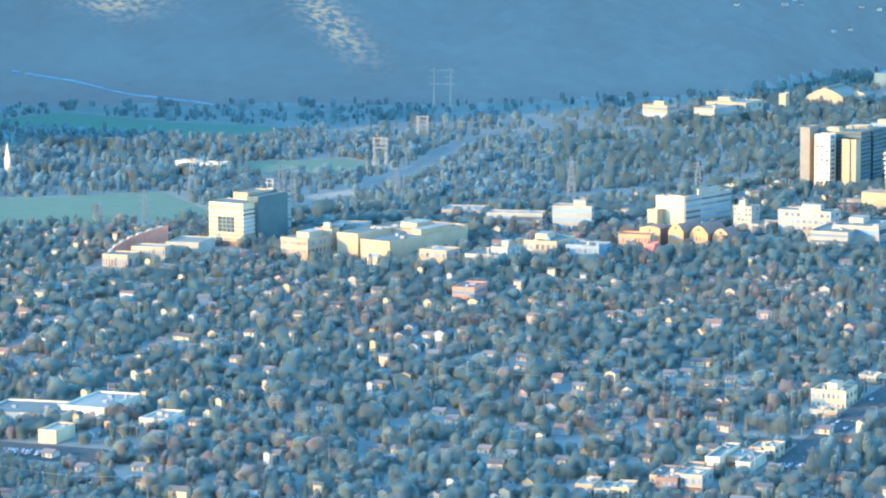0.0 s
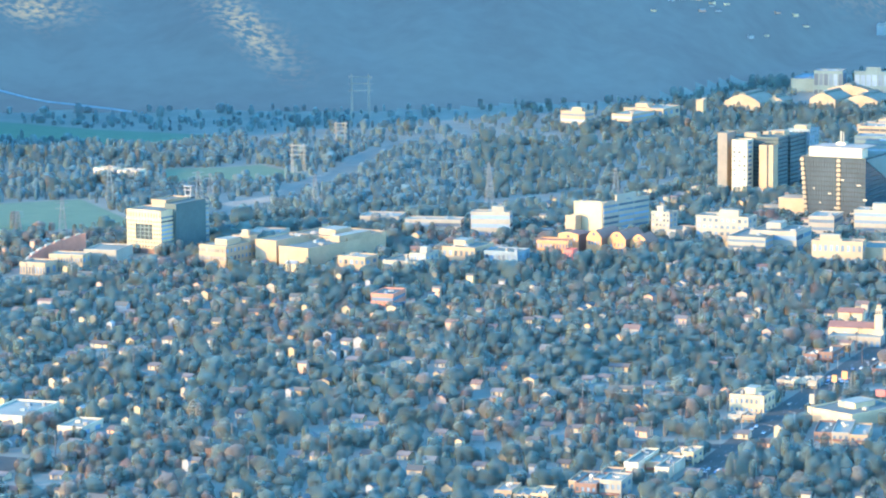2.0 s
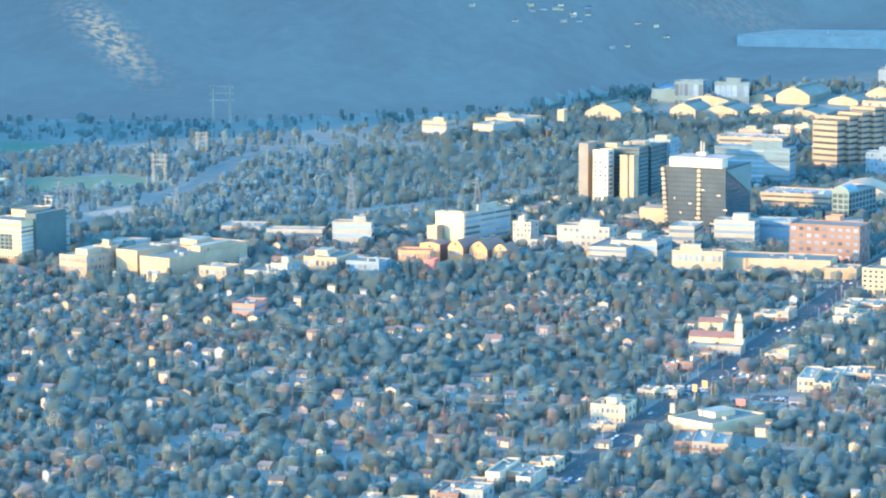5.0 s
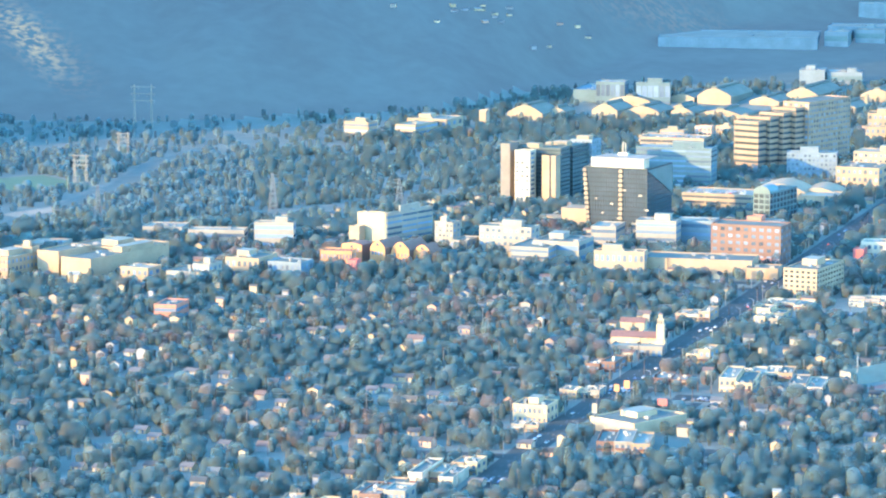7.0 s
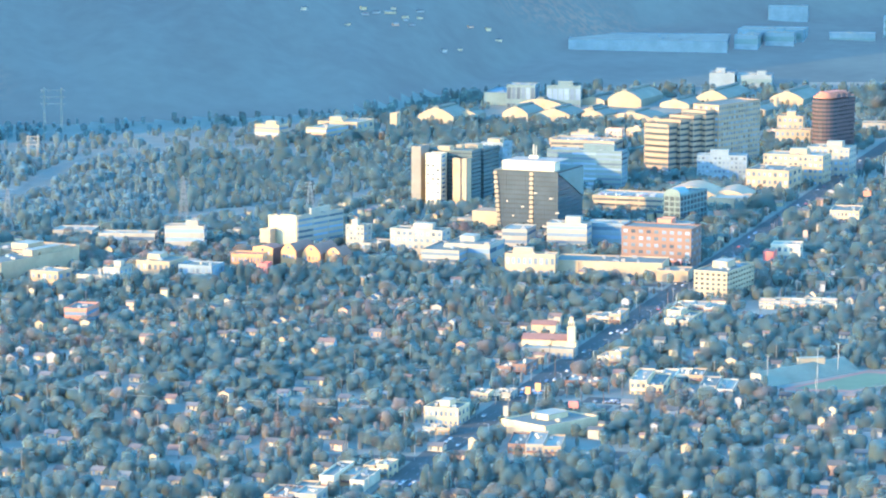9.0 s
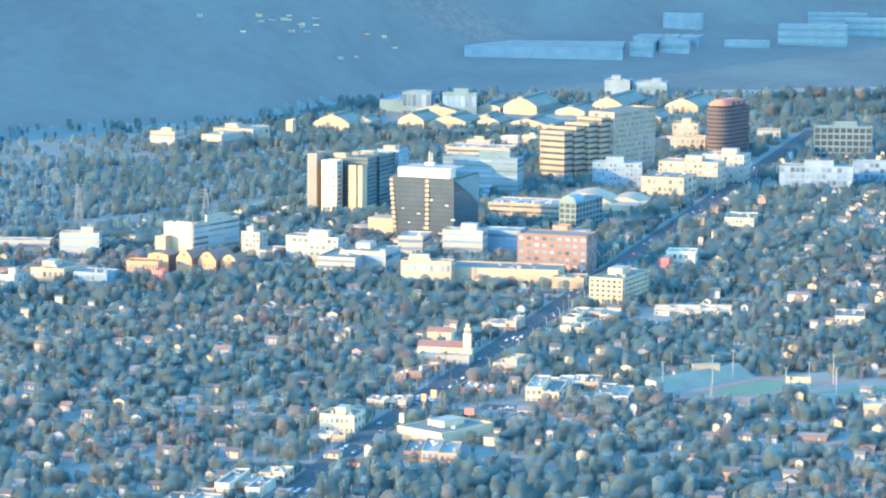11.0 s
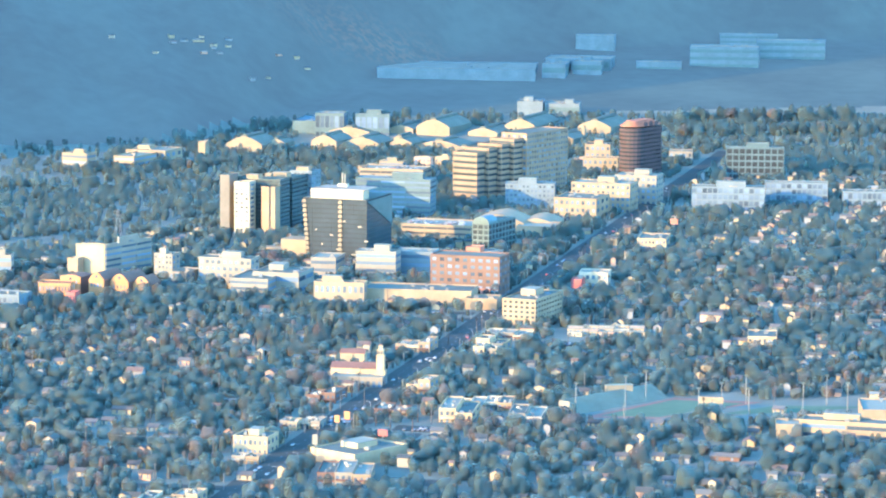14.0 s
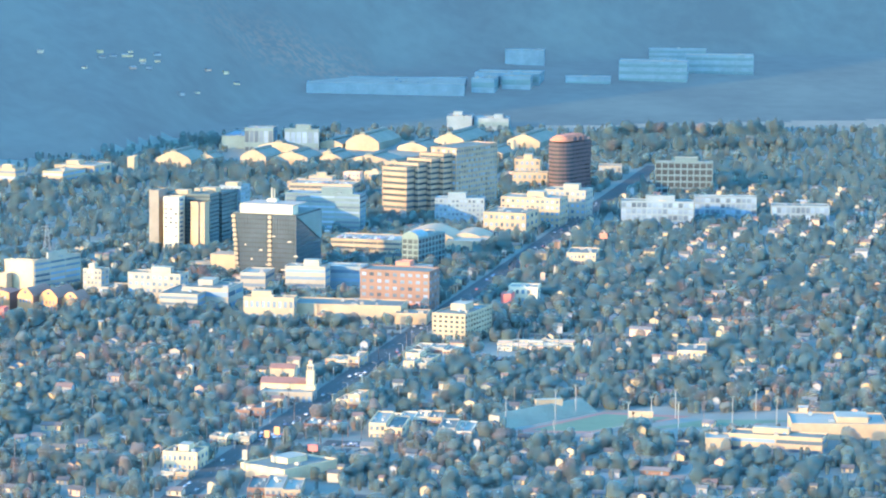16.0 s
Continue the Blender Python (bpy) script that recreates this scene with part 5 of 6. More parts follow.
# ---------------------------------------------------------------- street furniture and cars
CAR_PAINT = palette("car_paint", ((0.0, (0.672, 0.610, 0.511)), (0.3, (0.109, 0.102, 0.102)), (0.5, (0.385, 0.362, 0.321)), (0.7, (0.500, 0.093, 0.074)), (0.82, (0.132, 0.176, 0.258)), (0.92, (0.730, 0.640, 0.477))), "object", rough=0.35, spec=0.2, shift=0.02)


def car_meshes():
    body = Solid().along([(-0.88, 0.32), (-0.9, 0.75), (-0.8, 0.9), (0.8, 0.9), (0.9, 0.75), (0.88, 0.32)], -2.2, 2.2)
    cabin = Solid()
    lo = [(-0.78, -1.5), (0.78, -1.5), (0.78, 1.0), (-0.78, 1.0)]
    hi = [(-0.62, -1.0), (0.62, -1.0), (0.62, 0.4), (-0.62, 0.4)]
    cabin.quad(*[(x, y, 1.45) for x, y in hi])
    for i in range(4):
        a, b, c, d = lo[i], lo[(i + 1) % 4], hi[(i + 1) % 4], hi[i]
        cabin.quad((*a, 0.88), (*b, 0.88), (*c, 1.45), (*d, 1.45))
    wheel = Solid()
    ring = [(0.33 * math.cos(k * math.pi / 5), 0.33 * math.sin(k * math.pi / 5)) for k in range(10)]
    wheel.f = [tuple(range(9, -1, -1)), tuple(range(10, 20))] + [(i, (i + 1) % 10, 10 + (i + 1) % 10, 10 + i) for i in range(10)]
    wheel.v = [(-0.11, y, z) for y, z in ring] + [(0.11, y, z) for y, z in ring]
    return body.mesh("body", CAR_PAINT), cabin.mesh("cabin", MAT["glass"]), wheel.mesh("wheel", MAT["dark"])


car = thing("car", BOULEVARD[1][0] + 6, BOULEVARD[1][1], 0.13, GRID, "small parked or waiting car on asphalt", "car", "cars on the streets")
BODY, CABIN, WHEEL = car_meshes()
part("body", BODY, CAR_PAINT, car)
part("cabin", CABIN, "glass", car, "dark glazed cabin")
for x in (-0.8, 0.8):
    for y in (-1.35, 1.35):
        part("wheel", WHEEL, "dark", car).matrix_basis = pose(x, y, 0.33)
pick = random.Random(11)
heading = math.degrees(math.atan2(dy, dx)) - 90
for k in range(56):
    s, o = pick.uniform(20, length - 20), pick.choice((-9.2, -4.6, -2.2, 2.2, 4.6, 9.2))
    copy_thing(car, pose(ax + dx * s - dy * o, ay + dy * s + dx * o, 0.13, 0, 0, heading + (180 if o > 0 else 0)))


def park(x, y, z, rot, nx, ny, gap=3.0):
    """Rows of parked cars."""
    m = pose(x, y, z, 0, 0, rot)
    for i in range(nx):
        for j in range(ny):
            if pick.random() < 0.5:
                copy_thing(car, m @ pose((i - nx / 2) * gap, (j - ny / 2) * 7.0, 0, 0, 0, pick.choice((0, 180))))


LOTS = ((137.7, 2053.5, 10, 2, 40, 20), (160.0, 2072.7, 8, 2, 34, 20), (116.1, 2104.3, 8, 2, 34, 18), (142.5, 1904.5, 6, 2, 30, 20), (32.9, 1825.4, 6, 2, 26, 20), (-395.3, 1841.2, 12, 2, 90, 40), (330.0, 2003.5, 12, 1, 60, 12), (283.0, 2410.7, 9, 2, 40, 20), (218.8, 2566.1, 9, 1, 40, 14))
for x, y, nx, ny, lx, ly in LOTS:
    tagged(new("parking_lot", Solid().box(-lx / 2, lx / 2, -ly / 2, ly / 2, -0.5, 0.09).mesh("parking_lot", MAT["asphalt"])), "asphalt parking lot between low shops", "parking lot", kind="structure").matrix_basis = pose(x, y, 0, 0, 0, GRID)
    taken(x, y, lx, ly, GRID, 1)
    park(x, y, 0.10, GRID, nx, ny)
x, y, z, rot, L, W, H = 253.0, 3039.5, 0, -20.0, 64.8, 44.5, 13.3
park(x, y, H - 0.88, rot, 18, 3, 3.2)
x, y, z, rot, L, W, H = 240.9, 3484.0, 0, -18, 67.2, 37.6, 17
park(x, y, H - 0.88, rot, 16, 2, 3.6)


def pole_mesh():
    s = Solid().beam((0, 0, -0.6), (0, 0, 12), 0.42)
    return s.mesh("pole", MAT["wood"]), Solid().beam((-1.3, 0, 11), (1.3, 0, 11), 0.25).mesh("crossarm", MAT["wood"])


POLE, ARM = pole_mesh()


def utility_pole(x, y, h=1.0):
    ob = thing("utility_pole", x, y, 0, GRID, "wooden utility pole with crossarm", "utility pole", "utility poles")
    for me, nm in ((POLE, "pole"), (ARM, "crossarm")):
        part(nm, me, "wood", ob).matrix_basis = Matrix.Diagonal((1, 1, h, 1))
    TAKEN.append((x, y, 1.5, 1.5, 1, 0))
    return Vector((x, y, 11 * h))


for k in range(80):
    y = pick.uniform(1750, 2750)
    utility_pole(pick.uniform(-0.21, 0.23) * y, y, pick.uniform(0.9, 1.25))


def cable(a, b, label):
    """A slack cable between two poles."""
    s, n, r = Solid(), 24, 0.065
    for k in range(n + 1):
        p = a.lerp(b, k / n) - Vector((0, 0, 3.0 * 4 * (k / n) * (1 - k / n)))
        s.v += [(p.x, p.y - r, p.z), (p.x, p.y, p.z - r), (p.x, p.y + r, p.z), (p.x, p.y, p.z + r)]
        if k:
            s.f += [(4 * k - 4 + i, 4 * k - 4 + (i + 1) % 4, 4 * k + (i + 1) % 4, 4 * k + i) for i in range(4)]
    ob = thing("power_cable", 0, 0, 0, 0, label, "cable")
    part("strand", s, "steel", ob)


for p, q in (((-188.6, 2057.7), (-78.6, 2017.5)), ((-78.6, 2017.5), (29.7, 1982.8)), ((329.3, 2538.0), (425.8, 2517.2)), ((425.8, 2517.2), (543.4, 2478.8)), ((-392.3, 1739.4), (-309.5, 1718.6))):
    cable(utility_pole(*p, 1.25), utility_pole(*q, 1.25), "slack overhead cable between utility poles")

# lamp standards of the boulevard
lamp = thing("street_lamp", 0, 0, 0, 0, "grey steel street lamp with curved arm", "street lamp", "street lamps of the boulevard")
part("pole", Solid().beam((0, 0, -0.3), (0, 0, 9), 0.28), "steel", lamp)
part("arm", Solid().beam((0, 0, 9), (1.2, 0, 9.6), 0.16).beam((1.2, 0, 9.6), (2.6, 0, 9.7), 0.16), "steel", lamp)
part("lamp_head", Solid().box(2.3, 3.2, -0.2, 0.2, 9.5, 9.75), "white", lamp)
first = True
for k in range(int(length / 45)):
    for side in (-1, 1):
        s, o = 45 * k + (20 if side > 0 else 0), side * 12.4
        m = pose(ax + dx * s - dy * o, ay + dy * s + dx * o, 0, 0, 0, heading + (0 if side > 0 else 180))
        if first:
            lamp.matrix_basis, first = m, False
        else:
            copy_thing(lamp, m)

# palms
frond = Solid()
for k in range(18):
    a, e = k * 2.4, -0.5 + 0.09 * k
    c, s = math.cos(a), math.sin(a)
    r1, r2 = 1.2 * math.cos(e), 2.3 * math.cos(e * 0.4)
    frond.quad((0, 0, 12), (c * r1 - s * 0.35, s * r1 + c * 0.35, 12 + 1.3 * math.sin(e) + 0.4), (c * r2, s * r2, 12 + 1.6 * math.sin(e) - 0.5), (c * r1 + s * 0.35, s * r1 - c * 0.35, 12 + 1.3 * math.sin(e) + 0.4))
frond_mesh = frond.mesh("crown", LEAF)
frond_mesh.attributes.new("tint", "FLOAT", "POINT").data.foreach_set("value", [0.4] * len(frond.v))
palm = thing("palm_tree", 0, 0, 0, 0, "tall slender fan palm beside the street", "palm tree", "street palms")
part("trunk", Solid().beam((0, 0, -0.5), (0.1, 0, 6), 0.5).beam((0.1, 0, 6), (0, 0, 12.1), 0.36), "bark", palm)
part("crown", frond_mesh, LEAF, palm)
palm.matrix_basis = pose(129.2, 2209.2, 0)
for x, y in ((130.1, 2161.8), (123.5, 2187.4), (140.3, 2061.1), (149.9, 2104.3), (160.0, 2096.3), (358.9, 2861.7), (364.1, 2883.8), (354.3, 2843.5), (80.5, 2104.3), (70.9, 2084.4), (204.9, 2400.3), (230.0, 2453.2), (132.7, 2084.4), (152.8, 2045.8), (342.5, 2103.8), (258.2, 2701.5), (456.1, 3060.8), (511.5, 3128.5), (567.9, 3144.8), (32.1, 2209.2), (-65.0, 2209.2), (-110.8, 2084.4), (-203.1, 2209.2), (-261.8, 2138.8), (-309.7, 2017.8)):
    copy_thing(palm, pose(x, y, 0, 0, 0, pick.uniform(0, 360)))
    TAKEN.append((x, y, 3, 3, 1, 0))


def sign(name, x, y, h, w, t, mat, label):
    ob = thing(name, x, y, 0, GRID, label, "sign")
    part("post", Solid().beam((0, 0, -0.4), (0, 0, h - t), 0.5), "steel", ob)
    part("panel", Solid().box(-w / 2, w / 2, -0.3, 0.3, h - t, h).box(-w / 2 + 0.3, w / 2 - 0.3, -0.36, -0.3, h - t + 0.3, h - 0.3), mat, ob)


sign("pole_sign", 113.0, 2053.5, 15, 3.6, 5, "orange_brick", "rounded orange sign on a tall post")
sign("pole_sign", 106.4, 2045.8, 14, 3.2, 4.5, "orange_brick", "small orange sign on a tall post")
sign("pole_sign", 89.3, 1965.7, 17, 3.0, 6.0, "white", "white and red sign on a tall post")
sign("pole_sign", 132.3, 2012.3, 11, 6, 4, "red", "round red sign over a store")
sign("billboard", 468.1, 3060.5, 13, 7, 5, "pink", "salmon billboard beside the boulevard")
sign("billboard", 352.2, 2572.7, 9, 9, 3.2, "pink", "long salmon billboard among trees")
sign("billboard", 211.3, 2209.2, 9, 6, 4, "cream", "small pale billboard beside shops")


def sunlit_house(x, y, length, height, wall):
    """A house placed at a bright speck of the view, with trees cleared towards the camera."""
    two = height > 4.5
    label = {"bright": "white", "cream_bright": "cream", "orange_plaster": "apricot", "brick": "red brick"}[wall] + (" two-storey house with low gabled roof in sunlight" if two else " bungalow with low gabled roof in sunlight")
    turn = GRID + (x * 7 + y * 3) % 14 - 12
    ob = thing("house", x, y, 0, turn, label, "house", "houses of the neighbourhood")
    gabled(ob, x, y, 0, turn, length, 8.0, height, wall, "shingle", 1.3)
    TAKEN.append((x - 4, y - 13, length / 2 + 1, 12, 1, 0))



def mobile_home(x, y, turn, wall):
    """A flat-roofed trailer home with a low front step."""
    ob = thing("mobile_home", x, y, 0, turn, "pale mobile home with shallow roof in low sunlight", "mobile home", "mobile homes of the park")
    part("body", Solid().box(-5.5, 5.5, -2.1, 2.1, -0.5, 3.1), wall, ob)
    part("roof", Solid().along([(-2.4, 3.1), (-2.4, 3.3), (0, 3.9), (2.4, 3.3), (2.4, 3.1)], -5.8, 5.8), "roof_white", ob).matrix_basis = pose(0, 0, 0, 0, 0, 90)
    for u in (-3.2, 2.6):
        part("window", Solid().box(u - 0.8, u + 0.8, -2.16, -2.1, 1.4, 2.4), "glass", ob)
    part("door", Solid().box(-0.5, 0.5, -2.17, -2.1, -0.3, 2.1), "dark_metal", ob)
    TAKEN.append((x - 4, y - 6, 9, 7, 1, 0))


for k in range(15):
    mobile_home(302 + 11.5 * (k % 5) + 2 * (k // 5), 2446 + 14 * (k // 5) + 3 * (k % 2), GRID + 4 * (k % 3), ("bright", "cream_bright", "orange_plaster", "cream_bright")[k * 7 % 4])

# ---------------------------------------------------------------- houses with sunlit walls
sunlit_house(-246.8, 1972.7, 7.0, 3.4, "bright")
sunlit_house(-188.0, 1941.4, 7.0, 3.0, "bright")
sunlit_house(-177.0, 1962.2, 7.0, 2.8, "cream_bright")
sunlit_house(-166.8, 1939.7, 7.6, 2.8, "cream_bright")
sunlit_house(-145.1, 1981.6, 7.1, 2.8, "bright")
sunlit_house(-189.7, 1850.0, 7.0, 2.8, "cream_bright")
sunlit_house(-202.6, 1853.1, 7.0, 2.8, "cream_bright")
sunlit_house(-208.4, 2233.7, 7.0, 2.8, "bright")
sunlit_house(-185.8, 2254.2, 7.0, 2.8, "bright")
sunlit_house(-198.5, 2161.8, 7.0, 2.8, "cream_bright")
sunlit_house(-161.4, 2159.7, 9.2, 2.8, "cream_bright")
sunlit_house(-139.6, 2149.2, 7.0, 2.9, "bright")
sunlit_house(-89.9, 2325.0, 7.0, 2.8, "cream_bright")
sunlit_house(-83.3, 2327.4, 7.0, 2.8, "bright")
sunlit_house(-70.5, 2332.3, 7.0, 2.8, "cream_bright")
sunlit_house(-96.3, 2140.9, 7.0, 2.8, "orange_plaster")
sunlit_house(-24.9, 2134.7, 12.9, 3.6, "cream_bright")
sunlit_house(-43.9, 2094.3, 7.0, 2.8, "bright")
sunlit_house(-33.4, 2100.3, 7.0, 2.8, "bright")
sunlit_house(-4.9, 2074.7, 7.0, 2.8, "bright")
sunlit_house(28.3, 2061.1, 7.0, 2.8, "cream_bright")
sunlit_house(-8.8, 1921.1, 7.5, 3.9, "orange_plaster")
sunlit_house(16.1, 2320.1, 9.1, 4.7, "orange_plaster")
sunlit_house(-64.5, 1941.4, 7.0, 2.8, "cream_bright")
sunlit_house(-47.2, 1934.6, 7.0, 2.8, "bright")
sunlit_house(-75.8, 1995.9, 7.0, 2.8, "bright")
sunlit_house(-141.3, 1853.1, 7.0, 2.8, "cream_bright")
sunlit_house(-124.9, 1917.7, 7.0, 2.8, "bright")
sunlit_house(-162.0, 1856.2, 7.0, 2.8, "cream_bright")
sunlit_house(-98.6, 2049.6, 7.0, 2.8, "bright")
sunlit_house(119.4, 2349.5, 7.5, 4.0, "cream_bright")
sunlit_house(-16.2, 1955.2, 7.0, 2.8, "cream_bright")
sunlit_house(18.8, 1810.3, 7.0, 2.8, "bright")
sunlit_house(-51.1, 1833.0, 7.0, 2.8, "cream_bright")
sunlit_house(-97.4, 1825.4, 7.0, 2.8, "bright")
sunlit_house(47.5, 1917.7, 8.9, 3.3, "bright")
sunlit_house(59.8, 1894.6, 7.0, 2.8, "orange_plaster")
sunlit_house(249.4, 1939.1, 7.0, 3.0, "cream_bright")
sunlit_house(272.7, 1967.9, 7.0, 2.8, "cream_bright")
sunlit_house(294.2, 1967.0, 7.0, 2.8, "bright")
sunlit_house(269.9, 2078.8, 7.0, 2.8, "cream_bright")
sunlit_house(340.2, 2313.3, 7.0, 2.8, "bright")
sunlit_house(466.0, 2577.8, 7.0, 4.0, "bright")
sunlit_house(485.1, 2580.2, 7.0, 4.4, "bright")
sunlit_house(414.1, 2511.8, 16.2, 6.0, "orange_plaster")
sunlit_house(357.5, 2609.0, 8.4, 3.1, "orange_plaster")
sunlit_house(473.9, 2340.4, 7.0, 3.2, "bright")
sunlit_house(514.3, 2597.6, 7.0, 3.6, "bright")
sunlit_house(337.2, 1828.8, 7.0, 2.8, "cream_bright")
sunlit_house(376.6, 1822.3, 7.0, 2.8, "cream_bright")
sunlit_house(364.9, 1903.3, 7.6, 2.8, "cream_bright")
sunlit_house(333.7, 1963.5, 17.7, 2.8, "brick")
sunlit_house(276.9, 2193.1, 8.6, 3.4, "bright")
sunlit_house(295.2, 2183.6, 7.0, 3.4, "cream_bright")
sunlit_house(394.9, 2122.1, 7.0, 2.8, "cream_bright")
sunlit_house(321.6, 2211.2, 7.0, 2.8, "cream_bright")
sunlit_house(419.0, 2401.6, 13.0, 3.7, "cream_bright")
sunlit_house(445.5, 2411.2, 10.4, 3.3, "bright")
sunlit_house(378.1, 2326.6, 7.0, 2.8, "cream_bright")
sunlit_house(203.3, 1976.3, 7.0, 2.8, "bright")
sunlit_house(167.8, 1844.3, 7.0, 2.8, "cream_bright")
sunlit_house(218.7, 1903.2, 7.0, 2.8, "bright")
sunlit_house(241.2, 1848.8, 7.0, 2.8, "cream_bright")
sunlit_house(289.6, 1895.1, 7.0, 2.8, "bright")
sunlit_house(364.6, 2043.5, 7.0, 2.8, "cream_bright")
sunlit_house(316.2, 2026.5, 7.0, 2.8, "bright")
sunlit_house(-329.2, 2236.6, 7.0, 3.1, "bright")
sunlit_house(-383.5, 2176.2, 7.8, 3.0, "bright")
sunlit_house(-350.8, 2190.7, 7.0, 2.8, "cream_bright")
sunlit_house(-372.5, 2218.8, 14.0, 3.0, "bright")
sunlit_house(-383.1, 2202.6, 7.0, 2.8, "cream_bright")
sunlit_house(-425.3, 2170.0, 7.0, 2.8, "cream_bright")
sunlit_house(-259.7, 1891.7, 7.0, 2.8, "cream_bright")
sunlit_house(-315.4, 1922.6, 7.0, 2.8, "orange_plaster")
sunlit_house(-332.2, 1884.8, 7.0, 2.8, "orange_plaster")
sunlit_house(-294.2, 1881.8, 7.0, 2.8, "cream_bright")
sunlit_house(-383.2, 1829.3, 7.0, 2.8, "bright")
sunlit_house(-356.9, 1792.3, 7.0, 2.8, "bright")
sunlit_house(-326.2, 1795.4, 7.0, 2.8, "cream_bright")
sunlit_house(-317.6, 2398.7, 7.0, 2.9, "cream_bright")
sunlit_house(-537.9, 2511.4, 7.0, 3.0, "cream_bright")
sunlit_house(-450.3, 2130.4, 7.0, 2.8, "bright")
sunlit_house(-384.2, 2033.2, 7.0, 2.8, "cream_bright")
sunlit_house(-323.8, 2136.1, 7.0, 2.8, "bright")
sunlit_house(-296.2, 2096.2, 7.0, 2.8, "bright")
sunlit_house(-468.8, 2287.1, 7.0, 2.8, "bright")
sunlit_house(-455.3, 2362.2, 7.0, 2.8, "cream_bright")
sunlit_house(-372.3, 2352.8, 7.0, 2.8, "bright")
sunlit_house(-474.0, 2216.7, 7.0, 2.8, "orange_plaster")
sunlit_house(474.3, 2386.3, 7.0, 3.3, "bright")
sunlit_house(523.4, 2345.0, 7.0, 3.2, "cream_bright")
sunlit_house(418.9, 2527.5, 8.2, 3.9, "orange_plaster")
sunlit_house(456.2, 2468.5, 8.9, 3.4, "bright")
sunlit_house(550.2, 2611.9, 7.0, 3.6, "bright")
sunlit_house(556.6, 2382.0, 7.0, 3.3, "cream_bright")
sunlit_house(387.9, 2243.1, 7.0, 2.8, "cream_bright")
sunlit_house(407.3, 1939.7, 7.0, 2.8, "bright")
sunlit_house(450.1, 1963.7, 7.0, 2.8, "cream_bright")
sunlit_house(342.2, 1935.0, 7.0, 2.8, "bright")
sunlit_house(309.3, 2076.1, 7.0, 2.8, "cream_bright")
sunlit_house(585.8, 2490.3, 7.0, 3.0, "bright")
sunlit_house(567.6, 2813.1, 7.0, 3.4, "cream_bright")
sunlit_house(640.2, 2922.9, 7.0, 3.5, "bright")
sunlit_house(712.8, 3085.1, 8.9, 4.3, "orange_plaster")
sunlit_house(647.3, 3131.6, 7.9, 4.3, "bright")
sunlit_house(566.9, 3047.7, 7.7, 3.6, "cream_bright")

# ---------------------------------------------------------------- houses and trees
rng = np.random.default_rng(7)
CA, SA = math.cos(radians(GRID)), math.sin(radians(GRID))


def in_view(x, y, pad=60):
    return (x > -0.232 * y - pad) & (x < 0.250 * y + pad)


def free(x, y, pad=0.0):
    ok = np.ones(len(x), bool)
    for cx, cy, hl, hd, c, s in TAKEN:
        dx, dy = x - cx, y - cy
        ok &= ~((np.abs(dx * c + dy * s) < hl + pad) & (np.abs(-dx * s + dy * c) < hd + pad))
    return ok


def raw_mesh(name, verts, faces, mat, tint=None, lean=None):
    """A mesh of many alike polygons from arrays."""
    n, k = faces.shape
    me = bpy.data.meshes.new(name)
    me.vertices.add(len(verts))
    me.vertices.foreach_set("co", verts.astype(np.float32).ravel())
    me.loops.add(n * k)
    me.loops.foreach_set("vertex_index", faces.astype(np.int32).ravel())
    me.polygons.add(n)
    me.polygons.foreach_set("loop_start", np.arange(0, n * k, k, dtype=np.int32))
    me.update(calc_edges=True)
    if tint is not None:
        me.attributes.new("tint", "FLOAT", "POINT").data.foreach_set("value", tint.astype(np.float32))
    if lean is not None:
        me.attributes.new("lean", "FLOAT_VECTOR", "POINT").data.foreach_set("vector", lean.astype(np.float32).ravel())
    me.materials.append(mat)
    return me


def house_arrays(w, d, h, r):
    """Walls and gabled roof of a house as arrays; the ridge runs along x."""
    o = 0.5
    wall = np.array([(x, y, z) for z in (-1, h) for x, y in ((-w, -d), (w, -d), (w, d), (-w, d))] + [(-w, 0, h + r), (w, 0, h + r)], float)
    wf = [(0, 1, 5, 4), (1, 2, 6, 5), (2, 3, 7, 6), (3, 0, 4, 7), (5, 6, 9, 9), (7, 4, 8, 8)]
    t = 0.25
    k = r / d
    roof = []
    for s in (-1, 1):
        e = [(-w - o, s * (d + o), h - o * k), (w + o, s * (d + o), h - o * k), (w + o, 0, h + r), (-w - o, 0, h + r)]
        roof += e + [(a, b, c + t) for a, b, c in e]
    rf = []
    for b in (0, 8):
        rf += [(b + 0, b + 1, b + 2, b + 3), (b + 4, b + 5, b + 6, b + 7), (b + 0, b + 1, b + 5, b + 4), (b + 1, b + 2, b + 6, b + 5), (b + 3, b + 0, b + 4, b + 7)]
    return wall, wf, np.array(roof, float), rf


# lots along the streets: blocks of 62 m between streets, a house every 17 m
lots = []
for i in range(-60, 100):
    for row in (-1, 1):
        for j in range(-80, 120):
            lots.append((62.0 * i + row * 15, 17.0 * j + (4 if row > 0 else 0)))
lots = np.array(lots)
lots += rng.uniform(-2.2, 2.2, lots.shape)
hx = lots[:, 0] * CA - (lots[:, 1] + 2500) * SA
hy = lots[:, 0] * SA + (lots[:, 1] + 2500) * CA
keep = (hy > 1500) & (hy < 3700) & in_view(hx, hy, 30)
keep &= (hy < 2750 + 0.9 * np.clip(hx + 350, 0, 900)) & (rng.random(len(hx)) < 0.55)
hx, hy = hx[keep], hy[keep]
keep = free(hx, hy, 6)
hx, hy = hx[keep], hy[keep]
order = np.argsort(hy + np.abs(hx) * 0.2)
hx, hy = hx[order], hy[order]
count = len(hx)
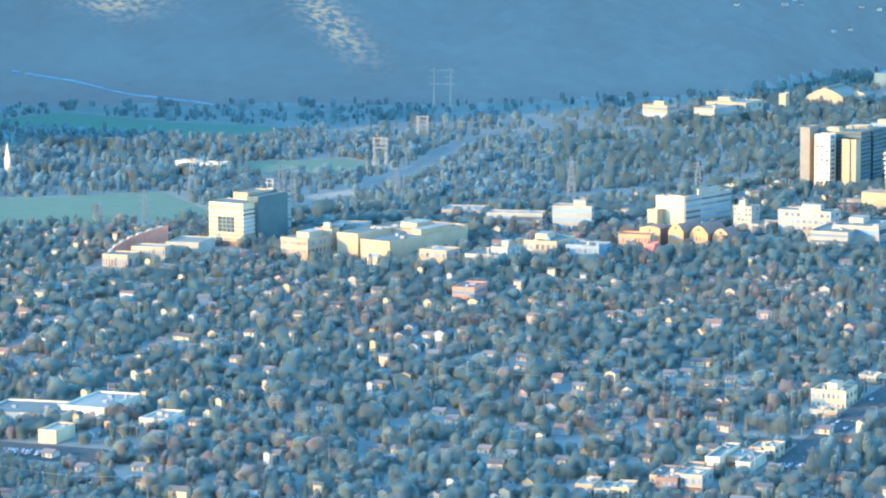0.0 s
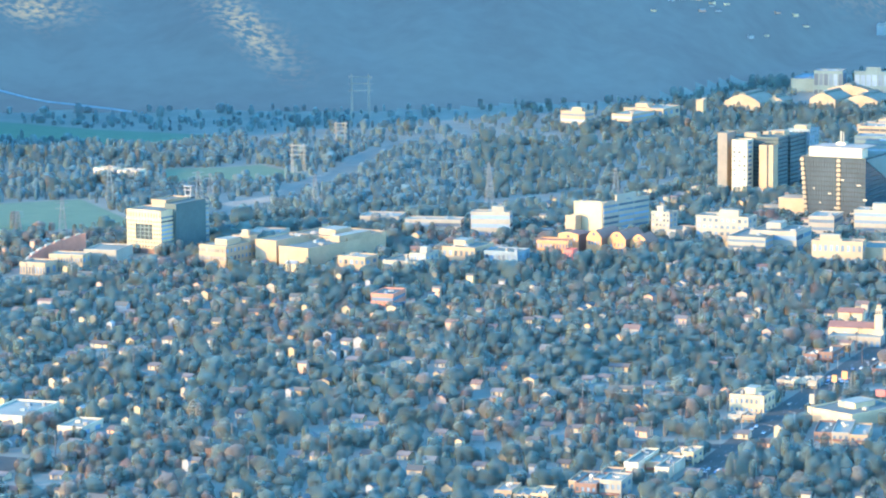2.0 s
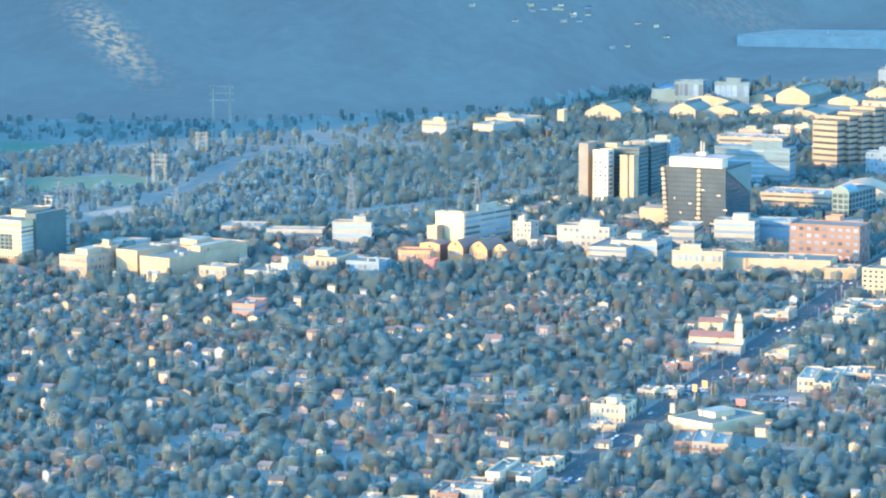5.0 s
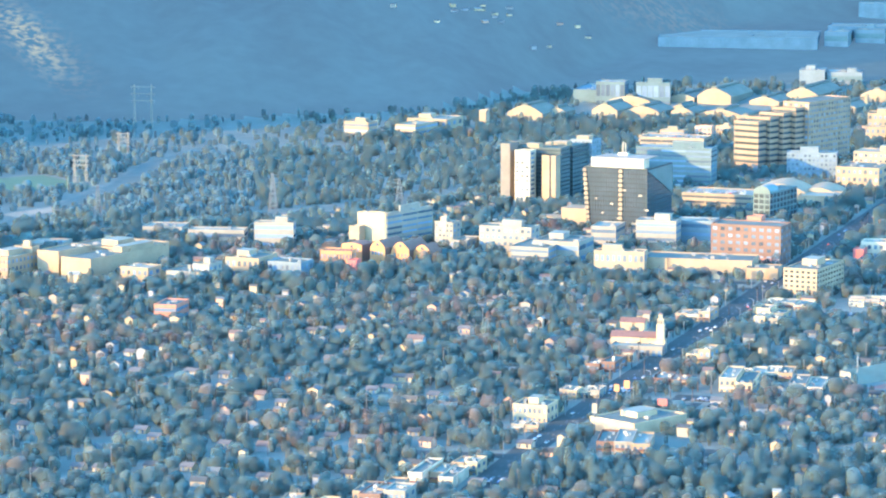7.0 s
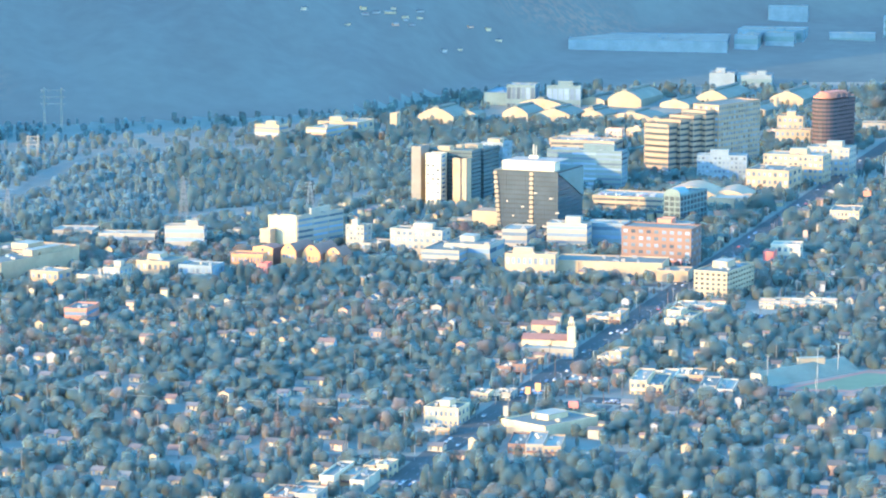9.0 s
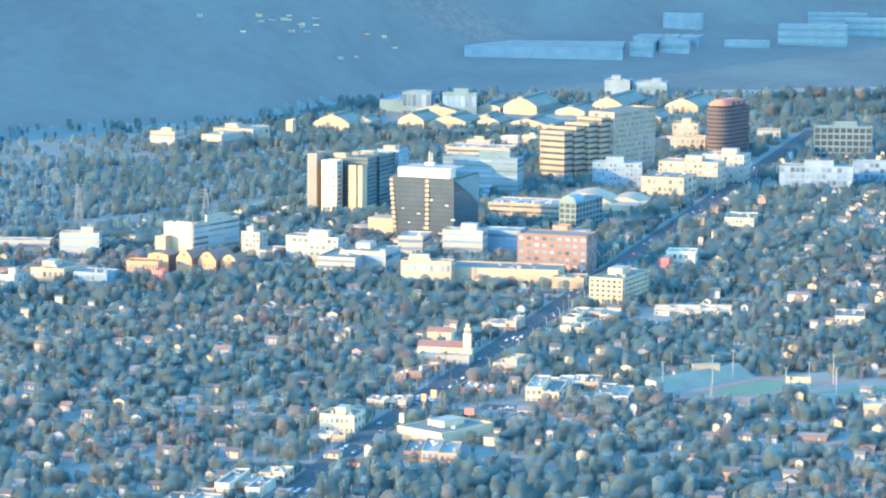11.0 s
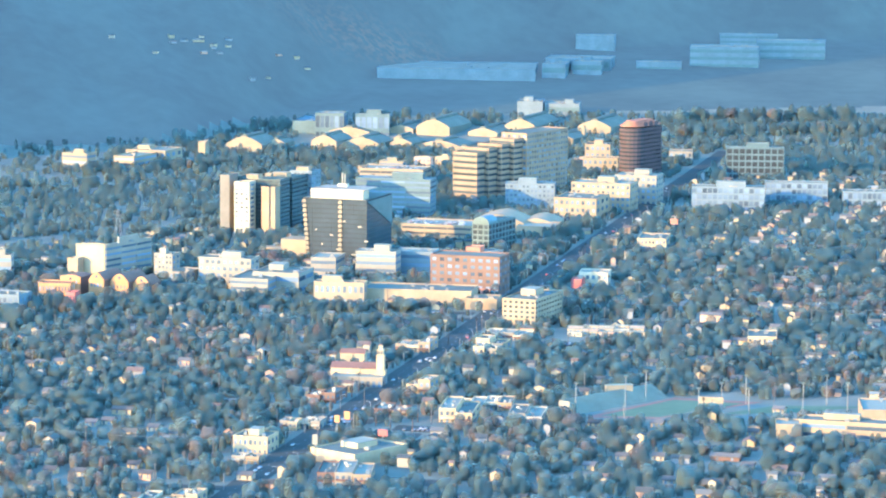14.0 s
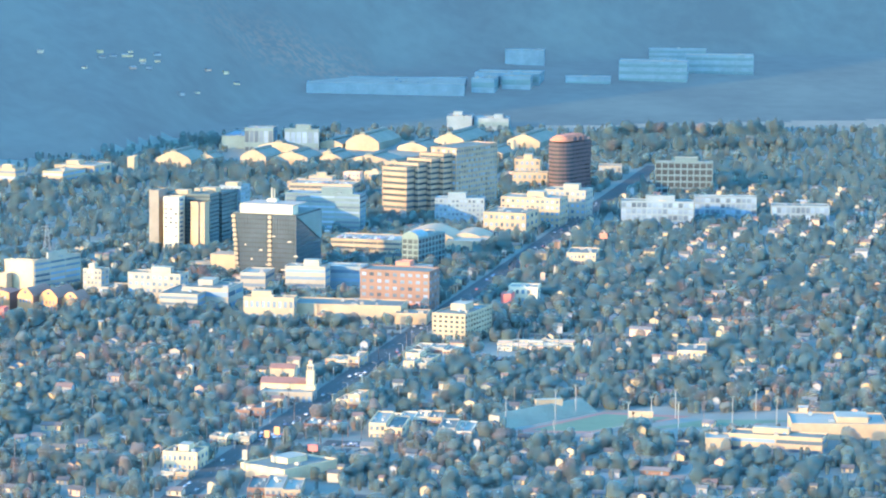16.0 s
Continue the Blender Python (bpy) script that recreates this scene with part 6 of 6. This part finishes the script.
hw, hd = rng.uniform(3.2, 5.6, count), rng.uniform(2.6, 3.8, count)
hh, hr = rng.choice([3.0, 3.2, 3.4, 6.0], count, p=[0.35, 0.35, 0.18, 0.12]), rng.uniform(1.2, 2.2, count)
ha = radians(GRID) + rng.choice([0, math.pi / 2], count) + rng.normal(0, 0.02, count)
NEAR = 170
# narrow tall boxes added among the houses to show as sunlit specks
glint_boxes = np.arange(count) * 53 % 100 < 26
hh, hr = np.where(glint_boxes, rng.uniform(5.4, 7.4, count), hh), np.where(glint_boxes, 1.0, hr)
hw, hd = np.where(glint_boxes, rng.uniform(1.2, 3.0, count), hw), np.where(glint_boxes, 2.0, hd)
HOUSE_WALL = palette("house_wall_paint", ((0.0, (0.510, 0.383, 0.204)), (0.22, (0.595, 0.451, 0.255)), (0.44, (0.442, 0.365, 0.255)), (0.62, (0.323, 0.306, 0.272)), (0.85, (0.510, 0.323, 0.204))), "object", shift=0.05)
HOUSE_ROOF = palette("house_roof_shingle", ((0.0, (0.111, 0.113, 0.102)), (0.3, (0.138, 0.131, 0.106)), (0.55, (0.154, 0.150, 0.131)), (0.75, (0.175, 0.120, 0.091)), (0.95, (0.262, 0.253, 0.210))), "object", shift=0.1)
kinds = []
for w, d, h, r in ((5.2, 3.8, 3.0, 1.4), (6.3, 4.3, 3.2, 1.6), (7.2, 4.6, 3.3, 1.8), (5.6, 4.2, 5.8, 1.5)):
    wall, wf, roof, rf = house_arrays(w, d, h, r)
    wm, rm = bpy.data.meshes.new("wall"), bpy.data.meshes.new("roof")
    wm.from_pydata(wall.tolist(), [], [tuple(dict.fromkeys(f)) for f in wf])
    rm.from_pydata(roof.tolist(), [], rf)
    wm.materials.append(HOUSE_WALL)
    rm.materials.append(HOUSE_ROOF)
    win = Solid()
    win.box(-0.7, 0.7, -0.05, 0.05, -0.6, 0.6)
    kinds.append((wm, rm, win.mesh("window", MAT["glass"]), w, d, h))
for k in range(min(NEAR, count)):
    wm, rm, win, w, d, h = kinds[k * 7 % 4]
    root = thing("house", hx[k], hy[k], 0, math.degrees(ha[k]), "two-storey stucco house with gabled roof among trees" if h > 5 else "single-storey stucco house with gabled roof among trees", "house", "houses of the neighbourhood")
    part("wall", wm, "cream", root)
    part("roof", rm, "tile", root)
    for sx in (-0.5, 0.5):
        part("window", win, "glass", root).matrix_basis = pose(sx * w, -d - 0.03, h - 1.5)
slope = random.Random(4)
for k in range(20):
    wm, rm, win, w, d, h = kinds[k % 4]
    x, y = slope.choice(((53, 4206), (82, 4196), (120, 4235), (191, 4313), (-38, 4177), (150, 4290)))
    x, y = x + slope.uniform(-45, 45), y + slope.uniform(-22, 22)
    root = thing("hillside_house", x, y, float(ground_height(x, y)) + 0.8, slope.uniform(-40, 40), "pale hillside house on the dark mountain slope", "house", "hillside houses")
    root.scale = (0.6, 0.6, 0.6)
    part("wall", wm, "cream", root)
    part("roof", rm, "tile", root)
    part("window", win, "glass", root).matrix_basis = pose(0, -d - 0.03, h - 1.5)
V, Fc, VR, FR, nv, nr = [], [], [], [], 0, 0
for k in range(NEAR, count):
    wall, wf, roof, rf = house_arrays(hw[k], hd[k], hh[k], hr[k])
    c, s = math.cos(ha[k]), math.sin(ha[k])
    m = np.array(((c, s, 0), (-s, c, 0), (0, 0, 1)))
    at = np.array((hx[k], hy[k], float(ground_height(hx[k], hy[k]))))
    V.append(wall @ m + at), Fc.append(np.array(wf) + nv), VR.append(roof @ m + at), FR.append(np.array(rf) + nr)
    nv, nr = nv + len(wall), nr + len(roof)
me = bpy.data.meshes.new("far_houses")
me.from_pydata(np.concatenate(V + VR).tolist(), [], [tuple(dict.fromkeys(f)) for f in np.concatenate(Fc).tolist()] + (np.concatenate(FR) + nv).tolist())
me.materials.append(WALLS), me.materials.append(ROOFS)
nf = sum(len(f) for f in Fc)
me.polygons.foreach_set("material_index", [0] * nf + [1] * (len(me.polygons) - nf))
tagged(new("far_houses", me), "dense neighbourhood of pale stucco houses under trees", "houses", kind="stuff")


def icosa():
    g = (1 + 5 ** 0.5) / 2
    v = np.array([(-1, g, 0), (1, g, 0), (-1, -g, 0), (1, -g, 0), (0, -1, g), (0, 1, g), (0, -1, -g), (0, 1, -g), (g, 0, -1), (g, 0, 1), (-g, 0, -1), (-g, 0, 1)], float)
    f = np.array([(0, 11, 5), (0, 5, 1), (0, 1, 7), (0, 7, 10), (0, 10, 11), (1, 5, 9), (5, 11, 4), (11, 10, 2), (10, 7, 6), (7, 1, 8), (3, 9, 4), (3, 4, 2), (3, 2, 6), (3, 6, 8), (3, 8, 9), (4, 9, 5), (2, 4, 11), (6, 2, 10), (8, 6, 7), (9, 8, 1)])
    return v / np.linalg.norm(v[0]), f


ICO_V, ICO_F = icosa()


def crown(r, around, rings, leaves, shape, size, foot):
    """A crown of unit height and unit spread: a lumpy leaf mass of several boughs that reaches down to foot, with loose sprays of leaves over it."""
    wide, top = {"round": (0.46, 0.94), "wide": (0.55, 0.9), "tall": (0.27, 1.0)}[shape]
    boughs = [np.array((math.cos(a) * math.cos(e), math.sin(a) * math.cos(e), math.sin(e))) for a, e in zip(r.uniform(0, 6.28, 9), r.uniform(0.0, 1.35, 9))]

    def skin(a, e):
        d = np.array((math.cos(a) * math.cos(e), math.sin(a) * math.cos(e), math.sin(e)))
        swell = max(math.exp(-((1 - d @ q) / 0.13)) for q in boughs)
        return d * (0.72 + 0.32 * swell)
    mid = max(foot, 0.42)
    vs = [skin(k * 6.2832 / around + 0.3 * j, -0.25 + 1.62 * j / rings) for j in range(rings) for k in range(around)] + [skin(0, 1.5708)]
    vs = np.array(vs) * (1 + r.normal(0, 0.06, (len(vs), 1)))
    up = vs[:, 2].copy()
    vs = vs * (wide, wide, top - mid) + (0, 0, mid)
    vs[:around, 2] = foot
    vs[:around, :2] *= 0.8
    fs = []
    for j in range(rings - 1):
        for k in range(around):
            p, q = j * around + k, j * around + (k + 1) % around
            fs += [(p, q, q + around), (p, q + around, p + around)]
    fs += [((rings - 1) * around + k, (rings - 1) * around + (k + 1) % around, len(vs) - 1) for k in range(around)]
    parts, n = [vs], len(vs)
    for k in range(leaves):
        at = skin(r.uniform(0, 6.28), math.asin(r.uniform(0.0, 1.0))) * r.uniform(0.97, 1.10) * (wide, wide, top - mid) + (0, 0, mid)
        parts.append(at + r.normal(0, size, (3, 3)) * (1, 1, 0.8)), fs.append((n, n + 1, n + 2))
        n += 3
    vs = np.concatenate(parts)
    lean = (vs - np.array((0, 0, mid - 0.25))) / (wide, wide, top - mid)
    lean = lean / np.linalg.norm(lean, axis=1)[:, None] * 0.38 + np.array((0, 0, 0.9))
    return vs, np.array(fs), lean / np.linalg.norm(lean, axis=1)[:, None]


def trunk_arrays():
    """A tapered trunk with three limbs, of unit height."""
    s = Solid()
    pts = [((0, 0, -0.1), (0.01, 0.0, 0.45), 0.05), ((0.01, 0, 0.4), (0.16, 0.05, 0.7), 0.03), ((0.01, 0, 0.42), (-0.14, 0.08, 0.72), 0.028), ((0.01, 0, 0.44), (0.0, -0.13, 0.8), 0.028)]
    for a, b, w in pts:
        a, b = Vector(a), Vector(b)
        k = len(s.v)
        for p, r in ((a, w / 2), (b, w / 3.4)):
            s.v += [(p.x + r * math.cos(i * 1.2566), p.y + r * math.sin(i * 1.2566), p.z) for i in range(5)]
        s.f += [(k + i, k + (i + 1) % 5, k + 5 + (i + 1) % 5, k + 5 + i) for i in range(5)]
    return s


tr = np.random.default_rng(3)
SHAPES = [crown(tr, 9, 5, 42, s, 0.045, 0.06) for s in ("round", "round", "wide", "round", "tall", "wide", "round", "tall")]
SMALL = [crown(tr, 7, 4, 24, s, 0.055, 0.0) for s in ("round", "wide", "round", "tall")]
SINGLE = [crown(tr, 9, 5, 60, s, 0.045, 0.24) for s in ("round", "round", "wide", "round", "tall", "wide", "round", "tall")]


def grow(name, label, x, y, size, spread, tint, shapes, drop=0.0):
    """Many trees as one mesh."""
    z = ground_height(x, y) - drop
    pick = np.arange(len(x)) % len(shapes)
    turn = np.random.default_rng(5).uniform(0, 6.28, len(x))
    vs, fs, ts, ls, n = [], [], [], [], 0
    for k, (v, f, lean) in enumerate(shapes):
        i = np.where(pick == k)[0]
        if not len(i):
            continue
        c, s = np.cos(turn[i])[:, None], np.sin(turn[i])[:, None]
        X = (v[None, :, 0] * c - v[None, :, 1] * s) * spread[i][:, None] + x[i][:, None]
        Y = (v[None, :, 0] * s + v[None, :, 1] * c) * spread[i][:, None] + y[i][:, None]
        Z = v[None, :, 2] * size[i][:, None] + z[i][:, None]
        vs.append(np.stack([X, Y, Z], -1).reshape(-1, 3))
        fs.append((f[None] + (np.arange(len(i)) * len(v))[:, None, None]).reshape(-1, 3) + n)
        ts.append(np.repeat(tint[i], len(v)))
        ls.append(np.stack([lean[None, :, 0] * c - lean[None, :, 1] * s, lean[None, :, 0] * s + lean[None, :, 1] * c, np.repeat(lean[None, :, 2], len(i), 0)], -1).reshape(-1, 3))
        n += len(i) * len(v)
    ob = new(name, raw_mesh(name, np.concatenate(vs), np.concatenate(fs), LEAF, np.concatenate(ts), np.concatenate(ls)))
    return tagged(ob, label, "trees", kind="stuff")


def scatter(total, y0, y1, seed, lo, hi):
    r = np.random.default_rng(seed)
    y = np.sqrt(r.uniform(y0 * y0, y1 * y1, total))
    x = r.uniform(-0.25, 0.27, total) * y
    ok = in_view(x, y, 20) & free(x, y, 3.2) & (mountain(x, y) < 5)
    for qx, qy in ((hx, hy),):
        cell, yard = {}, {}
        for q, (a, b) in enumerate(zip(qx, qy)):
            if q * 37 % 100 < 20:
                a, b = a - 5.0, b - 8.0
                yard.setdefault((int(a // 12), int(b // 12)), []).append((a, b))
        for a, b in zip(qx, qy):
            cell.setdefault((int(a // 12), int(b // 12)), []).append((a, b))
        for k in np.where(ok)[0]:
            ci, cj = int(x[k] // 12), int(y[k] // 12)
            for i in (-1, 0, 1):
                for j in (-1, 0, 1):
                    for a, b in cell.get((ci + i, cj + j), ()):
                        if (a - x[k]) ** 2 + (b - y[k]) ** 2 < 6:
                            ok[k] = False
                    for a, b in yard.get((ci + i, cj + j), ()):
                        if (a - x[k]) ** 2 + (b - y[k]) ** 2 < 85:
                            ok[k] = False
    ok &= ~((x < -60) & (y > 3500) & (r.random(total) < 0.72))
    x, y = x[ok], y[ok]
    size = r.uniform(lo, hi, len(x)) * np.where(r.random(len(x)) < 0.10, 1.5, 1)
    patch = np.sin(x * 0.02 + y * 0.011) * 0.12 + np.sin(x * 0.007 - y * 0.016 + 2) * 0.12
    return x, y, size, size * r.uniform(0.75, 1.2, len(x)), np.clip(r.beta(1.6, 2.2, len(x)) + patch, 0.12, 1)


near = scatter(26500, 1690, 2900, 21, 5.2, 9.4)
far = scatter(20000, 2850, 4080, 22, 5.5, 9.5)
grove = np.random.default_rng(31)
bx0, bx1, by0, by1 = 35, 242, 1783, 1853
gx, gy = grove.uniform(bx0, bx1, 150), grove.uniform(by0, by1, 150)
keep = free(gx, gy, 1.0)
gx, gy = gx[keep], gy[keep]
size = grove.uniform(11, 18, len(gx))
grow("grove", "tall dark trees standing close together", gx, gy, size, size * grove.uniform(0.55, 0.8, len(gx)), grove.uniform(0, 0.5, len(gx)), SHAPES)


def tree_rows():
    """Belts of taller trees before the large buildings."""
    r = np.random.default_rng(77)
    xs, ys, sz = [], [], []
    for x0, y0, x1, y1, n, lo, hi in (
        (-463, 2520, -410, 2539, 20, 6, 9),
        (-406, 2557, -337, 2513, 30, 7, 11),
        (-335, 2502, -256, 2477, 40, 8, 13),
        (-287, 2532, -198, 2496, 34, 9, 15),
        (-201, 2530, -102, 2522, 60, 10, 17),
        (-110, 2604, -10, 2584, 50, 8, 15),
        (-14, 2651, 64, 2610, 34, 8, 14),
        (-84, 2739, -70, 2726, 6, 7, 10),
        (-370, 2767, -252, 2817, 40, 7, 12),
        (-238, 2761, -81, 2808, 50, 7, 13),
        (44, 3032, 124, 2999, 34, 8, 13),
        (220, 3318, 286, 3299, 30, 9, 16),
        (222, 3187, 288, 3205, 20, 7, 12),
        (327, 3187, 371, 3151, 20, 8, 13),
        (300, 2899, 386, 2929, 40, 10, 17),
        (347, 3016, 408, 3099, 34, 9, 15),
        (65, 3675, 292, 3737, 110, 9, 15),
        (-111, 3593, 59, 3651, 70, 8, 14),
        (99, 3800, 350, 3825, 60, 6, 10),
        (94, 2581, 258, 2566, 46, 6, 11),
        (156, 2756, 219, 2736, 24, 6, 10),
        (37, 2899, 120, 2906, 30, 7, 12),
        (537, 3676, 613, 3603, 30, 8, 14),
        (602, 3937, 826, 3956, 90, 9, 17),
        (617, 4037, 847, 4057, 70, 10, 20),
        (499, 3224, 643, 3197, 50, 6, 11),
        (674, 3602, 773, 3600, 36, 7, 13),
        (270, 2475, 313, 2544, 14, 6, 10),
        (-620, 2777, -531, 2762, 26, 6, 11),
        (-708, 3176, -522, 3049, 60, 8, 15),
        (-537, 3135, -446, 3102, 30, 8, 14),
        (-716, 3370, -460, 3276, 60, 9, 16),
        (-396, 2658, -289, 2508, 30, 8, 14),
    ):
        k = r.uniform(0, 1, n)
        xs.append(x0 + (x1 - x0) * k + r.normal(0, 5, n)), ys.append(y0 + (y1 - y0) * k + r.normal(0, 9, n)), sz.append(r.uniform(lo, hi, n))
    for side in (-15.5, 15.5):
        along = np.arange(30, length - 60, 11.0) + r.uniform(-4, 4, len(np.arange(30, length - 60, 11.0)))
        along = along[r.random(len(along)) < 0.62]
        off = side + r.uniform(-1.2, 1.2, len(along))
        xs.append(ax + dx * along - dy * off), ys.append(ay + dy * along + dx * off), sz.append(r.uniform(5.5, 9.0, len(along)))
    x, y, size = np.concatenate(xs), np.concatenate(ys), np.concatenate(sz)
    ok = free(x, y, 0.5)
    x, y, size = x[ok], y[ok], size[ok]
    return x, y, size, size * r.uniform(0.55, 0.95, len(x)), np.clip(r.beta(1.6, 2.6, len(x)), 0.12, 1)


grow("tall_trees", "belts of tall dark trees before the large buildings", *tree_rows(), SHAPES)
pick = np.argsort(near[1])[:180]
rest = np.argsort(near[1])[180:]
grow("town_trees", "dense mixed street and garden trees, some autumn brown", *(a[rest] for a in near), SHAPES)
# western trees far back take the pale haze tint
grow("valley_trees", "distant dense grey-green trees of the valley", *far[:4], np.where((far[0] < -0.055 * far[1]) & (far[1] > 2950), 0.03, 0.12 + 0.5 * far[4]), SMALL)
TRUNK = trunk_arrays().mesh("trunk", MAT["bark"])
CROWNS = [raw_mesh("crown", v, f, LEAF, np.full(len(v), q), lean) for q, (v, f, lean) in zip((0.1, 0.35, 0.55, 0.3, 0.75, 0.9, 0.5, 0.2), SINGLE)]
for n, k in enumerate(pick):
    x, y, size, spread = (float(near[j][k]) for j in range(4))
    tree = thing("tree", x, y, 0, (n * 47) % 360, "broad leafy tree with uneven crown" if n % 8 not in (4, 7) else "tall slender leafy tree", "tree", "garden trees")
    a, b = part("trunk", TRUNK, "bark", tree), part("crown", CROWNS[n % 8], LEAF, tree)
    for o in (a, b):
        o.matrix_basis = Matrix.Diagonal((spread, spread, size, 1))
